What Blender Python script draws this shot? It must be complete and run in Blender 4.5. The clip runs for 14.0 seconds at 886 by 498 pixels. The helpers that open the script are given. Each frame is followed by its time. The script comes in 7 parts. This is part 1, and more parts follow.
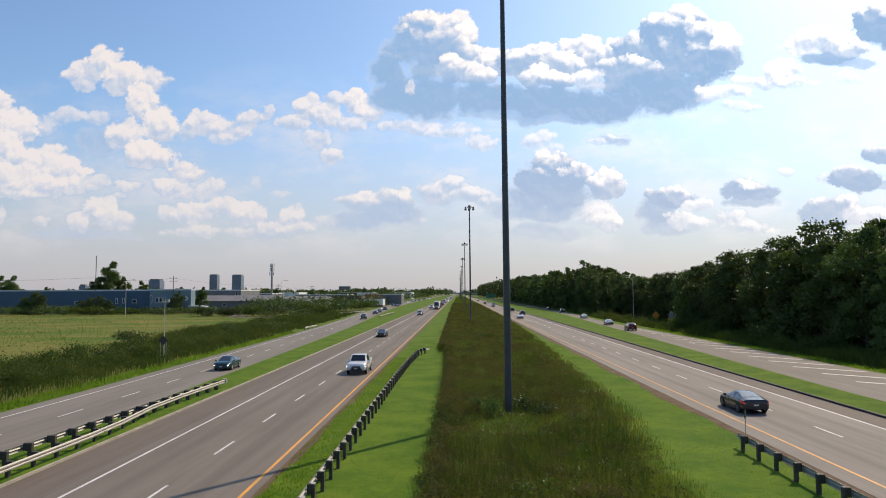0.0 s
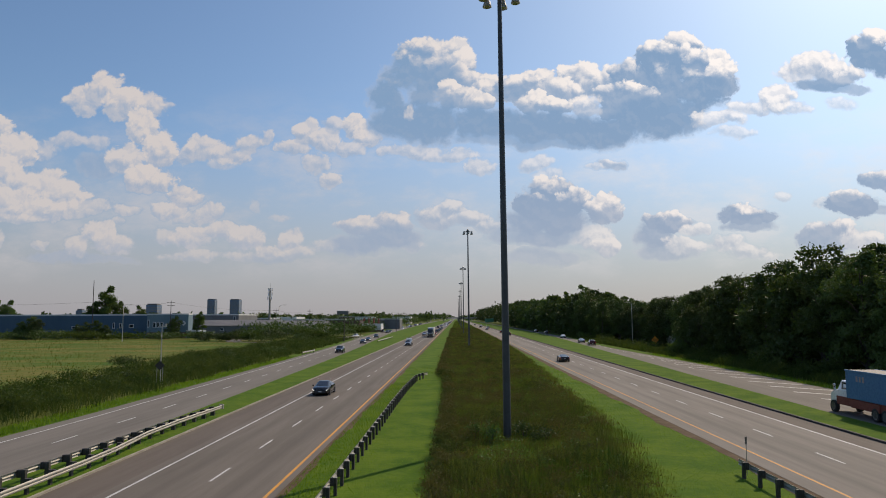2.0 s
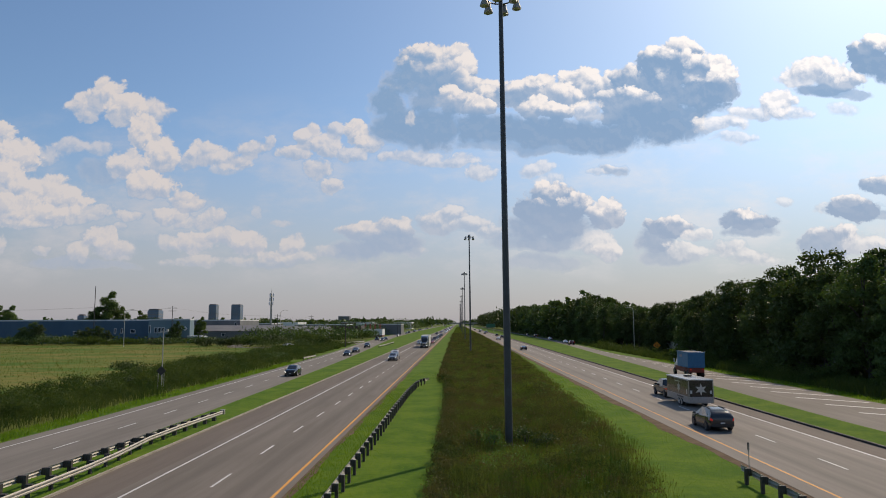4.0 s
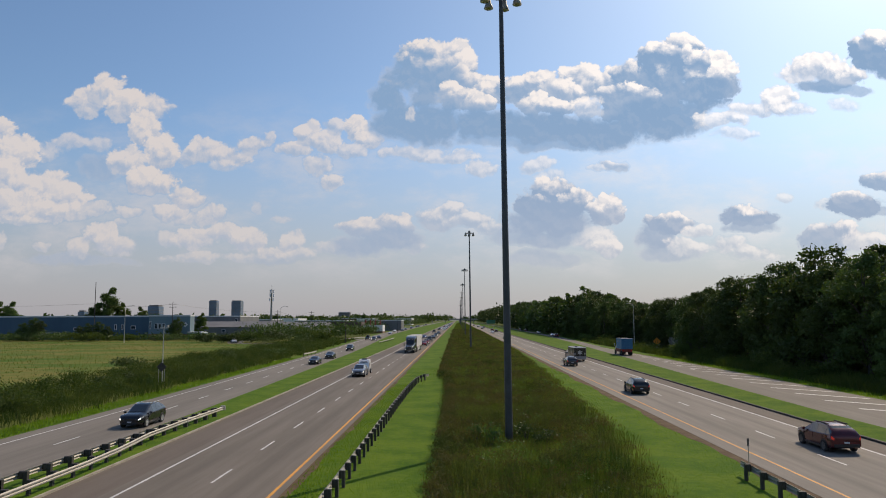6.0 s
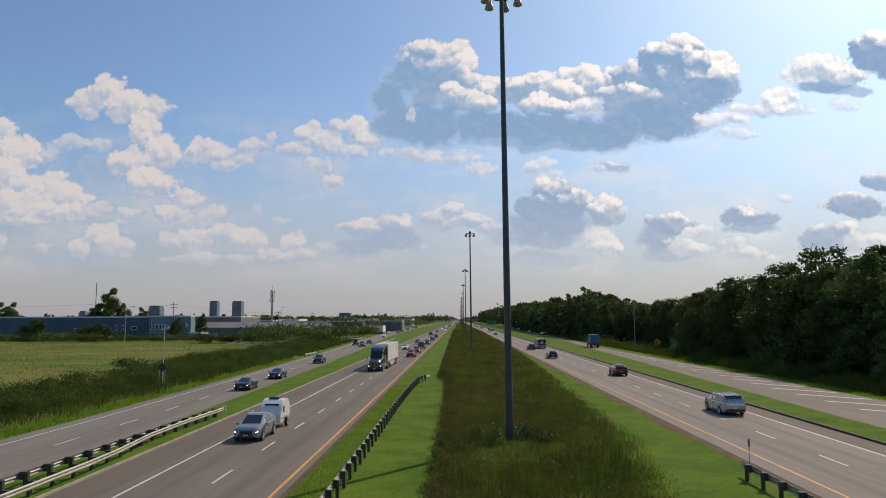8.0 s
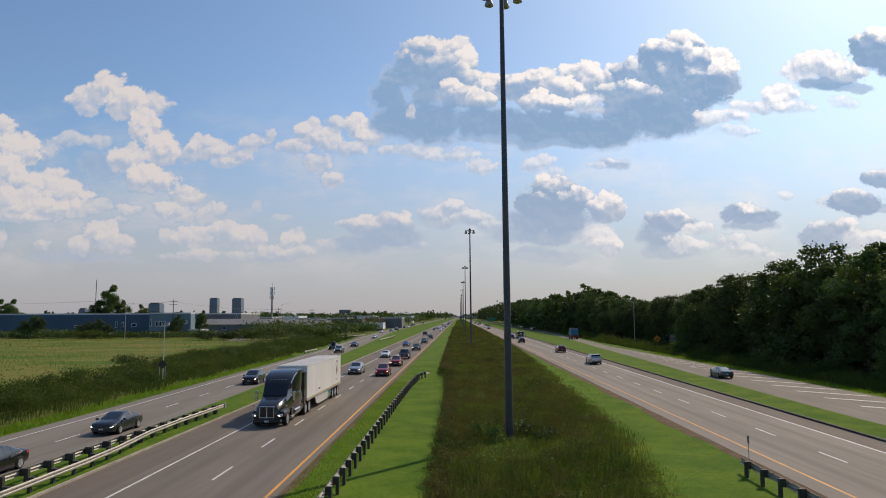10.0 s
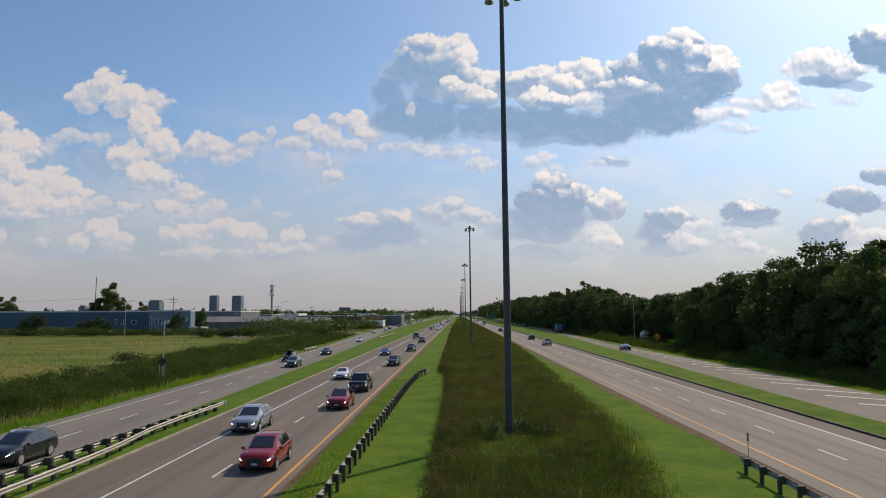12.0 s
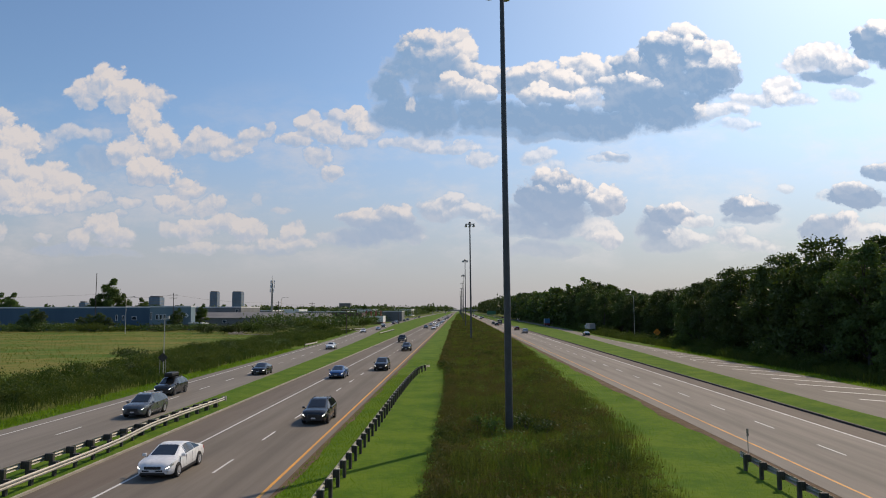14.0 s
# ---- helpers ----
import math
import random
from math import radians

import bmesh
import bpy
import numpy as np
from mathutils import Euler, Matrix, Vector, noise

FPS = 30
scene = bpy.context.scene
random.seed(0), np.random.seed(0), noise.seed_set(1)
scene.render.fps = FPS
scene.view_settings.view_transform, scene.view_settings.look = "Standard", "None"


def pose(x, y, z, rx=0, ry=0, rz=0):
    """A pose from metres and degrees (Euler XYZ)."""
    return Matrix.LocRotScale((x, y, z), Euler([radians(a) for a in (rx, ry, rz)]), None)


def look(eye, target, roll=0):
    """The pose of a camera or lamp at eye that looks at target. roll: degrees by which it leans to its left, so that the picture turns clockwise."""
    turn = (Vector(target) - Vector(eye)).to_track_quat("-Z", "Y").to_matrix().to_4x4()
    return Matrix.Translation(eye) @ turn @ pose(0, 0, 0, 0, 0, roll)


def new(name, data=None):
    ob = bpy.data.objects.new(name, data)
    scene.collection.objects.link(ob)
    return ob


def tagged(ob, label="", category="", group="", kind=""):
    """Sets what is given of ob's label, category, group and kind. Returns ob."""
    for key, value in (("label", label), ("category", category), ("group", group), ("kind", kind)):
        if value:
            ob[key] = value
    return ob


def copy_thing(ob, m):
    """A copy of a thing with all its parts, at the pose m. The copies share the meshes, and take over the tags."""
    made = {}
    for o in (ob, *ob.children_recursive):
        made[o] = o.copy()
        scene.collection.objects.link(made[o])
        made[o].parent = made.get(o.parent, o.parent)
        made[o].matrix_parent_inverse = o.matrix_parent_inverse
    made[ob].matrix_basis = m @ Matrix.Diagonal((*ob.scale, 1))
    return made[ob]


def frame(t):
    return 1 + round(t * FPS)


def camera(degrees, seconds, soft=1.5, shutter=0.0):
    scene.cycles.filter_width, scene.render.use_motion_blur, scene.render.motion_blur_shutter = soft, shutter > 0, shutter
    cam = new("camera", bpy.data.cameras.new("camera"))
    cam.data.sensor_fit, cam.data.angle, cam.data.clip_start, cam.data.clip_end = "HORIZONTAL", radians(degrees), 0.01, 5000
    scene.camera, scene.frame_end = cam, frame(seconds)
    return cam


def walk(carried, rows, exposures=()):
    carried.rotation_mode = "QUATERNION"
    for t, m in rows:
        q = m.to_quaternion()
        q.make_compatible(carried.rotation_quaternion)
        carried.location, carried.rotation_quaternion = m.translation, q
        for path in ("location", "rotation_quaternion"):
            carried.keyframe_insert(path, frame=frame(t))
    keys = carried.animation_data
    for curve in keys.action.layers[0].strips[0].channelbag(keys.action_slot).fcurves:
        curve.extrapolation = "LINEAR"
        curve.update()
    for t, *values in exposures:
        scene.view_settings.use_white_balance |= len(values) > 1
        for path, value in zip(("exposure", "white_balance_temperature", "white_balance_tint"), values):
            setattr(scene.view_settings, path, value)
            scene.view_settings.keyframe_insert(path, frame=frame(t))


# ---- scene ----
cam = camera(64.76, 14.0, soft=1.0)
EYE_Z = 8.23
# seconds, tilt up and turn to the left in degrees: a camera held by hand on an overpass
TILT = [
    (0.0, 3.626, 1.206),
    (0.5, 4.300, 1.142),
    (1.0, 4.916, 1.158),
    (1.5, 5.435, 1.089),
    (2.0, 5.630, 1.067),
    (2.5, 5.805, 1.149),
    (3.0, 6.075, 1.156),
    (5.5, 5.901, 1.223),
    (6.0, 5.747, 1.196),
    (6.5, 5.763, 1.160),
    (7.0, 5.782, 1.148),
    (7.5, 5.769, 1.185),
    (8.0, 5.794, 1.245),
    (10.5, 5.476, 1.224),
    (11.0, 5.414, 1.206),
    (11.5, 5.345, 1.206),
    (12.0, 5.348, 1.220),
    (12.5, 5.209, 1.213),
    (13.0, 5.075, 1.238),
    (13.5, 5.056, 1.233),
    (14.0, 5.005, 1.239),
]
walk(cam, [(t, pose(0, 0, EYE_Z, 90 + up, 0, turn) @ pose(0, 0, 0, 0, 0, -0.209)) for t, up, turn in TILT],
     exposures=[(t, stops, 6950, 14) for t, stops in ((0.0, 0.05), (0.5, -0.02), (1.0, -0.2), (1.5, -0.38), (2.0, -0.43), (2.5, -0.39), (3.0, -0.37), (5.5, -0.32), (8.0, -0.32), (11.0, -0.28), (12.5, -0.32), (14.0, -0.30))])

# ---- light ----
SUN_TURN, SUN_UP = 37.0, 41.0          # degrees to the right of straight ahead, and above the horizon
sun_data = bpy.data.lights.new("sun", "SUN")
sun_data.energy, sun_data.angle, sun_data.color = 3.9, radians(0.53), (1.0, 0.86, 0.66)
sun_lamp = new("sun", sun_data)
_sx, _sy = math.sin(radians(SUN_TURN)), math.cos(radians(SUN_TURN))
SUN_DIR = Vector((_sx * math.cos(radians(SUN_UP)), _sy * math.cos(radians(SUN_UP)), math.sin(radians(SUN_UP))))
sun_lamp.matrix_world = look(SUN_DIR * 300, (0, 0, 0))

# puffs of cloud, the far ones first: (across, up, half width, half height, cover, tone of the underside, where the lit top ends),
# by the tangent of their angle from straight ahead
PUFFS = []


def cumulus(*puffs):
    PUFFS.extend(puffs)


cumulus(  # left_low
    (-0.574, 0.087, 0.063, 0.011, 0.5, 0.0, 2.0),
    (-0.507, 0.083, 0.054, 0.008, 0.45, 0.0, 2.0),
    (-0.268, 0.088, 0.054, 0.008, 0.45, 0.0, 2.0),
    (-0.154, 0.098, 0.045, 0.013, 0.5, 0.0, 2.0),
    (-0.667, 0.114, 0.013, 0.018, 0.5, 0.45, -0.15),
    (-0.608, 0.107, 0.016, 0.009, 0.5, 0.45, -0.15),
    (-0.550, 0.105, 0.024, 0.018, 0.65, 0.45, -0.15),
    (-0.517, 0.121, 0.031, 0.020, 0.75, 0.45, -0.15),
    (-0.494, 0.103, 0.033, 0.018, 0.7, 0.45, -0.15),
)
cumulus(  # left_low_row
    (-0.418, 0.122, 0.024, 0.014, 0.5, 0.45, -0.15),
    (-0.380, 0.119, 0.036, 0.020, 0.75, 0.45, -0.15),
    (-0.339, 0.125, 0.029, 0.016, 0.7, 0.45, -0.15),
    (-0.306, 0.115, 0.031, 0.022, 0.75, 0.45, -0.15),
    (-0.269, 0.099, 0.027, 0.013, 0.6, 0.45, -0.15),
    (-0.236, 0.116, 0.020, 0.018, 0.65, 0.45, -0.15),
    (-0.232, 0.095, 0.025, 0.009, 0.5, 0.45, -0.15),
    (-0.191, 0.101, 0.023, 0.009, 0.4, 0.45, -0.15),
    (-0.380, 0.092, 0.054, 0.009, 0.5, 0.45, -0.15),
    (-0.310, 0.091, 0.036, 0.008, 0.45, 0.45, -0.15),
    (-0.256, 0.148, 0.020, 0.007, 0.45, 0.45, -0.15),
    (-0.293, 0.164, 0.007, 0.013, 0.3, 0.45, -0.15),
)
cumulus(  # left_edge
    (-0.574, 0.263, 0.034, 0.016, 0.5, 0.45, -0.15),
    (-0.603, 0.253, 0.027, 0.018, 0.45, 0.45, -0.15),
    (-0.530, 0.259, 0.024, 0.013, 0.45, 0.45, -0.15),
    (-0.670, 0.278, 0.022, 0.025, 0.9, 0.45, -0.15),
    (-0.650, 0.246, 0.038, 0.032, 0.9, 0.45, -0.15),
    (-0.660, 0.213, 0.045, 0.032, 0.85, 0.45, -0.15),
    (-0.620, 0.197, 0.053, 0.030, 0.85, 0.45, -0.15),
    (-0.577, 0.183, 0.041, 0.025, 0.85, 0.45, -0.15),
)
cumulus(  # left_edge_low
    (-0.653, 0.167, 0.054, 0.024, 0.8, 0.45, -0.15),
    (-0.598, 0.158, 0.053, 0.018, 0.7, 0.45, -0.15),
    (-0.544, 0.161, 0.045, 0.014, 0.6, 0.45, -0.15),
    (-0.481, 0.157, 0.025, 0.011, 0.65, 0.45, -0.15),
    (-0.644, 0.146, 0.041, 0.008, 0.5, 0.45, -0.15),
    (-0.417, 0.159, 0.034, 0.018, 0.75, 0.45, -0.15),
    (-0.394, 0.152, 0.027, 0.012, 0.6, 0.45, -0.15),
    (-0.359, 0.155, 0.029, 0.018, 0.65, 0.45, -0.15),
    (-0.489, 0.139, 0.013, 0.008, 0.5, 0.45, -0.15),
)
cumulus(  # left_high
    (-0.524, 0.222, 0.038, 0.024, 0.55, 0.0, 2.0),
    (-0.552, 0.324, 0.033, 0.024, 0.8, 0.4, -0.1),
    (-0.523, 0.341, 0.034, 0.024, 0.95, 0.4, -0.1),
    (-0.488, 0.318, 0.036, 0.027, 0.95, 0.4, -0.1),
    (-0.452, 0.315, 0.034, 0.018, 0.8, 0.4, -0.1),
    (-0.427, 0.317, 0.013, 0.006, 0.5, 0.4, -0.1),
    (-0.461, 0.281, 0.029, 0.029, 0.95, 0.4, -0.1),
    (-0.439, 0.251, 0.027, 0.031, 0.95, 0.4, -0.1),
    (-0.485, 0.234, 0.029, 0.024, 0.85, 0.4, -0.1),
    (-0.450, 0.202, 0.041, 0.024, 0.95, 0.4, -0.1),
    (-0.399, 0.182, 0.031, 0.016, 0.85, 0.4, -0.1),
)
cumulus(  # centre_left
    (-0.393, 0.241, 0.023, 0.014, 0.55, 0.4, -0.05),
    (-0.371, 0.254, 0.034, 0.022, 0.8, 0.4, -0.05),
    (-0.330, 0.244, 0.029, 0.020, 0.75, 0.4, -0.05),
    (-0.300, 0.257, 0.025, 0.016, 0.75, 0.4, -0.05),
    (-0.276, 0.265, 0.010, 0.013, 0.6, 0.4, -0.05),
    (-0.338, 0.229, 0.027, 0.009, 0.4, 0.4, -0.05),
    (-0.234, 0.245, 0.034, 0.015, 0.75, 0.4, -0.05),
    (-0.218, 0.270, 0.022, 0.022, 0.8, 0.4, -0.05),
    (-0.193, 0.261, 0.027, 0.018, 0.75, 0.4, -0.05),
)
cumulus(  # centre_left_low
    (-0.181, 0.283, 0.018, 0.012, 0.65, 0.4, -0.05),
    (-0.203, 0.227, 0.022, 0.018, 0.65, 0.4, -0.05),
    (-0.186, 0.204, 0.022, 0.013, 0.7, 0.4, -0.05),
    (-0.142, 0.282, 0.024, 0.019, 0.9, 0.4, -0.05),
    (-0.125, 0.265, 0.024, 0.015, 0.75, 0.4, -0.05),
    (-0.155, 0.251, 0.036, 0.011, 0.6, 0.4, -0.05),
    (-0.064, 0.245, 0.054, 0.011, 0.55, 0.4, -0.05),
    (-0.007, 0.238, 0.045, 0.009, 0.5, 0.4, -0.05),
    (0.034, 0.220, 0.024, 0.014, 0.55, 0.4, -0.05),
    (0.117, 0.225, 0.033, 0.012, 0.5, 0.4, -0.05),
    (0.137, 0.208, 0.027, 0.014, 0.35, 0.4, -0.05),
)
cumulus(  # centre_low
    (-0.032, 0.143, 0.034, 0.018, 0.65, 0.15, 0.15),
    (-0.005, 0.156, 0.022, 0.015, 0.6, 0.15, 0.15),
    (0.022, 0.141, 0.031, 0.013, 0.6, 0.15, 0.15),
    (0.050, 0.131, 0.033, 0.011, 0.5, 0.15, 0.15),
    (-0.138, 0.131, 0.034, 0.018, 0.8, 0.15, 0.15),
    (-0.089, 0.140, 0.031, 0.018, 0.8, 0.15, 0.15),
    (-0.068, 0.102, 0.027, 0.013, 0.5, 0.15, 0.15),
    (-0.097, 0.112, 0.053, 0.020, 0.75, 0.0, 2.0),
    (-0.138, 0.104, 0.045, 0.016, 0.7, 0.0, 2.0),
)
cumulus(  # small_middle
    (0.229, 0.220, 0.025, 0.013, 0.7, 0.15, 0.3),
    (0.200, 0.215, 0.023, 0.007, 0.45, 0.5, 0),
    (0.472, 0.176, 0.014, 0.007, 0.4, 0.4, 0),
    (0.527, 0.164, 0.020, 0.009, 0.4, 0.4, 0),
)
cumulus(  # middle_turrets
    (0.136, 0.178, 0.038, 0.030, 1, 0, 0.6),
    (0.107, 0.165, 0.031, 0.024, 1, 0, 0.7),
    (0.168, 0.163, 0.029, 0.026, 1, 0, 0.5),
    (0.196, 0.117, 0.036, 0.022, 0.6, 0.5, 0),
    (0.216, 0.100, 0.020, 0.018, 0.75, 0.4, 0.1),
    (0.206, 0.150, 0.023, 0.024, 1, 0.15, 0.25),
    (0.226, 0.153, 0.017, 0.020, 1, 0.2, 0.1),
    (0.156, 0.140, 0.051, 0.029, 0.95, 0.0, 2.0),
    (0.100, 0.137, 0.045, 0.025, 0.9, 0.0, 2.0),
    (0.123, 0.114, 0.062, 0.016, 0.75, 0.0, 2.0),
    (0.074, 0.118, 0.041, 0.014, 0.5, 0.0, 2.0),
    (0.122, 0.086, 0.072, 0.014, 0.5, 0.0, 2.0),
)
cumulus(  # right_low
    (0.301, 0.136, 0.031, 0.017, 0.95, 0, 0.45),
    (0.324, 0.141, 0.023, 0.013, 0.9, 0.1, 0.35),
    (0.284, 0.113, 0.034, 0.023, 0.8, 0, 2),
    (0.303, 0.090, 0.045, 0.016, 0.6, 0, 2),
    (0.343, 0.128, 0.018, 0.014, 0.6, 0.5, 0),
    (0.325, 0.101, 0.034, 0.016, 0.55, 0.45, 0),
    (0.382, 0.104, 0.036, 0.016, 0.55, 0.4, 0),
    (0.419, 0.091, 0.045, 0.012, 0.5, 0.4, 0),
    (0.408, 0.151, 0.030, 0.018, 0.95, 0, 0.4),
    (0.438, 0.146, 0.027, 0.015, 0.9, 0, 0.4),
    (0.421, 0.131, 0.043, 0.010, 0.75, 0, 2),
)
cumulus(  # right_edge_low
    (0.523, 0.112, 0.040, 0.025, 0.8, 0, 0.7),
    (0.543, 0.126, 0.030, 0.014, 0.9, 0.1, 0.35),
    (0.574, 0.115, 0.036, 0.018, 0.7, 0.4, 0.1),
    (0.594, 0.150, 0.045, 0.008, 0.6, 0, 2),
    (0.568, 0.159, 0.042, 0.019, 0.95, 0, 0.7),
    (0.560, 0.172, 0.022, 0.011, 0.8, 0.1, 0.3),
    (0.603, 0.194, 0.029, 0.016, 0.9, 0, 0.5),
)
cumulus(  # upper_right
    (0.560, 0.308, 0.027, 0.012, 0.4, 0.5, 0),
    (0.506, 0.356, 0.036, 0.023, 0.8, 0.5, -0.1),
    (0.524, 0.366, 0.043, 0.025, 0.9, 0.4, 0),
    (0.556, 0.355, 0.041, 0.025, 0.9, 0.2, 0.2),
    (0.529, 0.334, 0.045, 0.012, 0.9, 0, 2),
    (0.569, 0.330, 0.038, 0.008, 0.65, 0, 2),
    (0.598, 0.392, 0.031, 0.027, 1, 0, 0.55),
    (0.612, 0.406, 0.024, 0.018, 1, 0.1, 0.4),
    (0.620, 0.378, 0.038, 0.031, 1, 0, 1.0),
)
cumulus(  # great_back
    (-0.031, 0.391, 0.043, 0.024, 1, 0.45, 0),
    (-0.059, 0.383, 0.033, 0.031, 1, 0.05, 0.55),
    (-0.001, 0.390, 0.026, 0.025, 1, 0.4, 0.1),
    (-0.076, 0.361, 0.040, 0.034, 1, 0, 0.85),
    (0.004, 0.367, 0.034, 0.033, 1, 0.2, 0.3),
    (0.021, 0.344, 0.043, 0.027, 1, 0.15, 0.3),
    (-0.038, 0.345, 0.060, 0.043, 1, 0.05, 0.95),
    (-0.104, 0.327, 0.036, 0.027, 1, 0, 1.2),
)
cumulus(  # great_ridge
    (0.054, 0.333, 0.036, 0.023, 1, 0.2, 0.3),
    (0.094, 0.338, 0.036, 0.023, 1, 0.1, 0.35),
    (0.127, 0.343, 0.028, 0.023, 1, 0.2, 0.25),
    (0.187, 0.349, 0.038, 0.029, 1, 0.2, 0.2),
    (0.153, 0.334, 0.032, 0.022, 1, 0.2, 0.25),
    (0.228, 0.340, 0.036, 0.027, 1, 0.15, 0.35),
    (0.269, 0.350, 0.040, 0.030, 1, 0.05, 0.5),
    (0.298, 0.382, 0.033, 0.024, 1, 0.05, 0.5),
    (0.332, 0.392, 0.030, 0.027, 1, 0, 0.4),
)
cumulus(  # great_right
    (0.311, 0.373, 0.043, 0.033, 1, 0, 0.6),
    (0.368, 0.361, 0.040, 0.031, 1, 0.05, 0.45),
    (0.387, 0.343, 0.032, 0.033, 1, 0.1, 0.35),
    (0.361, 0.325, 0.045, 0.036, 1, 0, 1.1),
    (0.316, 0.332, 0.054, 0.041, 1, 0.05, 1.0),
    (0.252, 0.314, 0.054, 0.031, 1, 0.1, 0.75),
)
cumulus(  # great_front
    (0.010, 0.317, 0.034, 0.023, 1, 0.2, 0.1),
    (-0.010, 0.327, 0.024, 0.020, 1, 0.2, 0.2),
    (0.040, 0.313, 0.021, 0.015, 1, 0.2, 0.1),
    (0.114, 0.316, 0.023, 0.019, 1, 0.15, 0.2),
    (0.148, 0.309, 0.025, 0.014, 1, 0.15, 0.2),
    (0.186, 0.312, 0.027, 0.019, 0.8, 0.3, 0.1),
)
cumulus(  # great_base
    (-0.085, 0.290, 0.045, 0.034, 1, 0.0, 2.0),
    (-0.039, 0.283, 0.072, 0.033, 1, 0.0, 2.0),
    (0.043, 0.281, 0.082, 0.027, 1, 0.0, 2.0),
    (0.126, 0.278, 0.091, 0.030, 1, 0.0, 2.0),
    (0.208, 0.271, 0.091, 0.030, 1, 0.0, 2.0),
    (0.282, 0.285, 0.082, 0.034, 1, 0.0, 2.0),
    (0.327, 0.293, 0.053, 0.030, 0.95, 0.0, 2.0),
    (0.142, 0.253, 0.082, 0.012, 0.7, 0.0, 2.0),
    (0.060, 0.259, 0.072, 0.011, 0.6, 0.0, 2.0),
    (-0.066, 0.302, 0.008, 0.014, 0.25, 0.7, -1),
)
cumulus(  # great_tail
    (0.380, 0.285, 0.045, 0.013, 0.65, 0.35, 0),
    (0.429, 0.301, 0.036, 0.014, 0.65, 0.35, 0),
    (0.468, 0.314, 0.030, 0.023, 0.8, 0.35, 0),
    (0.488, 0.297, 0.036, 0.011, 0.55, 0.35, 0),
    (0.403, 0.264, 0.036, 0.009, 0.4, 0.35, 0),
)


class Nodes:
    """Short writing of node trees."""

    def __init__(self, tree):
        self.tree = tree
        tree.nodes.clear()

    def add(self, kind, *sockets, operation="", clamp=False, group=None):
        n = self.tree.nodes.new(kind)
        if operation:
            n.operation = operation
        if clamp:
            n.use_clamp = True
        if group:
            n.node_tree = group
        for i, v in enumerate(sockets):
            self.put(n.inputs[i], v)
        return n

    def put(self, socket, v):
        if v is None:
            return
        if hasattr(v, "is_output"):
            self.tree.links.new(v, socket)
        else:
            socket.default_value = v

    def math(self, op, *v, clamp=False):
        return self.add("ShaderNodeMath", *v, operation=op, clamp=clamp).outputs[0]

    def vec(self, op, *v):
        n = self.add("ShaderNodeVectorMath", *v, operation=op)
        return n.outputs["Value"] if op in ("LENGTH", "DOT_PRODUCT") else n.outputs["Vector"]

    def mix(self, fac, a, b, blend="MIX"):
        n = self.tree.nodes.new("ShaderNodeMix")
        n.data_type, n.blend_type = "RGBA", blend
        self.put(n.inputs[0], fac)
        self.put(n.inputs[6], a)
        self.put(n.inputs[7], b)
        return n.outputs[2]

    def noise(self, co, scale, detail=4.0, rough=0.55):
        n = self.add("ShaderNodeTexNoise")
        self.put(n.inputs["Vector"], co)
        self.put(n.inputs["Scale"], scale)
        self.put(n.inputs["Detail"], detail)
        self.put(n.inputs["Roughness"], rough)
        return n

    def span(self, v, a, b, c=0.0, d=1.0, smooth=True):
        n = self.add("ShaderNodeMapRange", v, a, b, c, d)
        n.interpolation_type = "SMOOTHSTEP" if smooth else "LINEAR"
        n.clamp = not smooth
        return n.outputs[0]


def puff_layer(puffs):
    """Some puffs of cloud, each laid over those behind it: lit from above, dim below."""
    g = bpy.data.node_groups.new("puffs", "ShaderNodeTree")
    g.interface.new_socket("place", in_out="INPUT", socket_type="NodeSocketVector")
    for name in ("edge", "tone", "cover"):
        g.interface.new_socket(name, in_out="INPUT", socket_type="NodeSocketFloat")
    for name in ("tone", "cover"):
        g.interface.new_socket(name, in_out="OUTPUT", socket_type="NodeSocketFloat")
    n = Nodes(g)
    warp, edge, tone, cover = n.add("NodeGroupInput").outputs[:4]
    for u, v, ru, rv, thick, low, turn in puffs:
        local = n.vec("MULTIPLY_ADD", warp, (1 / ru, 1 / rv, 0.0), (-u / ru, -v / rv, 0.0))
        swell = n.math("ADD", n.math("MULTIPLY_ADD", n.vec("DOT_PRODUCT", local, local), -1.0, 1.0), n.math("MULTIPLY", edge, 1.1 if turn < 1.5 else 0.7))
        mask = n.span(swell, -0.2, (0.95 - 0.80 * thick) if turn < 0.8 else 0.60, 0.0, thick ** 0.6)
        lit = n.math("ADD", n.vec("DOT_PRODUCT", local, (0.22, 1.0, 0.0)), n.math("MULTIPLY", edge, 0.55))
        own = n.span(lit, turn - 0.45, turn + 0.35, low, 1.0)
        tone = n.math("MULTIPLY_ADD", mask, n.math("SUBTRACT", own, tone), tone)
        cover = n.math("MAXIMUM", cover, mask)
    end = n.add("NodeGroupOutput")
    n.put(end.inputs[0], tone)
    n.put(end.inputs[1], cover)
    return g


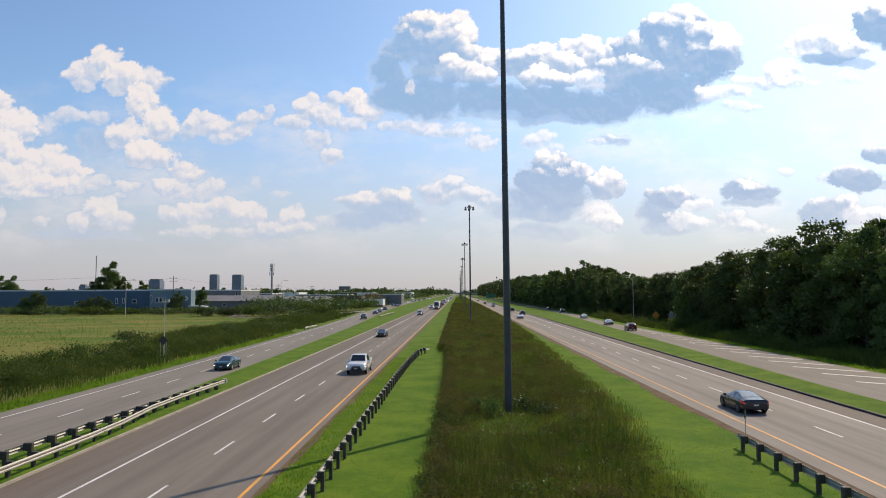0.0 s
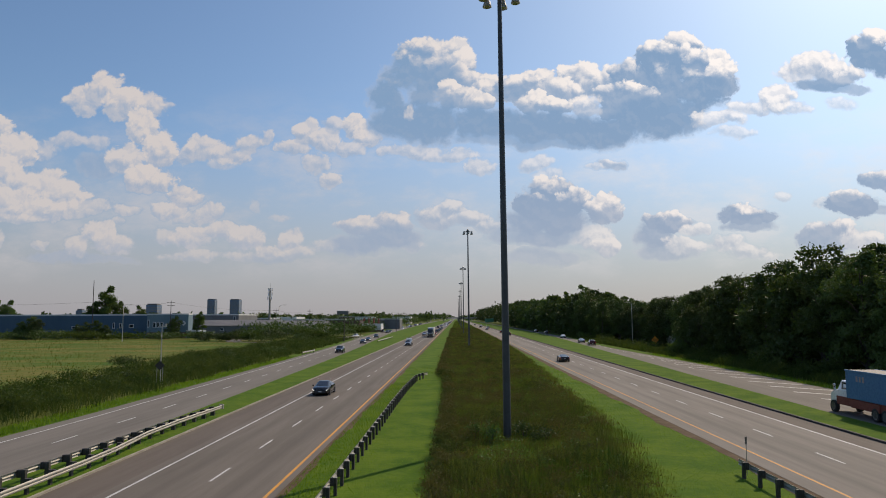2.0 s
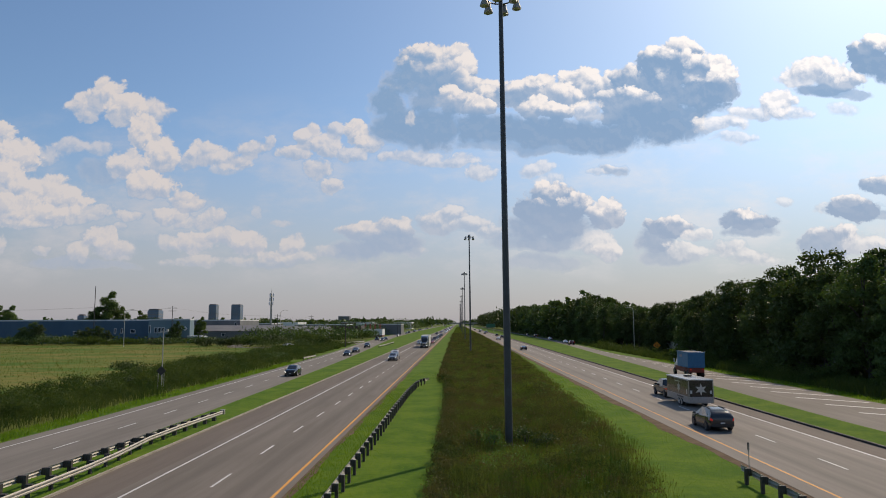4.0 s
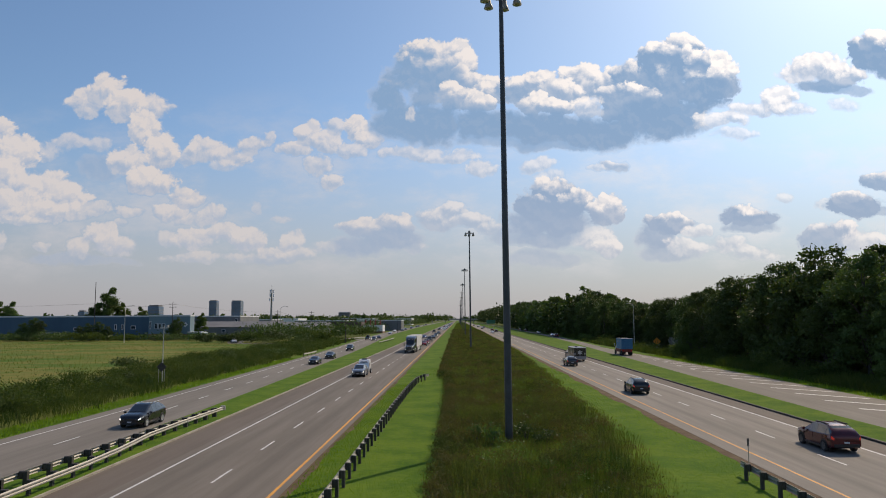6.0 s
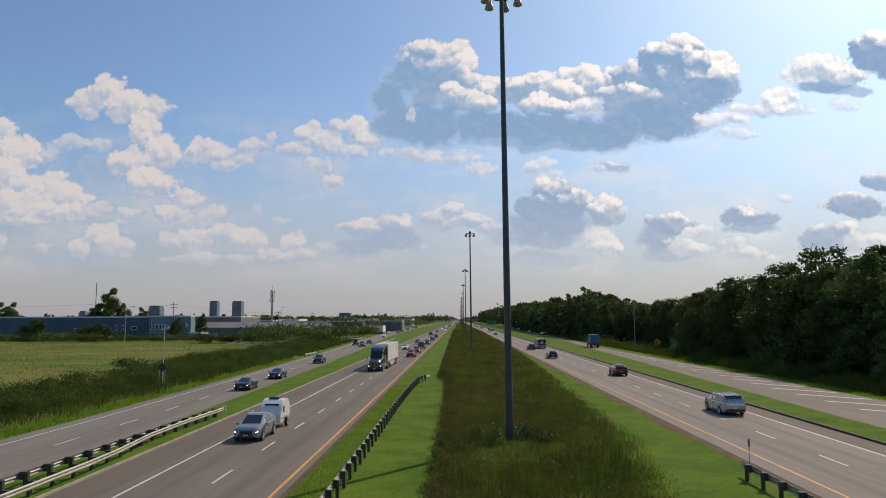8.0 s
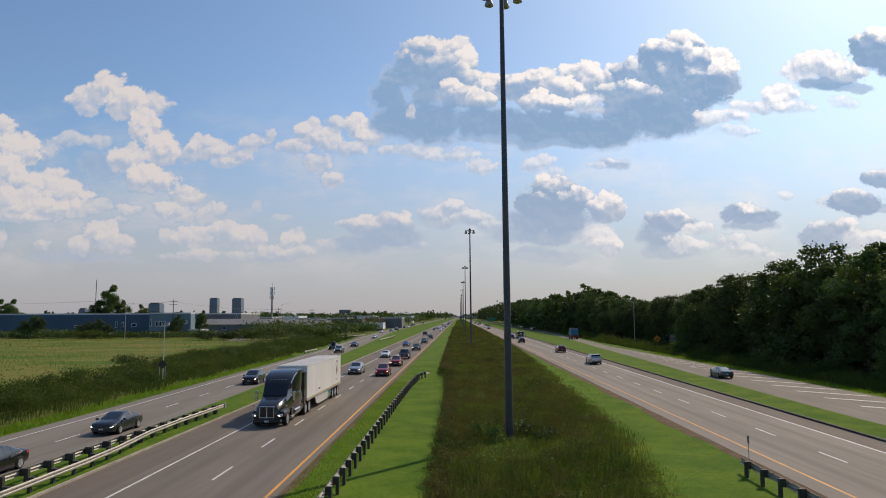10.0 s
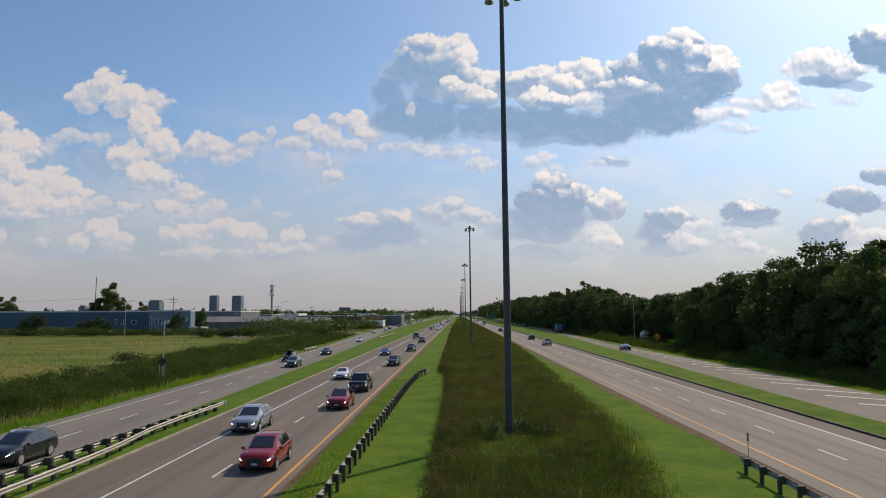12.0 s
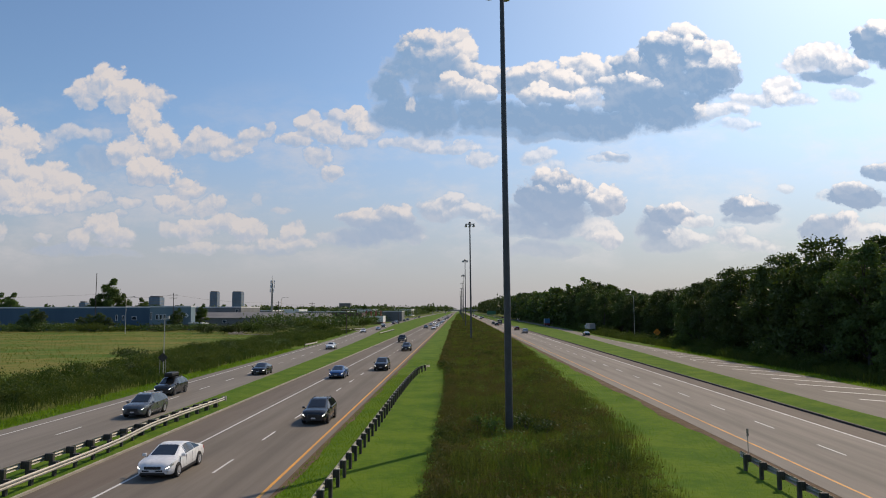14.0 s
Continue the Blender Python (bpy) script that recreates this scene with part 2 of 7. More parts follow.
def make_world():
    w = bpy.data.worlds.new("sky")
    scene.world = w
    w.use_nodes = True
    n = Nodes(w.node_tree)
    sky = n.add("ShaderNodeTexSky")
    sky.sky_type, sky.sun_disc = "NISHITA", False
    sky.sun_elevation, sky.sun_rotation = radians(SUN_UP), radians(SUN_TURN)
    sky.altitude, sky.air_density, sky.dust_density, sky.ozone_density = 30.0, 1.0, 1.3, 2.6
    clear = n.vec("MULTIPLY", sky.outputs[0], (0.110, 0.136, 0.152))
    way = n.add("ShaderNodeSeparateXYZ", n.add("ShaderNodeTexCoord").outputs["Generated"]).outputs
    ahead = n.math("MAXIMUM", n.math("ABSOLUTE", way[1]), 0.06)
    up = n.math("DIVIDE", way[2], ahead)
    place = n.add("ShaderNodeCombineXYZ", n.math("DIVIDE", way[0], ahead), up, 0.0).outputs[0]

    def billows(shift):
        """Knobs of cloud at two sizes, zero on average."""
        at = n.vec("ADD", place, shift)
        bent = n.vec("MULTIPLY_ADD", n.vec("SUBTRACT", n.noise(at, 26.0, 4.0).outputs["Color"], (0.5, 0.5, 0.5)), (0.03, 0.03, 0.0), at)
        knob = n.add("ShaderNodeTexVoronoi")
        knob.feature, knob.voronoi_dimensions = "SMOOTH_F1", "3D"
        n.put(knob.inputs["Vector"], bent)
        for key, value in (("Scale", 40.0), ("Detail", 3.0), ("Roughness", 0.5), ("Lacunarity", 2.3), ("Smoothness", 0.2)):
            n.put(knob.inputs[key], value)
        fine = n.noise(at, 38.0, 7.0, 0.6).outputs["Fac"]
        return n.math("ADD", n.math("MULTIPLY", n.math("SUBTRACT", 0.88, knob.outputs["Distance"]), 0.75),
                      n.math("MULTIPLY", n.math("SUBTRACT", fine, 0.5), 0.8))

    edge = billows((0.0, 0.0, 0.0))
    relief = n.math("SUBTRACT", edge, billows((0.003, 0.007, 0.0)))
    # bend the place with noise so that no puff keeps a round outline
    warp = n.noise(place, 13.0, 5.0, 0.6).outputs["Color"]
    warp = n.vec("MULTIPLY_ADD", n.vec("SUBTRACT", warp, (0.5, 0.5, 0.5)), (0.045, 0.04, 0.0), place)
    cover, tone = 0.0, 0.5
    for k in range(0, len(PUFFS), 11):
        layer = n.add("ShaderNodeGroup", group=puff_layer(PUFFS[k:k + 11]))
        for socket, value in zip(layer.inputs, (warp, edge, tone, cover)):
            n.put(socket, value)
        tone, cover = layer.outputs
        # one layer after another: the sky's shader stays small
        warp = n.vec("MULTIPLY_ADD", tone, (1e-6, 1e-6, 1e-6), warp)
    shaped = n.math("MULTIPLY", n.span(relief, -0.22, 0.22, -0.18, 0.18, False), n.span(tone, 0.0, 0.6, 0.22, 1.0))
    tone = n.math("ADD", tone, shaped, clamp=True)
    # thin ragged veils between the heaps
    wisp = n.noise(n.vec("MULTIPLY", place, (1.0, 2.0, 1.0)), 5.5, 9.0, 0.62).outputs["Fac"]
    wisp = n.math("MULTIPLY", n.span(wisp, 0.43, 0.70, 0.0, 0.60), n.span(up, 0.36, 0.20))
    tone = n.mix(n.span(cover, 0.0, 0.12), (0.8, 0.8, 0.8, 1), tone)
    cover = n.math("MAXIMUM", cover, wisp)
    cover = n.math("MULTIPLY", cover, n.span(way[1], -0.25, 0.15, 0.35, 1.0))
    bright, dim = (0.86, 0.825, 0.815, 1), (0.285, 0.475, 0.745, 1)
    # nearer the sun the sunlit rims glare
    bright = n.mix(n.span(n.add("ShaderNodeSeparateXYZ", place).outputs[0], -0.35, 0.45), bright, (1.30, 1.28, 1.26, 1))
    colour = n.mix(tone, dim, bright)
    # far clouds pale into the haze above the horizon
    haze = n.span(up, 0.0, 0.32, 0.8, 0.0)
    cover = n.math("MULTIPLY", cover, n.span(up, 0.035, 0.10, 0.0, 0.96))
    veil = n.mix(haze, clear, (0.49, 0.488, 0.555, 1))
    colour = n.mix(n.math("MULTIPLY", haze, 0.5), colour, (0.70, 0.68, 0.71, 1))
    out = n.add("ShaderNodeOutputWorld")
    back = n.add("ShaderNodeBackground", n.mix(cover, veil, colour), 1.0)
    n.put(out.inputs[0], back.outputs[0])


make_world()
scene.view_settings.exposure = 0.0


# ---- materials ----
def grained(name, a, b, scale=3.0, fine=40.0, rough=0.8, bump=0.0, metal=0.0, spread=0.35, coat=0.0, own=False, through_light=0.0, stretch=None, per_thing=0.0, shine=0.5):
    """Two colours mixed by broad stains and fine grain; own: the pattern rides with the thing."""
    m = bpy.data.materials.new(name)
    m.use_nodes = True
    n = Nodes(m.node_tree)
    co = n.add("ShaderNodeTexCoord").outputs["Object"] if own else n.add("ShaderNodeNewGeometry").outputs["Position"]
    if stretch:
        co = n.vec("MULTIPLY", co, stretch)
    big = n.noise(co, 1.0 / scale, 3.0, 0.6).outputs["Fac"]
    small = n.noise(co, fine, 3.0, 0.6).outputs["Fac"]
    k = n.math("ADD", n.math("MULTIPLY", big, 0.65), n.math("MULTIPLY", small, 0.35))
    k = n.span(k, 0.5 - spread / 2, 0.5 + spread / 2)
    colour = n.mix(k, (*a, 1), (*b, 1))
    if per_thing:
        rnd = n.add("ShaderNodeObjectInfo").outputs["Random"]
        hsv = n.add("ShaderNodeHueSaturation")
        n.put(hsv.inputs["Value"], n.span(rnd, 0, 1, 1 - per_thing, 1 + per_thing, False))
        n.put(hsv.inputs["Hue"], n.span(rnd, 0, 1, 0.49, 0.512, False))
        n.put(hsv.inputs["Color"], colour)
        colour = hsv.outputs[0]
    out = n.add("ShaderNodeOutputMaterial")
    p = n.add("ShaderNodeBsdfPrincipled")
    n.put(p.inputs["Base Color"], colour)
    n.put(p.inputs["Roughness"], n.span(small, 0.2, 0.8, rough - 0.06, min(1.0, rough + 0.06), False))
    n.put(p.inputs["Metallic"], metal)
    n.put(p.inputs["Specular IOR Level"], shine)
    n.put(p.inputs["Coat Weight"], coat)
    n.put(p.inputs["Coat Roughness"], 0.06)
    if bump:
        b_ = n.add("ShaderNodeBump")
        n.put(b_.inputs["Strength"], 0.6)
        n.put(b_.inputs["Distance"], bump)
        n.put(b_.inputs["Height"], small)
        n.put(p.inputs["Normal"], b_.outputs[0])
    if through_light:
        t = n.add("ShaderNodeBsdfTranslucent")
        n.put(t.inputs["Color"], n.mix(1.0, colour, (1.25, 1.3, 0.55, 1), "MULTIPLY"))
        mixed = n.add("ShaderNodeMixShader", through_light, p.outputs[0], t.outputs[0])
        n.put(out.inputs[0], mixed.outputs[0])
    else:
        n.put(out.inputs[0], p.outputs[0])
    return m


def plain(name, colour, rough=0.5, metal=0.0, coat=0.0, glow=0.0, glow_colour=None):
    m = bpy.data.materials.new(name)
    m.use_nodes = True
    n = Nodes(m.node_tree)
    p = n.add("ShaderNodeBsdfPrincipled")
    co = n.add("ShaderNodeTexCoord").outputs["Object"]
    dirt = n.noise(co, 5.0, 4.0, 0.6).outputs["Fac"]
    n.put(p.inputs["Base Color"], n.mix(n.span(dirt, 0.35, 0.8), (*colour, 1), (*[c * 0.78 + 0.003 for c in colour], 1)))
    n.put(p.inputs["Roughness"], n.span(dirt, 0.3, 0.8, rough, min(1, rough * 1.35 + 0.02)))
    n.put(p.inputs["Metallic"], metal)
    n.put(p.inputs["Coat Weight"], coat)
    n.put(p.inputs["Coat Roughness"], 0.05)
    if glow:
        n.put(p.inputs["Emission Color"], (*(glow_colour or colour), 1))
        n.put(p.inputs["Emission Strength"], glow)
    out = n.add("ShaderNodeOutputMaterial", p.outputs[0])
    return m


def asphalt(name, a, b, tracks):
    """Road surface with fine stone, long stains, cracks' dark seams and paler wheel tracks (places across the road)."""
    m = bpy.data.materials.new(name)
    m.use_nodes = True
    n = Nodes(m.node_tree)
    pos = n.add("ShaderNodeNewGeometry").outputs["Position"]
    big = n.noise(n.vec("MULTIPLY", pos, (0.35, 0.03, 1.0)), 1.0, 4.0, 0.6).outputs["Fac"]
    mid = n.noise(n.vec("MULTIPLY", pos, (2.2, 0.12, 1.0)), 1.0, 3.0, 0.6).outputs["Fac"]
    stone = n.noise(pos, 60.0, 2.0, 0.7).outputs["Fac"]
    k = n.math("ADD", n.math("ADD", n.math("MULTIPLY", big, 0.5), n.math("MULTIPLY", mid, 0.35)), n.math("MULTIPLY", stone, 0.15))
    colour = n.mix(n.span(k, 0.3, 0.7), (*a, 1), (*b, 1))
    x = n.add("ShaderNodeSeparateXYZ", pos).outputs[0]
    for c, width, amount in tracks:
        band = n.span(n.math("ABSOLUTE", n.math("SUBTRACT", x, c)), width, 0.0, 0.0, amount)
        colour = n.mix(n.math("MULTIPLY", band, n.span(mid, 0.25, 0.65)), colour, (*[v * 0.72 for v in a], 1))
    p = n.add("ShaderNodeBsdfPrincipled")
    n.put(p.inputs["Base Color"], colour)
    n.put(p.inputs["Roughness"], n.span(stone, 0.2, 0.8, 0.78, 0.95))
    n.put(p.inputs["Specular IOR Level"], 0.28)
    bump = n.add("ShaderNodeBump")
    n.put(bump.inputs["Strength"], 0.5)
    n.put(bump.inputs["Distance"], 0.006)
    n.put(bump.inputs["Height"], stone)
    n.put(p.inputs["Normal"], bump.outputs[0])
    n.add("ShaderNodeOutputMaterial", p.outputs[0])
    return m


M_ROAD_L = asphalt("asphalt_west", (0.128, 0.109, 0.088), (0.200, 0.172, 0.142), [(-10.85, 0.7, 0.5), (-14.5, 0.7, 0.5)])
M_ROAD_R = asphalt("asphalt_east", (0.178, 0.157, 0.132), (0.26, 0.23, 0.195), [(19.85, 0.6, 0.6), (23.7, 0.6, 0.6)])
M_ROAD_SIDE = asphalt("asphalt_service", (0.148, 0.13, 0.109), (0.218, 0.194, 0.165), [])
M_SHOULDER = asphalt("asphalt_shoulder", (0.115, 0.092, 0.074), (0.168, 0.138, 0.112), [])
M_WHITE = grained("white_road_paint", (0.72, 0.71, 0.69), (0.42, 0.41, 0.39), 1.2, 20, 0.7, spread=0.6)
M_YELLOW = grained("yellow_road_paint", (0.80, 0.36, 0.03), (0.50, 0.24, 0.05), 1.2, 20, 0.7, spread=0.6)
M_DIRT = grained("bare_earth_edge", (0.10, 0.065, 0.040), (0.17, 0.12, 0.075), 1.5, 4.0, 0.95, bump=0.03, spread=0.5, shine=0.1)
M_LAWN = grained("mown_grass", (0.052, 0.118, 0.009), (0.118, 0.182, 0.016), 3.5, 2.4, 0.95, bump=0.06, spread=0.34, shine=0.08)
M_GROUND = grained("meadow", (0.07, 0.095, 0.018), (0.135, 0.15, 0.03), 25.0, 1.2, 0.95, bump=0.04, spread=0.45, shine=0.08)
M_STRAW = grained("straw_grass", (0.075, 0.118, 0.018), (0.175, 0.155, 0.046), 9.0, 0.5, 0.9, spread=0.30, through_light=0.35, shine=0.08)
M_FIELD = grained("dry_meadow", (0.062, 0.128, 0.014), (0.190, 0.165, 0.045), 16.0, 0.35, 0.95, bump=0.08, spread=0.26, stretch=(0.6, 1.0, 1), shine=0.08)
M_BLADE = grained("tall_grass", (0.070, 0.118, 0.020), (0.168, 0.178, 0.050), 3.5, 1.0, 0.8, spread=0.42, through_light=0.35, shine=0.15)
M_SEDGE = grained("brown_sedge", (0.085, 0.062, 0.030), (0.17, 0.135, 0.055), 4.0, 2.0, 0.8, spread=0.45, through_light=0.25, shine=0.15)
M_SHORT = grained("short_grass", (0.075, 0.150, 0.015), (0.140, 0.215, 0.026), 4.5, 1.6, 0.8, spread=0.45, through_light=0.62, shine=0.1)
M_REED = grained("reeds", (0.036, 0.066, 0.016), (0.085, 0.108, 0.030), 5.0, 0.8, 0.8, spread=0.4, through_light=0.35, shine=0.15)
M_LEAF = grained("leaves", (0.046, 0.076, 0.020), (0.090, 0.124, 0.036), 6.0, 1.5, 0.6, spread=0.5, through_light=0.24, own=True, per_thing=0.3, shine=0.25)
M_LEAF_PALE = grained("pale_leaves", (0.06, 0.105, 0.025), (0.12, 0.17, 0.045), 4.0, 1.5, 0.6, spread=0.5, through_light=0.35, own=True, per_thing=0.2, shine=0.25)
M_BARK = grained("bark", (0.05, 0.042, 0.035), (0.11, 0.095, 0.08), 0.8, 8.0, 0.9, bump=0.03, own=True)
M_STEEL = grained("galvanised_steel", (0.25, 0.235, 0.20), (0.40, 0.38, 0.33), 0.8, 12.0, 0.55, metal=0.25, spread=0.5)
M_POLE = grained("weathered_steel_pole", (0.04, 0.044, 0.05), (0.075, 0.08, 0.088), 1.5, 6.0, 0.4, spread=0.5, shine=0.4)
M_PALE_POLE = grained("pale_painted_pole", (0.45, 0.43, 0.38), (0.6, 0.57, 0.5), 1.5, 6.0, 0.6, spread=0.5)
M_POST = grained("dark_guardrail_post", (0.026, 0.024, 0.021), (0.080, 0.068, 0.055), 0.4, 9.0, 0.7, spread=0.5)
# sunlight on the post tops, painted in as a pale colour
M_POST_SUNLIT_TOP = plain("sunlit_post_top", (0.42, 0.40, 0.37), 0.7)
M_KERB = grained("concrete_kerb", (0.26, 0.23, 0.17), (0.40, 0.36, 0.28), 1.5, 9.0, 0.85, bump=0.01)
M_KERB_DARK = grained("dark_kerb", (0.03, 0.028, 0.026), (0.08, 0.07, 0.06), 1.5, 9.0, 0.85, bump=0.01)
M_RUBBER = plain("tyre_rubber", (0.018, 0.018, 0.019), 0.75)
M_RIM = plain("alloy_rim", (0.50, 0.50, 0.51), 0.3, 0.35)
M_RIM_DARK = plain("dark_rim", (0.10, 0.10, 0.105), 0.3, 0.3)
M_TRIM = plain("black_plastic", (0.014, 0.014, 0.015), 0.45)
M_CHROME = plain("chrome", (0.72, 0.73, 0.74), 0.12, 1.0)
M_GLASS = plain("tinted_glass", (0.012, 0.014, 0.017), 0.04, 0.0, 0.6)
M_LAMP_ON = plain("lit_headlight", (0.9, 0.9, 0.86), 0.15, 0, 0, 5.0, (1.0, 0.97, 0.9))
M_LAMP_OFF = plain("clear_headlight", (0.55, 0.56, 0.57), 0.1, 0.4, 1.0)
M_TAIL = plain("red_taillight", (0.35, 0.012, 0.012), 0.15, 0, 1.0, 0.25, (1.0, 0.05, 0.03))
M_AMBER = plain("amber_marker", (0.8, 0.32, 0.04), 0.2, 0, 0.5, 0.8)
M_PLATE = plain("pale_plate", (0.6, 0.6, 0.6), 0.5)
M_CONCRETE = grained("concrete", (0.30, 0.29, 0.27), (0.42, 0.41, 0.38), 3.0, 5.0, 0.85)


# ---- building blocks ----
def mesh_of(name, bm, material, smooth=None):
    me = bpy.data.meshes.new(name)
    bm.normal_update()
    bm.to_mesh(me)
    bm.free()
    me.materials.append(material)
    if smooth:
        me.polygons.foreach_set("use_smooth", [True] * len(me.polygons))
        me.set_sharp_from_angle(angle=radians(smooth))
    return me


def part(name, bm, material, parent=None, label="", smooth=None):
    ob = new(name, mesh_of(name, bm, material, smooth))
    if parent:
        ob.parent = parent
    return tagged(ob, label)


def thing(name, label, category, group="", at=None, kind=""):
    ob = new(name)
    ob.empty_display_size = 0.2
    if at is not None:
        ob.matrix_basis = at
    return tagged(ob, label, category, group, kind)


def block(bm, x0, x1, y0, y1, z0, z1, bevel=0.0, m=None):
    made = bmesh.ops.create_cube(bm, size=1.0, matrix=Matrix.Translation(((x0 + x1) / 2, (y0 + y1) / 2, (z0 + z1) / 2)) @ Matrix.Diagonal((x1 - x0, y1 - y0, z1 - z0, 1)))
    verts = made["verts"]
    if bevel:
        edges = list({e for v in verts for e in v.link_edges})
        cut = bmesh.ops.bevel(bm, geom=edges, offset=bevel, segments=2, affect="EDGES", profile=0.5)
        verts = [v for v in cut["verts"]] if cut["verts"] else verts
    if m is not None:
        bmesh.ops.transform(bm, matrix=m, verts=list({v for v in verts if v.is_valid}))
    return bm


def boxed(x0, x1, y0, y1, z0, z1, bevel=0.0, m=None):
    return block(bmesh.new(), x0, x1, y0, y1, z0, z1, bevel, m)


def tube(bm, points, radii, sides=10):
    """A tapered tube along points."""
    rings = []
    for i, p in enumerate(points):
        a, b = Vector(points[max(i - 1, 0)]), Vector(points[min(i + 1, len(points) - 1)])
        turn = (b - a).to_track_quat("Z", "Y").to_matrix()
        rings.append([bm.verts.new(Vector(p) + turn @ Vector((math.cos(q) * radii[i], math.sin(q) * radii[i], 0)))
                      for q in (2 * math.pi * k / sides for k in range(sides))])
    for r, s in zip(rings, rings[1:]):
        for k in range(sides):
            bm.faces.new((r[k], r[(k + 1) % sides], s[(k + 1) % sides], s[k]))
    bm.faces.new(rings[0][::-1])
    bm.faces.new(rings[-1])
    return bm


def tubed(points, radii, sides=10):
    return tube(bmesh.new(), points, radii, sides)


def ribbon(name, left, right, ys, z, thick, material, label, kind="structure", category="road"):
    """A strip along the road between two edges, given as functions of the distance, with its thickness below."""
    bm = bmesh.new()
    rows = []
    for y in ys:
        a, b = left(y), right(y)
        rows.append([bm.verts.new(p) for p in ((a, y, z - thick), (a, y, z), (b, y, z), (b, y, z - thick))])
    for r, s in zip(rows, rows[1:]):
        for k in range(3):
            bm.faces.new((r[k], r[k + 1], s[k + 1], s[k]))
    bm.faces.new(rows[0])
    bm.faces.new(rows[-1][::-1])
    bmesh.ops.recalc_face_normals(bm, faces=bm.faces)
    ob = new(name, mesh_of(name, bm, material))
    return tagged(ob, label, category, kind=kind)


def raw_mesh(name, verts, tris, material):
    me = bpy.data.meshes.new(name)
    me.vertices.add(len(verts))
    me.vertices.foreach_set("co", np.ascontiguousarray(verts, dtype=np.float32).ravel())
    me.loops.add(len(tris) * 3)
    me.loops.foreach_set("vertex_index", np.ascontiguousarray(tris, dtype=np.int32).ravel())
    me.polygons.add(len(tris))
    me.polygons.foreach_set("loop_start", np.arange(0, len(tris) * 3, 3, dtype=np.int32))
    me.polygons.foreach_set("loop_total", np.full(len(tris), 3, dtype=np.int32))
    me.update(calc_edges=True)
    me.validate()
    me.materials.append(material)
    return me


def curve_of(pairs):
    ys, xs = [p[0] for p in pairs], [p[1] for p in pairs]
    return lambda y: float(np.interp(y, ys, xs))


# ---- the plan: edges across the road as functions of the distance ahead ----
SIDE_L = curve_of([(-300, -25), (60, -25.1), (95, -25.9), (130, -26.8), (170, -28), (200, -29.2), (230, -30.6), (270, -32.6), (390, -38), (730, -43), (1500, -46), (4000, -50)])
SIDE_R = curve_of([(-300, 32.5), (60, 33.9), (103, 35.5), (135, 37), (175, 38.4), (204, 39.7), (250, 41.8), (312, 44), (382, 45.4), (700, 46), (4000, 46)])
NEAR_YS = [-300, -60, 0, 20] + list(range(30, 300, 10)) + [320, 360, 400, 470, 560, 700, 900, 1200, 1700, 2400, 3300, 4400]


def at_x(x):
    return lambda y: x


# ---- large structure ----
bm = bmesh.new()
size = 7000
bmesh.ops.create_grid(bm, x_segments=40, y_segments=40, size=size)
ground = tagged(part("ground", bm, M_GROUND), "wide flat grassy ground reaching the horizon", "ground", kind="structure")
ground.location.z = -0.10

ribbon("road_west", at_x(-16.9), at_x(-8.45), NEAR_YS, 0.0, 0.06, M_ROAD_L, "grey asphalt carriageway with oncoming traffic")
ribbon("shoulder_west", at_x(-19.55), at_x(-16.9), NEAR_YS, -0.004, 0.06, M_SHOULDER, "brownish asphalt shoulder beside the carriageway")
ribbon("road_east", at_x(16.75), at_x(25.75), NEAR_YS, 0.0, 0.06, M_ROAD_R, "pale grey asphalt carriageway with departing traffic")
ribbon("shoulder_east", at_x(25.75), at_x(27.75), NEAR_YS, -0.004, 0.06, M_SHOULDER, "brownish asphalt shoulder beside the carriageway")
ribbon("service_road_west", lambda y: SIDE_L(y) - 6.9, lambda y: SIDE_L(y) + 1.75, NEAR_YS, 0.0, 0.06, M_ROAD_SIDE, "grey asphalt service road beyond the grass strip")
ribbon("service_road_east", lambda y: SIDE_R(y) - 2.1, lambda y: max(42.7 - max(0, y - 130) * 0.02, SIDE_R(y) + 2.2), NEAR_YS, 0.0, 0.06, M_ROAD_SIDE, "pale grey service road with a hatched merging lane")
# slip road that leaves the service road to the west
RAMP = [(-33.5, 330), (-39, 306), (-46, 278), (-56, 253), (-68, 243), (-79, 249), (-85, 266), (-87, 295)]
bm = bmesh.new()
rows = []
for i, (x, y) in enumerate(RAMP):
    a, b = Vector(RAMP[max(i - 1, 0)]), Vector(RAMP[min(i + 1, len(RAMP) - 1)])
    side = (b - a).normalized()
    side = Vector((-side.y, side.x)) * 2.8
    rows.append([bm.verts.new((x + s * side.x, y + s * side.y, z)) for s, z in ((-1, -0.07), (-1, -0.008), (1, -0.008), (1, -0.07))])
for r, s in zip(rows, rows[1:]):
    for k in range(3):
        bm.faces.new((r[k], r[k + 1], s[k + 1], s[k]))
bmesh.ops.recalc_face_normals(bm, faces=bm.faces)
tagged(part("slip_road", bm, M_ROAD_SIDE), "narrow asphalt slip road leaving the service road", "road", kind="structure")

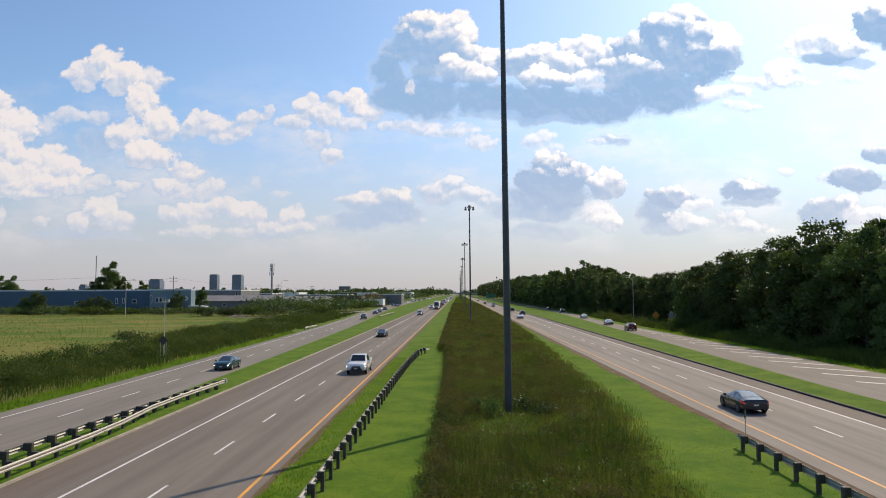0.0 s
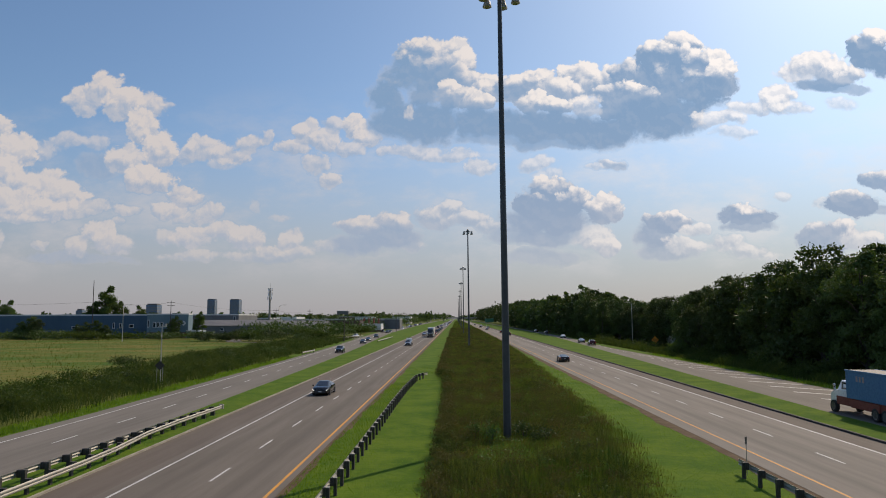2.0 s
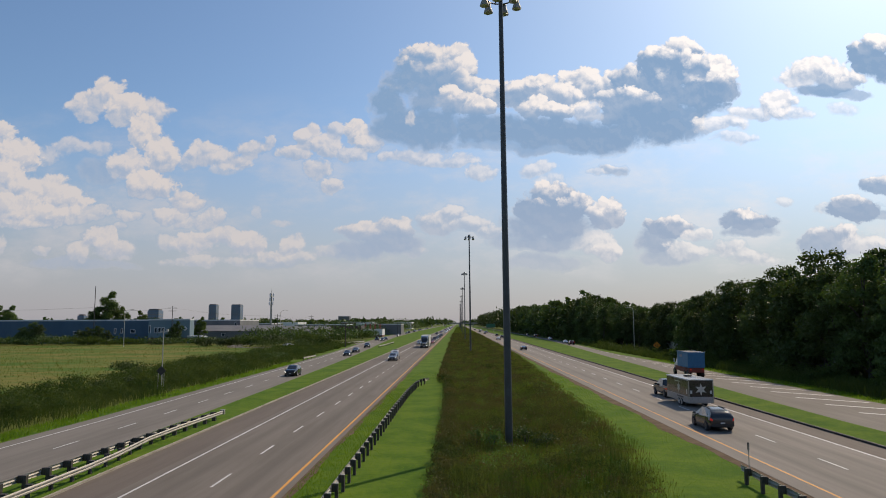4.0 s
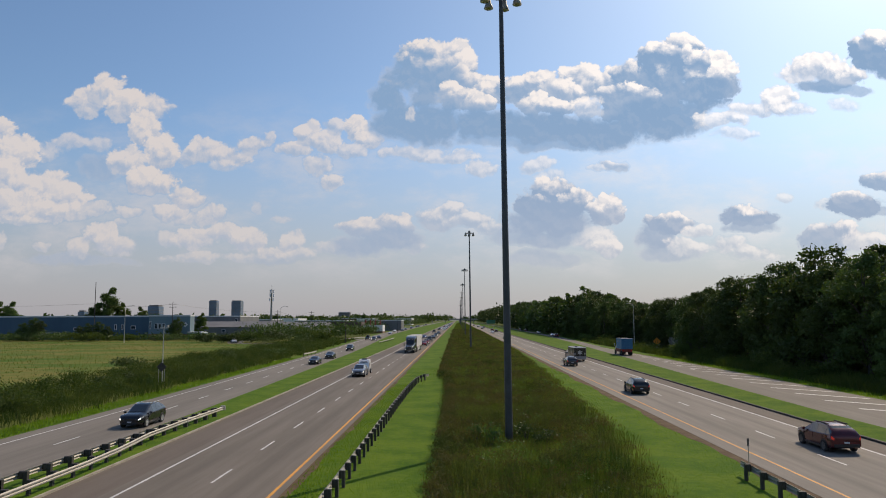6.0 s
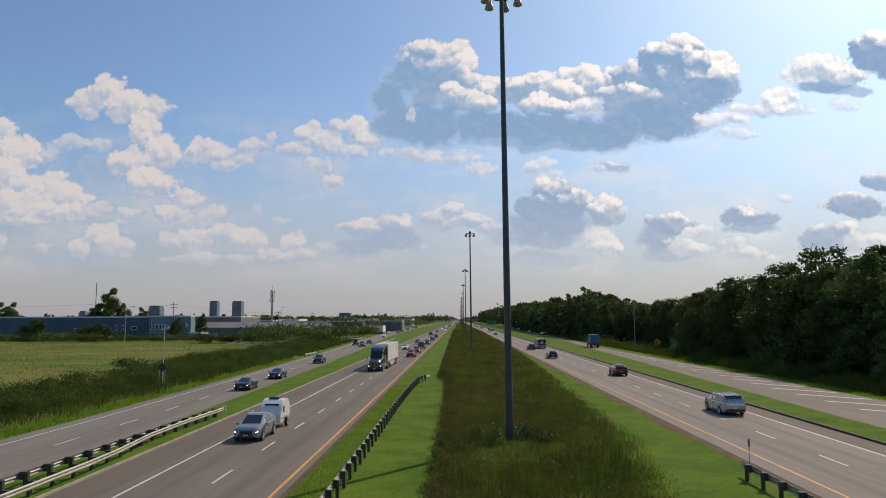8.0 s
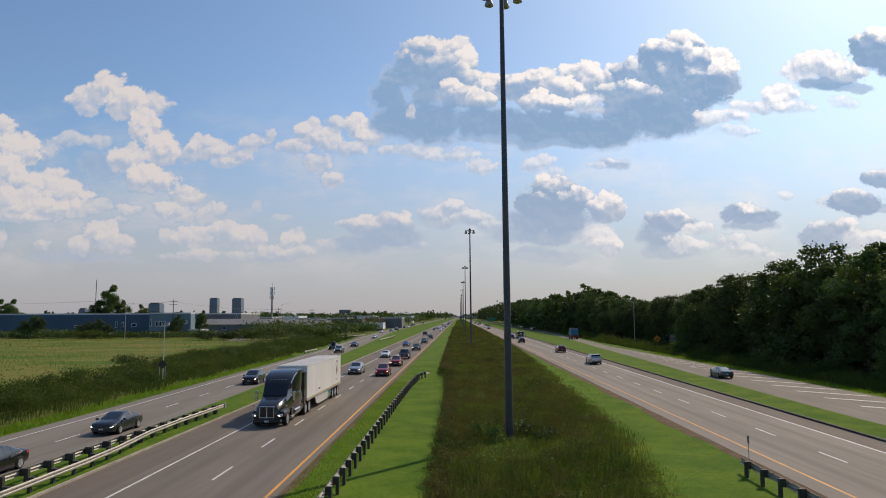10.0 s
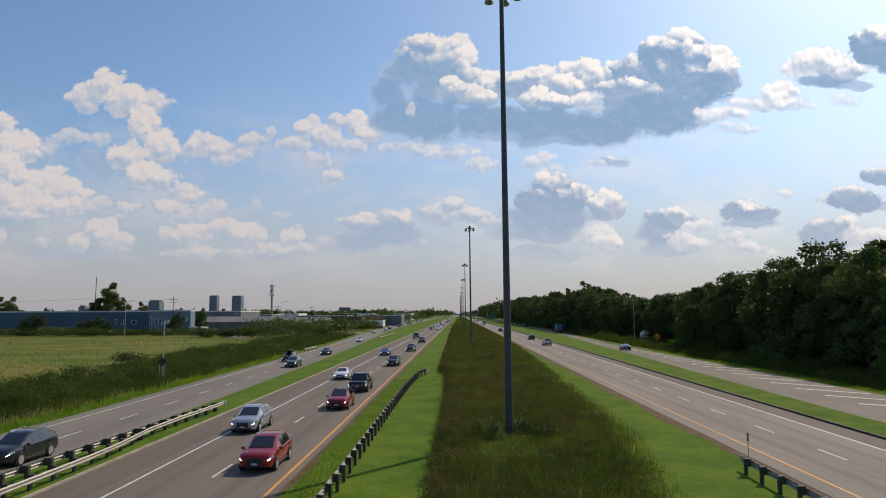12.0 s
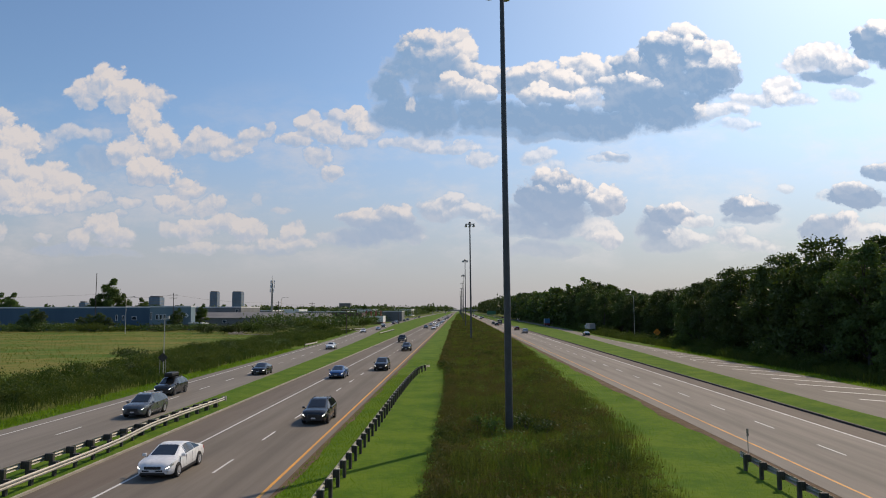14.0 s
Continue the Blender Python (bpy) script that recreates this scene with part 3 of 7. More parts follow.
# grass strips and verges
ribbon("verge_west_strip", lambda y: SIDE_L(y) + 1.75, at_x(-19.72), NEAR_YS, 0.07, 0.15, M_LAWN, "bright green mown strip between two roads", category="grass")
ribbon("verge_east_strip", at_x(27.95), lambda y: SIDE_R(y) - 2.1, NEAR_YS, 0.07, 0.15, M_LAWN, "bright green mown strip between two roads", category="grass")
ribbon("kerb_west", at_x(-19.72), at_x(-19.55), NEAR_YS, 0.10, 0.2, M_KERB, "low worn concrete kerb along the shoulder", category="kerb")
ribbon("kerb_east", at_x(27.75), at_x(27.95), NEAR_YS, 0.14, 0.2, M_KERB_DARK, "low dark kerb along the shoulder", category="kerb")
ribbon("median_lawn", at_x(-8.45), at_x(16.75), NEAR_YS, -0.02, 0.1, M_LAWN, "bright green mown grass of the wide median", category="grass")
ribbon("earth_edge_east", lambda y: 15.95 + 0.25 * math.sin(y * 0.31) + 0.12 * math.sin(y * 1.1), at_x(16.75), list(range(-20, 120, 2)) + [v for v in NEAR_YS if v > 120], -0.014, 0.1, M_DIRT, "bare brown earth edge between grass and asphalt", category="earth")
ribbon("earth_edge_west", at_x(-8.45), lambda y: -8.05 + 0.12 * math.sin(y * 0.37) + 0.08 * math.sin(y * 1.3), list(range(-20, 120, 2)) + [v for v in NEAR_YS if v > 120], -0.014, 0.1, M_DIRT, "bare brown earth edge between grass and asphalt", category="earth")
ribbon("verge_west", lambda y: SIDE_L(y) - 9.6, lambda y: SIDE_L(y) - 6.9, NEAR_YS, -0.02, 0.06, M_LAWN, "mown green verge beside the service road", category="grass")
ribbon("verge_east", lambda y: max(42.7 - max(0, y - 130) * 0.02, SIDE_R(y) + 2.2), lambda y: max(45.2, SIDE_R(y) + 4.5), NEAR_YS, -0.02, 0.06, M_LAWN, "mown green verge beside the service road", category="grass")
ribbon("field", at_x(-420), lambda y: SIDE_L(y) - 22, [40, 80, 120, 160, 200, 240, 290], -0.05, 0.06, M_FIELD, "dry yellow-green meadow behind the reeds", category="field")


def stripe(name, c, width, z, material, label, y0=-50, y1=2500):
    ys = [y for y in NEAR_YS if y0 < y < y1]
    return ribbon(name, lambda y: c(y) - width / 2, lambda y: c(y) + width / 2, ys, z, 0.003, material, label, category="road marking")


def dashes(name, c, first, label, count=150):
    bm = bmesh.new()
    for k in range(-4, count):
        y = first + 9.0 * k
        v = [bm.verts.new(p) for p in ((c(y) - 0.07, y, 0.006), (c(y) + 0.07, y, 0.006), (c(y + 3.2) + 0.07, y + 3.2, 0.006), (c(y + 3.2) - 0.07, y + 3.2, 0.006))]
        bm.faces.new(v)
    tagged(part(name, bm, M_WHITE), label, "road marking", kind="structure")


stripe("yellow_line_west", at_x(-8.9), 0.16, 0.006, M_YELLOW, "solid yellow line along the median edge")
stripe("white_line_west", at_x(-16.22), 0.15, 0.006, M_WHITE, "solid white line along the shoulder")
dashes("lane_line_west", at_x(-12.57), 36.25, "dashed white lane line")
stripe("yellow_line_east", at_x(17.95), 0.14, 0.006, M_YELLOW, "solid yellow line along the median edge")
stripe("white_line_east", at_x(25.55), 0.17, 0.006, M_WHITE, "solid white line along the shoulder")
dashes("lane_line_east", at_x(21.78), 49.65, "dashed white lane line")
stripe("white_line_service_west", lambda y: SIDE_L(y) - 5.55, 0.14, 0.006, M_WHITE, "solid white line along the service road", y1=330)
dashes("lane_line_service_west", lambda y: SIDE_L(y) - 1.9, 47.1, "dashed white lane line", 40)
dashes("lane_line_service_east", lambda y: SIDE_R(y) + 2.0, 150.0, "dashed white lane line", 30)
# hatching of the merging lane
bm = bmesh.new()
for k in range(-6, 17):
    y = 66.5 + 6.6 * k
    w = 0.45
    a, b = (SIDE_R(y) + 2.6, y + 5.2 - 0.02 * k), (42.0 - max(0, y - 130) * 0.02, y)
    if b[0] - a[0] < 0.6:
        continue
    bm.faces.new([bm.verts.new(p) for p in ((a[0], a[1], 0.006), (b[0], b[1], 0.006), (b[0], b[1] + w * 1.6, 0.006), (a[0], a[1] + w * 1.6, 0.006))])
tagged(part("hatching", bm, M_WHITE), "slanted white hatching bars on the merging lane", "road marking", kind="structure")


# ---- guardrails ----
def w_beam(bm, path, side):
    """A corrugated steel beam along the path, its face to the given side."""
    profile = [(0.0, 0.43), (0.055, 0.47), (0.055, 0.53), (0.0, 0.58), (0.055, 0.63), (0.055, 0.69), (0.0, 0.74)]
    rings = []
    for i, (x, y) in enumerate(path):
        a, b = Vector(path[max(i - 1, 0)]), Vector(path[min(i + 1, len(path) - 1)])
        d = (b - a).normalized()
        n = Vector((d.y, -d.x)) * side
        ring = [bm.verts.new((x + n.x * o, y + n.y * o, z)) for o, z in profile]
        ring += [bm.verts.new((x + n.x * (o - 0.012), y + n.y * (o - 0.012), z)) for o, z in profile[::-1]]
        rings.append(ring)
    c = len(rings[0])
    for r, s in zip(rings, rings[1:]):
        for k in range(c):
            bm.faces.new((r[k], r[(k + 1) % c], s[(k + 1) % c], s[k]))
    bm.faces.new(rings[0])
    bm.faces.new(rings[-1][::-1])
    bmesh.ops.recalc_face_normals(bm, faces=bm.faces)
    return bm


def along(path, step):
    """Points and headings at even steps along a path."""
    out, rest = [], 0.0
    for (x0, y0), (x1, y1) in zip(path, path[1:]):
        length = math.hypot(x1 - x0, y1 - y0)
        s = rest
        while s < length:
            out.append((x0 + (x1 - x0) * s / length, y0 + (y1 - y0) * s / length, math.degrees(math.atan2(y1 - y0, x1 - x0)) - 90))
            s += step
        rest = s - length
    return out


def guardrail(label, path, side, sunlit_tops=False, terminal=False, bulk=0.075):
    rail = thing("guardrail", label, "guardrail", "guardrails")
    part("beam", w_beam(bmesh.new(), path, side), M_STEEL, rail, "galvanised corrugated steel beam")
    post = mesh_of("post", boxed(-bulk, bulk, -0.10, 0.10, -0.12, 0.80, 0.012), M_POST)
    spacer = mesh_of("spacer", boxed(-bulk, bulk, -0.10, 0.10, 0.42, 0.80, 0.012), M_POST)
    # thin pale plate added on each post as its sunlit top
    cap = mesh_of("cap", boxed(-bulk - 0.004, bulk + 0.004, -0.104, 0.104, 0.795, 0.825, 0.006), M_POST_SUNLIT_TOP)
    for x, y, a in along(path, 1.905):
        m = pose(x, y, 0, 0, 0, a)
        for nm, me, off in (("post", post, -(3 * bulk + 0.02) * side), ("spacer", spacer, -(bulk + 0.013) * side)) + ((("cap", cap, -(3 * bulk + 0.02) * side),) if sunlit_tops else ()):
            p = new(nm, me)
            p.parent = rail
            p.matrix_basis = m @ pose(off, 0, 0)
    if terminal:
        x, y = path[-1]
        part("end_plate", boxed(x - 0.25, x + 0.12, y - 0.05, y + 0.25, 0.40, 0.80, 0.02), M_STEEL, rail, "flat steel end plate")
    return rail


guardrail("pale weathered steel guardrail curving away from the shoulder", [(-19.95, 20), (-19.95, 38), (-20.15, 42), (-20.75, 47.5), (-20.8, 53), (-20.5, 61.6)], 1, terminal=True)
guardrail("steel guardrail with dark spacer blocks facing the service road", [(-22.0, 20), (-21.9, 34), (-21.55, 44), (-21.2, 56), (-20.95, 61)], -1, bulk=0.11)
guardrail("steel guardrail on dark posts along the median lawn", [(-5.95, 24), (-5.95, 66), (-5.85, 80), (-5.5, 92), (-4.9, 96), (-4.0, 98)], -1, sunlit_tops=True)
guardrail("short steel guardrail end beside the carriageway", [(14.95, 18), (14.95, 38.4)], 1)
delineator = thing("delineator_post", "thin grey marker post behind the guardrail end", "marker post", at=pose(15.25, 38.0, -0.02))
part("pole", tubed([(0, 0, 0), (0, 0, 1.95)], [0.022, 0.022], 8), M_STEEL, delineator)
part("reflector", boxed(-0.05, 0.05, -0.012, 0.012, 1.55, 1.95, 0.005), M_POST, delineator)
for nm, x0, y0, x1, y1 in (("barrier", -49.0, 262, -40.5, 305), ("barrier", -34.6, 158, -34.3, 170), ("barrier", -26.6, 238, -26.2, 288)):
    ob = thing("guardrail", "far pale steel guardrail by the service road", "guardrail", "far guardrails")
    part("beam", w_beam(bmesh.new(), [(x0, y0), (x1, y1)], 1), M_STEEL, ob)
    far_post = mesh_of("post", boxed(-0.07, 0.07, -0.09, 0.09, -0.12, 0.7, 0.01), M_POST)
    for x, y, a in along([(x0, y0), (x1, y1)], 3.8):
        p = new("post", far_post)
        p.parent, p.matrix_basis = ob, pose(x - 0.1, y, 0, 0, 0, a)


# ---- poles, lamps and signs ----
def high_mast(m, lean):
    mast = thing("high_mast_light", "tall tapered grey steel high-mast light in the median", "street light", "high-mast lights", at=m @ pose(0, 0, 0, 0, lean, 0))
    part("shaft", tubed([(0, 0, -0.1), (0, 0, 0.5), (0, 0, 12), (0, 0, 31.8)], [0.275, 0.265, 0.23, 0.15], 12), M_POLE, mast, smooth=40)
    part("base_flange", tubed([(0, 0, 0.0), (0, 0, 0.06)], [0.45, 0.45], 12), M_POLE, mast)
    ring = bmesh.new()
    n = 24
    tube(ring, [(1.0 * math.cos(2 * math.pi * k / n), 1.0 * math.sin(2 * math.pi * k / n), 31.6) for k in range(n + 1)], [0.05] * (n + 1), 6)
    for k in range(4):
        a = math.pi / 2 * k + 0.4
        tube(ring, [(0.15 * math.cos(a), 0.15 * math.sin(a), 31.65), (1.0 * math.cos(a), 1.0 * math.sin(a), 31.6)], [0.04, 0.04], 6)
    part("head_ring", ring, M_POLE, mast)
    part("cap", tubed([(0, 0, 31.6), (0, 0, 32.1), (0, 0, 32.35)], [0.36, 0.30, 0.06], 12), M_POLE, mast)
    for k in range(6):
        a = math.pi / 3 * k + 0.25
        c, s = math.cos(a) * 1.22, math.sin(a) * 1.22
        shell = tubed([(c, s, 31.72), (c, s, 31.6), (c, s, 31.35), (c, s, 31.22), (c, s, 30.95), (c, s, 30.88)], [0.10, 0.17, 0.18, 0.24, 0.33, 0.33], 14)
        lamp = part("floodlight", shell, M_STEEL, mast, "bell-shaped floodlight housing", smooth=40)
        part("lens", tubed([(c, s, 30.875), (c, s, 30.84)], [0.30, 0.22], 14), M_LAMP_OFF, lamp)
    return mast


for k in range(9):
    high_mast(pose(3.42, 48.4 + 141.2 * k, 0, 0, 0, 20 * k), -0.35)


def street_lamp(x, y, h, arm, pale=False):
    lamp = thing("street_lamp", "grey steel street lamp with a curved arm", "street light", "street lamps", at=pose(x, y, -0.1))
    part("pole", tubed([(0, 0, 0), (0, 0, h * 0.5), (0, 0, h * 0.93), (arm * 0.2, 0, h * 0.985), (arm * 0.6, 0, h), (arm, 0, h + 0.05)], [0.16, 0.12, 0.09, 0.07, 0.055, 0.045], 8), M_PALE_POLE, lamp, smooth=40)
    part("lamp_head", boxed(arm - 0.1, arm + 0.75 * (1 if arm > 0 else -1), -0.16, 0.16, h - 0.06, h + 0.12, 0.04) if arm > 0 else boxed(arm - 0.75, arm + 0.1, -0.16, 0.16, h - 0.06, h + 0.12, 0.04), M_STEEL, lamp)


street_lamp(-124.5, 260, 13.8, 2.6)
street_lamp(-83, 327, 14.6, 2.6)
street_lamp(57.5, 231, 13.2, -1.6)
street_lamp(60, 420, 13, -1.6)

sign = thing("road_sign", "dark back of a diamond warning sign on two thin posts", "road sign", at=pose(-37.4, 88.4, -0.1, 0, 0, 8))
part("board", boxed(-0.43, 0.43, -0.012, 0.012, -0.43, 0.43, 0.006, m=pose(0, 0, 2.5, 0, 45, 0)), M_POST, sign, "dark sheet-metal diamond")
part("post", tubed([(-0.35, 0.04, 0), (-0.35, 0.04, 2.7)], [0.04, 0.04], 8), M_STEEL, sign)
part("post", tubed([(0.35, 0.04, 0), (0.35, 0.04, 2.7)], [0.04, 0.04], 8), M_STEEL, sign)
mast = thing("sensor_mast", "slim pale mast with a crossbar beside the sign", "pole", at=pose(-37.75, 89.5, -0.1))
part("pole", tubed([(0, 0, 0), (0, 0, 7.7)], [0.07, 0.05], 8), M_PALE_POLE, mast)
part("crossbar", boxed(-0.5, 0.6, -0.05, 0.05, 7.3, 7.42, 0.02), M_PALE_POLE, mast)
part("sensor_box", boxed(0.35, 0.62, -0.1, 0.1, 7.42, 7.72, 0.03), M_PALE_POLE, mast)
M_ORANGE = plain("orange_sign_sheet", (0.85, 0.30, 0.03), 0.5)
sign = thing("road_sign", "orange diamond warning sign with dark symbols", "road sign", at=pose(54.4, 194, -0.1))
part("board", boxed(-0.75, 0.75, -0.012, 0.012, -0.75, 0.75, 0.006, m=pose(0, 0, 2.1, 0, 45, 0)), M_ORANGE, sign, "orange sheet-metal diamond")
part("symbol", boxed(-0.34, -0.2, -0.02, -0.014, 1.8, 2.4), M_TRIM, sign)
part("symbol", boxed(0.2, 0.34, -0.02, -0.014, 1.8, 2.4), M_TRIM, sign)
part("post", tubed([(0, 0.05, 0), (0, 0.05, 2.9)], [0.05, 0.05], 8), M_STEEL, sign)
M_SIGN_GREEN = plain("green_sign_sheet", (0.03, 0.16, 0.10), 0.5)
sign = thing("direction_sign", "far green direction sign on two posts", "road sign", at=pose(30.0, 640, -0.1))
part("board", boxed(-4.0, 4.0, -0.1, 0.1, 4.2, 7.6, 0.03), M_SIGN_GREEN, sign)
for x in (-2.6, 2.6):
    part("post", tubed([(x, 0.2, 0), (x, 0.2, 7.4)], [0.12, 0.12], 8), M_STEEL, sign)

# far overpass that closes the road
over = thing("overpass", "far concrete overpass crossing the highway", "bridge", at=pose(0, 1650, -0.1))
part("deck", boxed(-160, 160, -7, 7, 6.4, 8.6, 0.1), M_CONCRETE, over)
part("parapet", boxed(-160, 160, -7.3, -6.9, 8.6, 9.6, 0.05), M_CONCRETE, over)
for x in (-60, -30, 3.5, 36, 66):
    part("pier", boxed(x - 1.2, x + 1.2, -5, 5, 0, 6.4, 0.1), M_CONCRETE, over)


# ---- vegetation ----
RNG = np.random.default_rng(7)


def lumps(x, y, seed=0.0):
    """Smooth uneven field from 0 to 1 for the thickness of growth."""
    bx, by = x + 1.7 * np.sin(y * 0.37 + seed), y + 1.9 * np.sin(x * 0.41 - seed)
    v = np.sin(bx * 0.71 + seed) * np.cos(by * 0.53 - seed * 1.3) + 0.6 * np.sin(bx * 0.23 - by * 0.31 + seed * 2.1) + 0.6 * np.sin(bx * 1.9 + by * 1.1 + seed) * np.sin(by * 1.7 - bx * 0.8)
    return np.clip(v / 4.0 + 0.5, 0, 1)


def blades(name, x, y, height, width, material, label, category="grass", base=-0.05, lean=0.8):
    """Bent leaf blades, one for each place given."""
    n = len(x)
    a = RNG.uniform(0, 2 * math.pi, n)
    bend = RNG.uniform(0.1, 1.0, n) * lean * height
    b = RNG.uniform(0, 2 * math.pi, n)
    wx, wy = np.cos(a) * width / 2, np.sin(a) * width / 2
    bx, by = np.cos(b) * bend, np.sin(b) * bend
    v = np.empty((n, 5, 3), np.float32)
    v[:, 0] = np.stack([x - wx, y - wy, np.full(n, base)], 1)
    v[:, 1] = np.stack([x + wx, y + wy, np.full(n, base)], 1)
    v[:, 2] = np.stack([x - wx * 0.9 + bx * 0.3, y - wy * 0.9 + by * 0.3, height * 0.6], 1)
    v[:, 3] = np.stack([x + wx * 0.9 + bx * 0.3, y + wy * 0.9 + by * 0.3, height * 0.6], 1)
    v[:, 4] = np.stack([x + bx, y + by, height], 1)
    t = np.array([[0, 1, 3], [0, 3, 2], [2, 3, 4]])[None] + (np.arange(n) * 5)[:, None, None]
    ob = new(name, raw_mesh(name, v.reshape(-1, 3), t.reshape(-1, 3), material))
    return tagged(ob, label, category, kind="stuff")


def scatter(n, y0, y1, left, right, power=1.0):
    y = y0 + (y1 - y0) * RNG.uniform(0, 1, n) ** power
    a = np.array([left(v) for v in y])
    b = np.array([right(v) for v in y])
    x = a + (b - a) * RNG.uniform(0, 1, n)
    return x, y


TALL_L = curve_of([(20, -1.4), (60, -1.1), (75, -1.2), (95, -1.6), (101, -2.6), (160, -2.8), (400, -3.0), (2000, -3)])
TALL_R = curve_of([(20, 8.6), (34, 9.3), (50, 11.0), (91, 12.0), (135, 13.4), (205, 14.6), (2000, 15.2)])


def tall_patch(name, n, y0, y1, h, w, material, label, seed, keep=0.0, power=1.0):
    x, y = scatter(n, y0, y1, lambda v: TALL_L(v) + 0.4 * math.sin(v * 1.7) + 0.25 * math.sin(v * 4.1), lambda v: TALL_R(v) + 1.6)
    k = lumps(x, y, seed)
    # the growth thins out raggedly towards the mown side
    rim = np.array([TALL_R(v) for v in y]) + 1.6 - x
    ok = (k > keep) & (RNG.uniform(0, 1, len(x)) < 0.08 + rim / 3.0 + 0.5 * (k - 0.5))
    x, y, k = x[ok], y[ok], k[ok]
    edge = np.minimum(1.0, np.minimum(0.59 + 0.35 * np.abs(x - np.array([TALL_L(v) for v in y])), 0.22 + 0.24 * rim[ok]))
    height = h * (0.38 + 0.85 * k ** 1.3) * RNG.uniform(0.65, 1.15, len(x)) * edge
    foot = np.exp(-((x - 3.2) / 3.2) ** 2 - ((y - 44.5) / 6.0) ** 2)
    height = height * (1 - 0.72 * foot)
    blades(name, x, y, height, w * RNG.uniform(0.7, 1.3, len(x)), material, label)


tall_patch("tall_grass", 60000, 24, 75, 1.05, 0.018, M_BLADE, "tall unmown grass filling the median", 0.0)
tall_patch("tall_grass", 18000, 40, 110, 0.95, 0.035, M_SEDGE, "brownish seeded sedge among the tall grass", 2.0, 0.55)
tall_patch("tall_grass", 42000, 75, 170, 1.1, 0.055, M_BLADE, "tall unmown grass filling the median", 1.0)
tall_patch("tall_grass", 14000, 100, 400, 1.0, 0.16, M_SEDGE, "brownish seeded sedge among the tall grass", 3.0, 0.55)
tall_patch("tall_grass", 26000, 170, 480, 1.2, 0.18, M_BLADE, "tall unmown grass filling the median", 4.0)
tall_patch("tall_grass", 14000, 480, 1500, 1.4, 0.6, M_BLADE, "tall unmown grass filling the far median", 5.0)
# pale seed heads standing above the rest at the near end
x, y = scatter(3800, 25, 62, lambda v: TALL_L(v) + 0.2, lambda v: TALL_R(v) - 0.6)
k = lumps(x * 1.1, y * 1.1, 6.0)
ok = k > 0.5
x, y, k = x[ok], y[ok], k[ok]
blades("seed_heads", x, y, (1.0 + 0.7 * k) * RNG.uniform(0.7, 1.15, len(x)) * (1 - 0.6 * np.exp(-((x - 3.2) / 3.2) ** 2 - ((y - 44.5) / 6.0) ** 2)), RNG.uniform(0.018, 0.036, len(x)), M_FIELD, "pale yellow seed heads above the grass", lean=0.25)
# broad-leaved weeds in clumps
weed = [((x, y, 0.25 + 0.3 * k), (0.55, 0.55, 0.45)) for x, y, k in ((RNG.uniform(TALL_L(v) + 0.5, TALL_R(v) - 0.5), v, RNG.uniform(0, 1)) for v in RNG.uniform(26, 110, 120))]


def lawn_patch(n, y0, y1, left, right, h, base=-0.03):
    x, y = scatter(n, y0, y1, left, right, 2.2)
    k = lumps(x * 1.3, y * 1.3, 1.7)
    blades("lawn_blades", x, y, base + h * (0.85 + 0.3 * k) * RNG.uniform(0.6, 1.2, n), RNG.uniform(0.012, 0.026, n) * (0.6 + y / 60), M_SHORT, "short mown grass blades on the median", base=base, lean=0.6)


lawn_patch(16000, 25, 120, at_x(-8.0), TALL_L, 0.045)
lawn_patch(16000, 25, 120, TALL_R, at_x(16.0), 0.05)
lawn_patch(7000, 28, 120, lambda y: SIDE_L(y) + 1.9, at_x(-19.8), 0.045, 0.06)
lawn_patch(6000, 40, 120, at_x(28.0), lambda y: SIDE_R(y) - 2.2, 0.045, 0.06)
lawn_patch(8000, 45, 150, lambda y: SIDE_L(y) - 9.6, lambda y: SIDE_L(y) - 7.0, 0.25)
lawn_patch(6000, 60, 160, lambda y: 42.9, lambda y: max(45.4, SIDE_R(y) + 4.5), 0.25)
# rough growth between carriageway and guardrail
x, y = scatter(9000, 25, 90, at_x(-8.3), at_x(-5.9), 1.4)
blades("rough_grass", x, y, 0.09 * RNG.uniform(0.3, 1.2, len(x)), RNG.uniform(0.015, 0.035, len(x)), M_SHORT, "rough olive grass behind the road edge", base=-0.03, lean=0.7)

# uneven tufts over the dry meadow
x, y = scatter(15000, 60, 285, lambda v: -62 - v * 0.72, lambda v: SIDE_L(v) - 24)
k = lumps(x * 0.12, y * 0.22, 3.3)
blades("meadow_tufts", x, y, 0.34 * (0.2 + 0.9 * k) * RNG.uniform(0.5, 1.2, len(x)), RNG.uniform(0.04, 0.10, len(x)) * (0.5 + y / 200), M_STRAW, "dry yellowish tufts of the meadow", base=-0.06, lean=0.9)

# reeds on the bank beyond the west service road and before the east wood
x, y = scatter(34000, 38, 300, lambda v: SIDE_L(v) - 27.5 - 6 * math.sin(v * 0.05), lambda v: SIDE_L(v) - 9.2 - 0.7 * math.sin(v * 0.37) - 0.5 * math.sin(v * 1.3), 1.25)
k = lumps(x * 0.5, y * 0.5, 5.0)
blades("reeds", x, y, 1.05 * (0.45 + 0.8 * k) * RNG.uniform(0.6, 1.2, len(x)), RNG.uniform(0.025, 0.06, len(x)) * (0.6 + y / 120), M_REED, "tall dark green reeds and weeds on the bank", "reeds")
bank = []
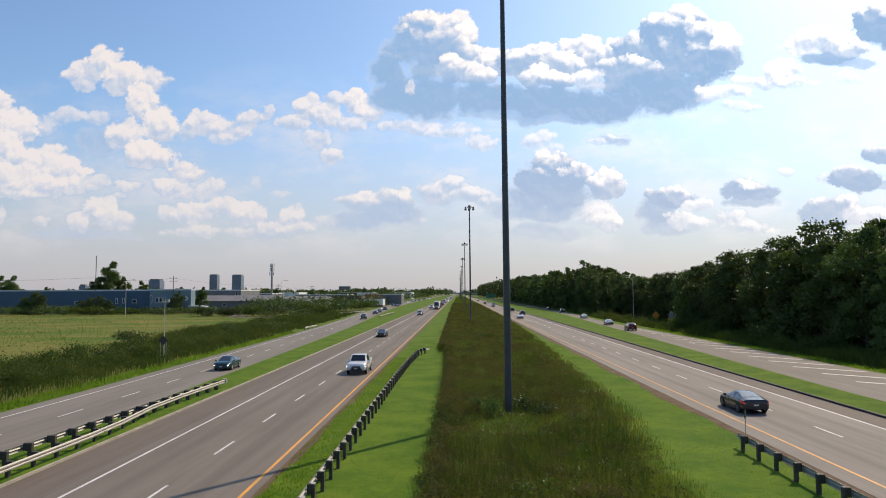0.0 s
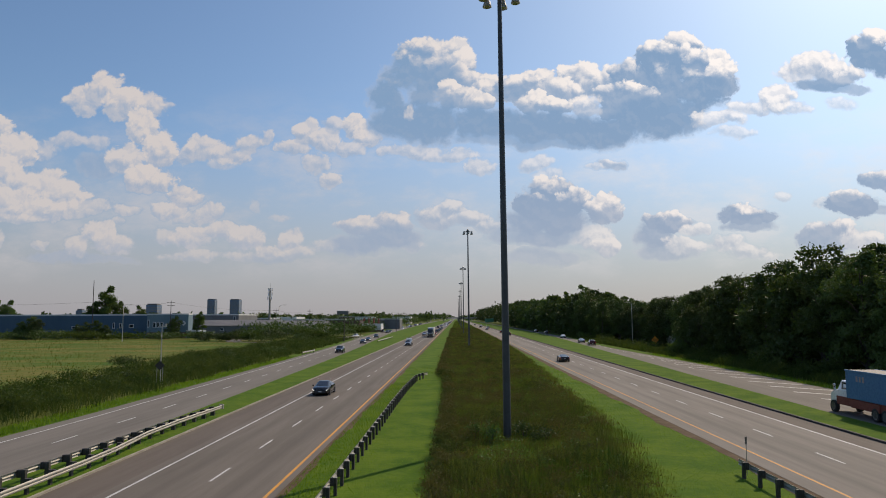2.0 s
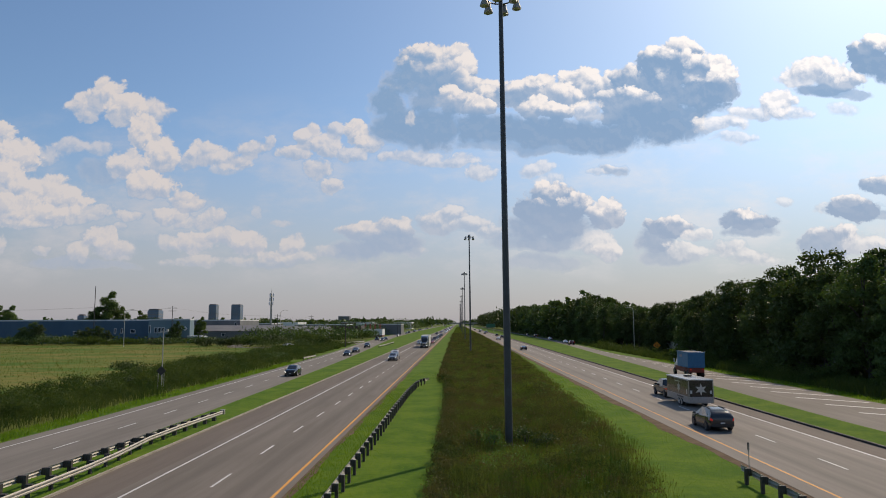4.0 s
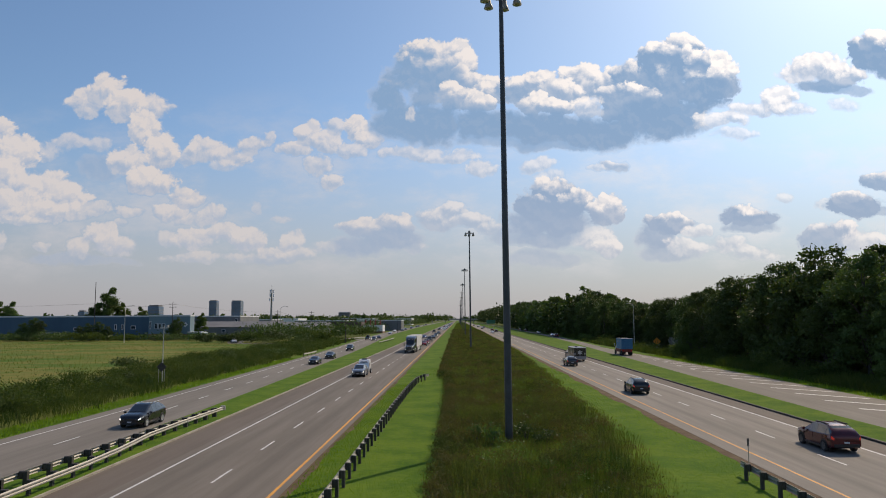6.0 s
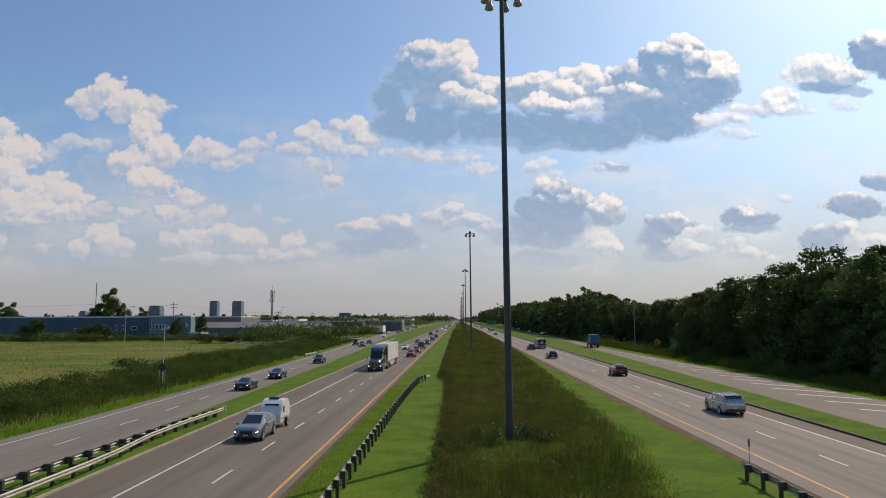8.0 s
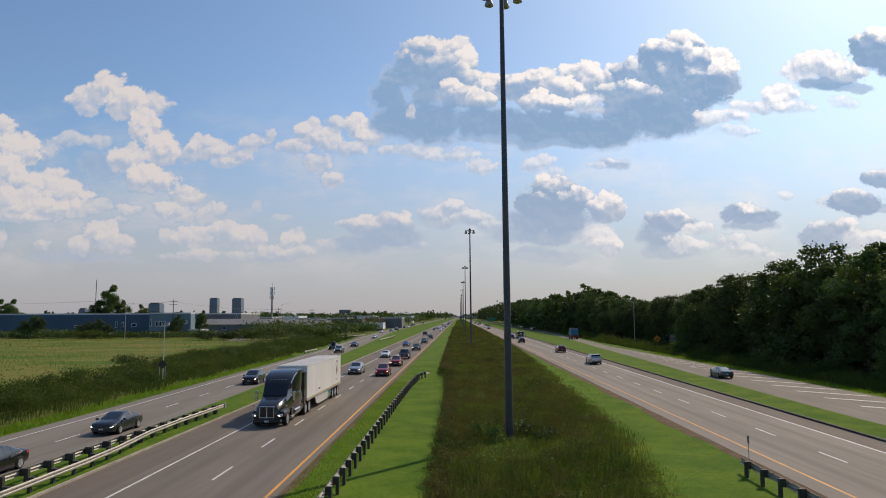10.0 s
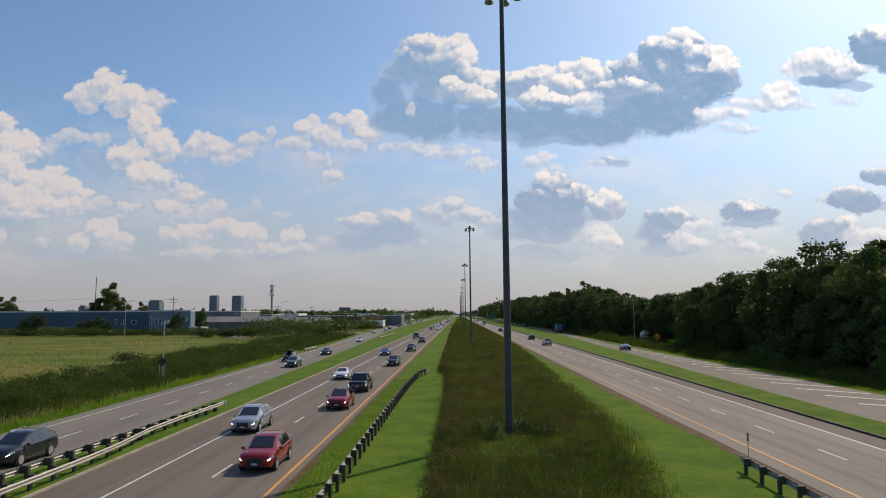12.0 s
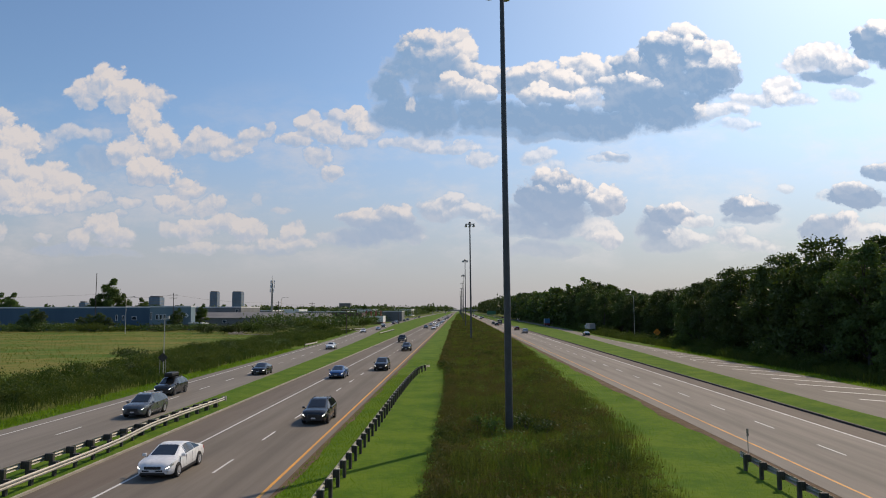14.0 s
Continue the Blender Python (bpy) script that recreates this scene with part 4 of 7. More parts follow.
for k in range(620):
    v = 40 + 230 * RNG.uniform(0, 1) ** 1.2
    r = RNG.uniform(0.6, 1.7)
    bank.append(((RNG.uniform(SIDE_L(v) - 26, SIDE_L(v) - 9.8 - r), v, 0.45 * r), (r, r, r * RNG.uniform(0.6, 0.95))))
for k in range(150):
    v = 55 + 190 * RNG.uniform(0, 1) ** 1.2
    r = RNG.uniform(0.6, 1.5)
    bank.append(((RNG.uniform(46.5, 52.5) + max(0, SIDE_R(v) - 41), v, 0.6 * r), (r, r, r * RNG.uniform(0.7, 1.1))))
BANK = bank
x, y = scatter(26000, 50, 330, lambda v: max(45.0, SIDE_R(v) + 4.3), lambda v: max(53.0, SIDE_R(v) + 8), 1.2)
k = lumps(x * 0.6, y * 0.4, 2.2)
low = np.where((y > 172) & (y < 215) & (x > 48), 0.3, 1.0)
blades("reeds", x, y, 1.35 * (0.35 + 0.9 * k) * low * RNG.uniform(0.6, 1.2, len(x)), RNG.uniform(0.03, 0.07, len(x)) * (0.6 + y / 120), M_REED, "tall weeds along the edge of the wood", "reeds")


def leaf_cloud(lobes, n, size, droop=0.0):
    """Leaf sprays set round lobes (centre, radii): two bent triangles each."""
    c = np.array([l[0] for l in lobes])
    r = np.array([l[1] for l in lobes])
    pick = RNG.choice(len(lobes), n, p=(r.prod(1) ** 0.67) / (r.prod(1) ** 0.67).sum())
    d = RNG.normal(size=(n, 3))
    d /= np.linalg.norm(d, axis=1)[:, None]
    d[:, 2] = np.where(d[:, 2] < -0.45, -d[:, 2] * 0.6, d[:, 2])
    dist = RNG.uniform(0.45, 1.2, n) ** 0.8 * (1 + 0.12 * RNG.normal(size=n))
    p = c[pick] + d * r[pick] * dist[:, None]
    u = RNG.normal(size=(n, 3))
    u /= np.linalg.norm(u, axis=1)[:, None]
    w = np.cross(u, d + RNG.normal(size=(n, 3)) * 0.6)
    w /= np.linalg.norm(w, axis=1)[:, None] + 1e-6
    s = size * RNG.uniform(0.5, 1.3, n)[:, None]
    v = np.empty((n, 4, 3), np.float32)
    v[:, 0], v[:, 1] = p - u * s, p + w * s * 0.55 + d * s * 0.15
    v[:, 2], v[:, 3] = p + u * s, p - w * s * 0.55 + d * s * 0.1
    t = np.array([[0, 1, 2], [0, 2, 3]])[None] + (np.arange(n) * 4)[:, None, None]
    return v.reshape(-1, 3), t.reshape(-1, 3)


v, t = leaf_cloud(BANK, 170000, 0.12)
v[:, 2] = np.maximum(v[:, 2], 0.0)
tagged(new("bank_weeds", raw_mesh("bank_weeds", v, t, M_REED)), "leafy green weeds among the reeds", "weeds", kind="stuff")
M_FORB = grained("brownish_forbs", (0.050, 0.074, 0.018), (0.138, 0.110, 0.048), 5.0, 0.9, 0.8, spread=0.38, through_light=0.3, shine=0.12)
for count, y0, y1, leaves, size in ((900, 24, 80, 90000, 0.055), (900, 80, 200, 60000, 0.11), (700, 200, 520, 26000, 0.30)):
    clumps = []
    while len(clumps) < count:
        v = y0 + (y1 - y0) * RNG.uniform(0, 1)
        x = RNG.uniform(TALL_L(v) + 0.3, TALL_R(v) + 0.3)
        rim = min(1.0, 0.35 + 0.22 * (TALL_R(v) + 0.3 - x))
        r = RNG.uniform(0.35, 0.9) * (0.7 + v / 250)
        if math.hypot((x - 3.4) / 2.6, (v - 45.5) / 4.5) > 1:
            clumps.append(((x, v, RNG.uniform(0.25, 0.8) * rim), (r, r, 0.42 * rim)))
    # a close rank along the edge of the mown lawn
    for k in range(count // 4):
        v = y0 + (y1 - y0) * (k + RNG.uniform(0, 1)) * 4 / count
        clumps.append(((TALL_L(v) + 0.35 + 0.3 * math.sin(v * 1.7), v, 0.62), (0.45, 0.6, 0.55)))
    v, t = leaf_cloud(clumps, leaves, size)
    v[:, 2] = np.maximum(v[:, 2], 0.0)
    tagged(new("median_forbs", raw_mesh("median_forbs", v, t, M_FORB)), "olive and brownish leafy growth in the median", "weeds", kind="stuff")
v, t = leaf_cloud(weed, 9000, 0.07)
v[:, 2] = np.maximum(v[:, 2], 0.0)
tagged(new("median_weeds", raw_mesh("median_weeds", v, t, M_LEAF_PALE)), "broad-leaved green weeds in the tall grass", "weeds", kind="stuff")


def make_tree(height, spread, leaves, leaf_size, seed, low=0.14, material=None, narrow=False, label="", group="trees of the wood"):
    rnd = random.Random(seed)
    tree = thing("tree", label or "dense dark green broadleaf tree at the edge of the wood", "tree", group)
    lean = (rnd.uniform(-0.04, 0.04) * height, rnd.uniform(-0.04, 0.04) * height)
    trunk = bmesh.new()
    pts = [(lean[0] * q * q, lean[1] * q * q, height * 0.85 * q) for q in (0, 0.06, 0.3, 0.6, 1.0)]
    tube(trunk, [(x, y, z - 0.1) for x, y, z in pts], [0.024 * height, 0.019 * height, 0.015 * height, 0.009 * height, 0.003 * height], 6)
    lobes = []
    count = 13 if not narrow else 9
    for k in range(count):
        q = low + (1 - low) * (k + 0.5) / count
        a = k * 2.4 + rnd.uniform(-0.5, 0.5)
        profile = math.sin(math.pi * min(1, 0.18 + 0.80 * q)) ** 0.7
        out = spread * profile * rnd.uniform(0.45, 0.8) * (0.5 if narrow else 1)
        cx, cy, cz = lean[0] * q + out * math.cos(a), lean[1] * q + out * math.sin(a), height * q * 0.93
        rad = spread * rnd.uniform(0.34, 0.52) * (0.6 + 0.5 * profile)
        lobes.append(((cx, cy, cz), (rad, rad, rad * rnd.uniform(0.7, 1.0))))
        q0 = max(0.08, q - 0.18)
        base = Vector((lean[0] * q0 * q0, lean[1] * q0 * q0, height * 0.85 * q0))
        tip = Vector((cx, cy, cz))
        tube(trunk, [base, base.lerp(tip, 0.5) + Vector((0, 0, 0.06 * height * rnd.uniform(-0.3, 0.6))), tip], [0.008 * height, 0.005 * height, 0.002 * height], 4)
    for k in range(7):
        a = rnd.uniform(0, 6.28)
        q = rnd.uniform(0.35, 1.0)
        out = spread * math.sin(math.pi * min(1, 0.15 + 0.8 * q)) ** 0.7 * (0.95 if not narrow else 0.5)
        lobes.append(((lean[0] + out * math.cos(a), lean[1] + out * math.sin(a), height * q * 0.97), (spread * 0.2, spread * 0.2, spread * 0.2)))
    part("trunk", trunk, M_BARK, tree)
    v, t = leaf_cloud(lobes, leaves, leaf_size)
    v[:, 2] = np.maximum(v[:, 2], 0.1)
    crown = new("crown", raw_mesh("crown", v, t, material or M_LEAF))
    crown.parent = tree
    return tree


def scaled(x, y, s, turn):
    return pose(x, y, -0.05, 0, 0, turn) @ Matrix.Diagonal((s, s, s, 1))


NEAR_TREES = [make_tree(16, 4.6, 11000, 0.23, 1), make_tree(17.5, 5.0, 12000, 0.23, 2), make_tree(14.5, 4.4, 10500, 0.22, 3, low=0.05), make_tree(18.5, 4.4, 11500, 0.23, 4), make_tree(13, 4.8, 10500, 0.22, 5, low=0.04)]
FAR_TREES = [make_tree(16, 5.0, 900, 0.85, 11, low=0.03), make_tree(18, 5.4, 950, 0.9, 12, low=0.03), make_tree(14.5, 5.2, 850, 0.85, 13, low=0.03)]


def copy_tree(proto, x, y, s, turn, label=""):
    t = copy_thing(proto, pose(x, y, -0.05, 0, 0, turn))
    t.scale = (s, s, s)
    return tagged(t, label)


def wood_height(y):
    return float(np.interp(y, [60, 93, 105, 125, 150, 170, 190, 250, 300, 330, 360, 500, 770, 1400], [15.4, 17.0, 18.9, 17.8, 17.2, 15.6, 13.8, 13.8, 17.0, 22.0, 19.0, 20, 24, 27]))


tree_rnd = random.Random(21)
for row, (x0, step) in enumerate(((56.5, 5.6), (62.5, 6.4), (70.0, 7.5))):
    y = 58 + row * 2.5
    while y < 330:
        x = x0 + tree_rnd.uniform(-1.6, 1.6) + (5 if 176 < y < 262 and row == 0 else 3 if 176 < y < 262 else 0)
        k = tree_rnd.randrange(3 if row == 2 else len(NEAR_TREES))
        h = (16, 18, 14.5)[k] if row == 2 else (16, 17.5, 14.5, 18.5, 13)[k]
        copy_tree((FAR_TREES if row == 2 else NEAR_TREES)[k], x, y, wood_height(y) / h * tree_rnd.uniform(0.82, 1.06), tree_rnd.uniform(0, 360))
        y += step * tree_rnd.uniform(0.8, 1.25)
for row, (x0, step) in enumerate(((54.0, 8.5), (63.0, 11.0))):
    y = 332 + row * 3
    while y < 640:
        k = tree_rnd.randrange(3)
        h = (16, 18, 14.5)[k]
        copy_tree(FAR_TREES[k], x0 + tree_rnd.uniform(-2, 2) - max(0, y - 500) * 0.008, y, wood_height(y) / h * tree_rnd.uniform(0.8, 1.1), tree_rnd.uniform(0, 360), "far dark tree of the wood along the road")
        y += step * tree_rnd.uniform(0.8, 1.25) * (1 + max(0, y - 500) / 900)
# the lighter leaf colour puts sunlight and haze into these crowns
SUNLIT_TREE = make_tree(15, 4.2, 15000, 0.25, 31, low=0.05, material=M_LEAF_PALE, label="broadleaf tree in full sun behind the warehouse", group="trees behind the warehouse")
for x, y, s in ((-187, 356, 1.12), (-181, 357, 1.66), (-174, 358, 1.15), (-234, 360, 1.2), (-162, 358, 1.0), (-128, 346, 0.78), (-241, 362, 1.2)):
    copy_tree(SUNLIT_TREE, x, y, s, x * 7 % 360)
for x, y, s, k in ((-177, 290, 0.74, 4), (-173.5, 288, 0.6, 2), (-181, 289, 0.58, 4), (-156, 287, 0.48, 4), (-152, 286, 0.56, 4), (-148, 287, 0.56, 2), (-144.5, 287, 0.46, 4), (-123, 300, 0.52, 2), (-122, 303, 0.6, 0), (-206, 290, 0.4, 4)):
    copy_tree(NEAR_TREES[k], x, y, s, x * 7 % 360, "dark leafy small tree before the warehouse")
SUNLIT_TREE.matrix_basis = pose(-247, 366, -0.05)
# woods and scrub too far off to tell the trees apart
lobes = []
for k in range(330):
    v = 640 + 1000 * tree_rnd.random()
    r = tree_rnd.uniform(3.5, 6.5)
    h = wood_height(v) * tree_rnd.uniform(0.7, 1.0)
    x = tree_rnd.uniform(47, 66)
    lobes += [((x, v, h * 0.72), (r, r, h * 0.3)), ((x + 1, v, h * 0.3), (r, r, h * 0.33))]
v, t = leaf_cloud(lobes, 26000, 1.5)
v[:, 2] = np.maximum(v[:, 2], 0)
tagged(new("far_wood", raw_mesh("far_wood", v, t, M_LEAF)), "far dark wood along the road", "woods", kind="stuff")
lobes = []
for k in range(330):
    v = 312 + 1150 * tree_rnd.random() ** 1.5
    r = tree_rnd.uniform(2.0, 4.5) * (1 + v / 1500)
    lobes.append(((SIDE_L(v) - tree_rnd.uniform(12, 60), v, r * 0.6), (r, r, r * tree_rnd.uniform(0.7, 1.1))))
for k in range(190):
    r = tree_rnd.uniform(1.4, 3.0)
    lobes.append(((tree_rnd.uniform(-265, -58), tree_rnd.uniform(280, 303), r * 0.45), (r * 1.3, r, r * 0.8)))
v, t = leaf_cloud(lobes, 34000, 0.6)
v[:, 2] = np.maximum(v[:, 2], 0)
tagged(new("scrub", raw_mesh("scrub", v, t, M_LEAF)), "low dark scrub before the warehouses and roadside", "scrub", kind="stuff")
for k, ob in enumerate(NEAR_TREES + FAR_TREES):
    ob.matrix_basis = pose(75 + 4 * (k % 3), 80 + k * 11, -0.05)


def bush(x, y, r, h, seed, material, label="dark rounded shrub", n=700, size=0.22):
    rnd = random.Random(seed)
    b = thing("shrub", label, "shrub", "shrubs", at=pose(x, y, -0.05))
    lobes = [((rnd.uniform(-0.7, 0.7) * r, rnd.uniform(-0.7, 0.7) * r, h * rnd.uniform(0.25, 0.62)), (r * 0.5, r * 0.5, h * 0.40)) for _ in range(9)]
    v, t = leaf_cloud(lobes, n, size)
    v[:, 2] = np.maximum(v[:, 2], 0.02)
    crown = new("foliage", raw_mesh("foliage", v, t, material))
    crown.parent = b
    stems = bmesh.new()
    for k in range(4):
        a = rnd.uniform(0, 6.28)
        tube(stems, [(0, 0, 0), (0.4 * r * math.cos(a), 0.4 * r * math.sin(a), h * 0.6)], [0.04, 0.015], 5)
    part("stem", stems, M_BARK, b)


for i, (x, y, r, h) in enumerate(((-50, 133, 3.4, 2.6), (-46, 140, 2.4, 2.6), (-56, 118, 2.6, 2.4), (-40.5, 93, 2.2, 1.7), (-44, 90, 2.2, 1.6), (-41, 158, 2.4, 2.0), (-48, 190, 3, 2.2),
                                  (-178, 288, 9, 4.0), (-163, 285, 9, 4.5), (-150, 283, 8, 4.0), (-205, 280, 9, 4.0), (-222, 280, 8, 3.6), (-136, 288, 7, 2.6), (-120, 288, 7, 2.8), (-105, 290, 7, 3.2), (-75, 254, 5, 3.6), (-84, 256, 5, 3.6), (-93, 258, 5, 3.4), (-66, 248, 4, 3.4), (-90, 300, 7, 4), (-70, 310, 7, 4.5), (-62, 290, 6, 4.2),
                                  (-55, 240, 5, 3.8), (-60, 222, 5, 3.6), (-52, 262, 5, 3.8), (-66, 255, 6, 4.4), (-58, 330, 6, 4.5), (-47, 345, 5, 4), (-50, 380, 6, 5), (-54, 420, 7, 5), (-58, 480, 8, 6), (-60, 560, 8, 6))):
    bush(x, y, r, h, i, M_LEAF if i % 3 else M_REED, label="dark rounded shrub on the grassy bank", n=1100 if y < 250 else 1900, size=0.17 if y < 250 else 0.32)
for i, (x, y, r, h) in enumerate(((49.5, 96, 2.6, 2.8), (50, 84, 2.4, 3.2), (48.5, 74, 2.2, 2.8), (50.5, 116, 2.8, 3.2), (50.5, 138, 3, 3.4), (50, 158, 3, 3.0), (52, 250, 3, 3), (50.5, 275, 3, 2.5), (51, 300, 3, 3))):
    bush(x, y, r, h, 60 + i, M_LEAF_PALE if i % 2 else M_REED, "pale leafy shrub before the wood", 1300, 0.19)
for i, (x, y, r, h) in enumerate(((2.2, 47.2, 0.8, 1.5), (4.6, 48.6, 0.7, 1.3), (1.2, 48.6, 0.8, 1.2), (5.8, 47.4, 0.9, 1.1), (7.6, 44.0, 1.2, 1.0))):
    bush(x, y, r, h, 90 + i, M_LEAF_PALE if i % 2 == 0 else M_LEAF, "leafy weed clump at the foot of the mast", 420, 0.09)

# far woods: too many trees to count
far_rnd = np.random.default_rng(5)
lobes = []
for k in range(520):
    x = far_rnd.uniform(-1500, -20)
    y = far_rnd.uniform(900, 2300) if x < -120 else far_rnd.uniform(1250, 2300)
    r = far_rnd.uniform(8, 22)
    lobes.append(((x, y, far_rnd.uniform(3, 9) + (y - 900) * 0.004), (r, r * 0.7, far_rnd.uniform(4.5, 9))))
for k in range(140):
    x, y, r = far_rnd.uniform(20, 600), far_rnd.uniform(1700, 2600), far_rnd.uniform(8, 22)
    lobes.append(((x, y, far_rnd.uniform(3, 12)), (r, r * 0.7, far_rnd.uniform(5, 10))))
v, t = leaf_cloud(lobes, 45000, 3.4)
v[:, 2] = np.maximum(v[:, 2], 0)
tagged(new("far_woods", raw_mesh("far_woods", v, t, M_LEAF)), "far dark woods along the horizon", "woods", kind="stuff")


# ---- buildings ----
def wall_paint(name, a, b, ribs=0.0):
    return grained(name, a, b, 6.0, 3.0, 0.7, spread=0.6, stretch=(1, 1, 0.3))


M_BLUE_WALL = wall_paint("blue_wall_panels", (0.045, 0.095, 0.15), (0.07, 0.13, 0.19))
M_PALE_BLUE = wall_paint("pale_blue_wall", (0.14, 0.21, 0.25), (0.19, 0.27, 0.30))
M_ROOF_EDGE = wall_paint("white_roof_edge", (0.55, 0.55, 0.56), (0.7, 0.7, 0.7))
M_BRICK = grained("brown_brick", (0.17, 0.09, 0.065), (0.26, 0.15, 0.11), 1.0, 6.0, 0.9)
M_GREY_WALL = wall_paint("grey_wall", (0.13, 0.13, 0.135), (0.2, 0.2, 0.2))
M_GREY_ROOF = grained("grey_roof", (0.11, 0.11, 0.115), (0.17, 0.165, 0.165), 8.0, 1.0, 0.8)
M_WHITE_WALL = wall_paint("white_wall", (0.66, 0.66, 0.66), (0.82, 0.81, 0.79))
M_BROWN_WALL = wall_paint("brown_wall", (0.08, 0.05, 0.042), (0.13, 0.085, 0.07))
M_RED_WALL = plain("red_cladding", (0.33, 0.07, 0.05), 0.6)
M_PANE = plain("window_pane", (0.03, 0.04, 0.05), 0.08, 0, 0.5)
# distance haze is mixed into this base colour: lighter and bluer
M_TOWER = grained("hazed_blue_glass_tower", (0.11, 0.17, 0.26), (0.16, 0.23, 0.33), 20.0, 0.4, 0.25, spread=0.5)
M_DARK_METAL = plain("dark_metal", (0.05, 0.05, 0.055), 0.5, 0.5)


def building(name, label, x0, x1, y0, depth, h, wall, trim=None, windows=(), base=None, gable=0.0, roof=None, category="building"):
    """A flat or gabled block: walls, roof, edge trim and windows set into the front."""
    b = thing(name, label, category, at=pose((x0 + x1) / 2, y0 + depth / 2, -0.1))
    w, d = (x1 - x0) / 2, depth / 2
    part("wall", boxed(-w, w, -d, d, 0, h), wall, b)
    if gable:
        bm = bmesh.new()
        v = [bm.verts.new(p) for p in ((-w - 0.4, -d - 0.5, h), (w + 0.4, -d - 0.5, h), (w + 0.4, d + 0.5, h), (-w - 0.4, d + 0.5, h), (-w - 0.4, 0, h + gable), (w + 0.4, 0, h + gable))]
        for f in ((0, 1, 5, 4), (2, 3, 4, 5), (0, 4, 3), (1, 2, 5), (3, 2, 1, 0)):
            bm.faces.new([v[k] for k in f])
        part("roof", bm, roof or M_GREY_ROOF, b)
    else:
        part("roof", boxed(-w + 0.3, w - 0.3, -d + 0.3, d - 0.3, h, h + 0.12), roof or M_GREY_ROOF, b)
        edge = bmesh.new()
        for q in ((-w - 0.06, w + 0.06, -d - 0.06, -d + 0.3), (-w - 0.06, w + 0.06, d - 0.3, d + 0.06), (-w - 0.06, -w + 0.3, -d + 0.3, d - 0.3), (w - 0.3, w + 0.06, -d + 0.3, d - 0.3)):
            block(edge, *q, h - 0.25, h + 0.35)
        part("roof_edge", edge, trim or M_ROOF_EDGE, b)
    if base:
        part("base", boxed(-w - 0.05, w + 0.05, -d - 0.05, d + 0.05, 0, base[0]), base[1], b)
    for wx, wz, ww, wh in windows:
        win = part("window", boxed(wx - ww / 2, wx + ww / 2, -d - 0.09, -d + 0.02, wz - wh / 2, wz + wh / 2, 0.02), M_WHITE_WALL, b, "white window frame")
        part("pane", boxed(wx - ww / 2 + 0.18, wx + ww / 2 - 0.18, -d - 0.11, -d - 0.085, wz - wh / 2 + 0.18, wz + wh / 2 - 0.18), M_PANE, win)
    return b


building("warehouse", "long blue metal warehouse with a white roof edge", -290, -137, 311, 45, 10.1, M_BLUE_WALL, windows=[(60.5, 5.4, 1.0, 2.6), (63.5, 5.4, 1.0, 2.2), (68.5, 5.2, 2.2, 1.6), (43, 4.6, 3, 1.2)])
building("office_wing", "pale blue office wing with a brick base and white windows", -137, -118.5, 308.5, 5, 10.3, M_PALE_BLUE, base=(2.4, M_BRICK), windows=[(-8.6, 6.2, 0.9, 3.4), (-5.9, 5.7, 1.3, 2.4), (-4.2, 5.7, 1.3, 2.4), (-2.5, 5.7, 1.3, 2.4), (1.6, 5.7, 1.3, 2.4), (3.3, 5.7, 1.3, 2.4), (5.0, 5.7, 1.3, 2.4)])
sign = thing("wall_sign", "white diamond sign on the office wall", "sign", at=pose(-120.6, 308.4, 6.3))
part("board", boxed(-0.8, 0.8, -0.08, 0.08, -0.8, 0.8, 0.02, m=pose(0, 0, 0, 0, 45, 0)), M_WHITE_WALL, sign)
part("emblem", boxed(-0.3, 0.3, -0.11, -0.085, -0.3, 0.3, 0.02), M_BLUE_WALL, sign)
building("shed", "small pale blue shed with a white door", -118.5, -112.5, 306, 8, 3.0, M_PALE_BLUE, windows=[(1.9, 1.5, 1.4, 2.6)])
building("factory", "white-edged flat-roofed grey factory", -162, -131, 420, 40, 10.6, M_GREY_WALL, trim=M_WHITE_WALL, windows=[(-10, 5, 3, 2), (-4, 5, 3, 2), (2, 5, 3, 2), (13, 5.5, 1.4, 8)])
building("factory", "long grey gabled industrial hall", -152, -103, 380, 34, 4.6, M_GREY_WALL, gable=3.0, windows=[(-18, 2.6, 2, 1.6), (0, 2.6, 2, 1.6)])
building("factory", "long grey gabled industrial hall", -104, -72, 372, 34, 4.4, M_GREY_WALL, gable=2.8, windows=[(-8, 2.4, 2, 1.6)])
building("shop", "dark brown flat-roofed shop", -78, -58, 420, 22, 6.6, M_BROWN_WALL, trim=M_BROWN_WALL, windows=[(6, 3, 2, 3)])
building("restaurant", "white and red roadside restaurant", -58, -46, 428, 14, 4.6, M_WHITE_WALL, trim=M_WHITE_WALL, base=(1.2, M_BRICK), windows=[(-3, 2.8, 2, 1.4), (2, 2.8, 2, 1.4)])
shelter = thing("sign_frame", "row of red sign uprights on the restaurant roof", "sign", at=pose(-52, 430, 4.5))
for k in range(4):
    part("upright", boxed(-5 + 3 * k, -4.2 + 3 * k, -0.3, 0.3, 0, 3.6, 0.05), M_RED_WALL, shelter)
building("factory", "far dark flat-roofed industrial hall", -62, -42, 520, 26, 7.6, M_GREY_WALL)
building("factory", "far grey hall with a pale edge", -190, -150, 560, 40, 8.5, M_GREY_WALL, trim=M_WHITE_WALL)
building("factory", "far grey hall with a pale edge", -140, -95, 600, 40, 7.5, M_GREY_WALL, trim=M_WHITE_WALL)
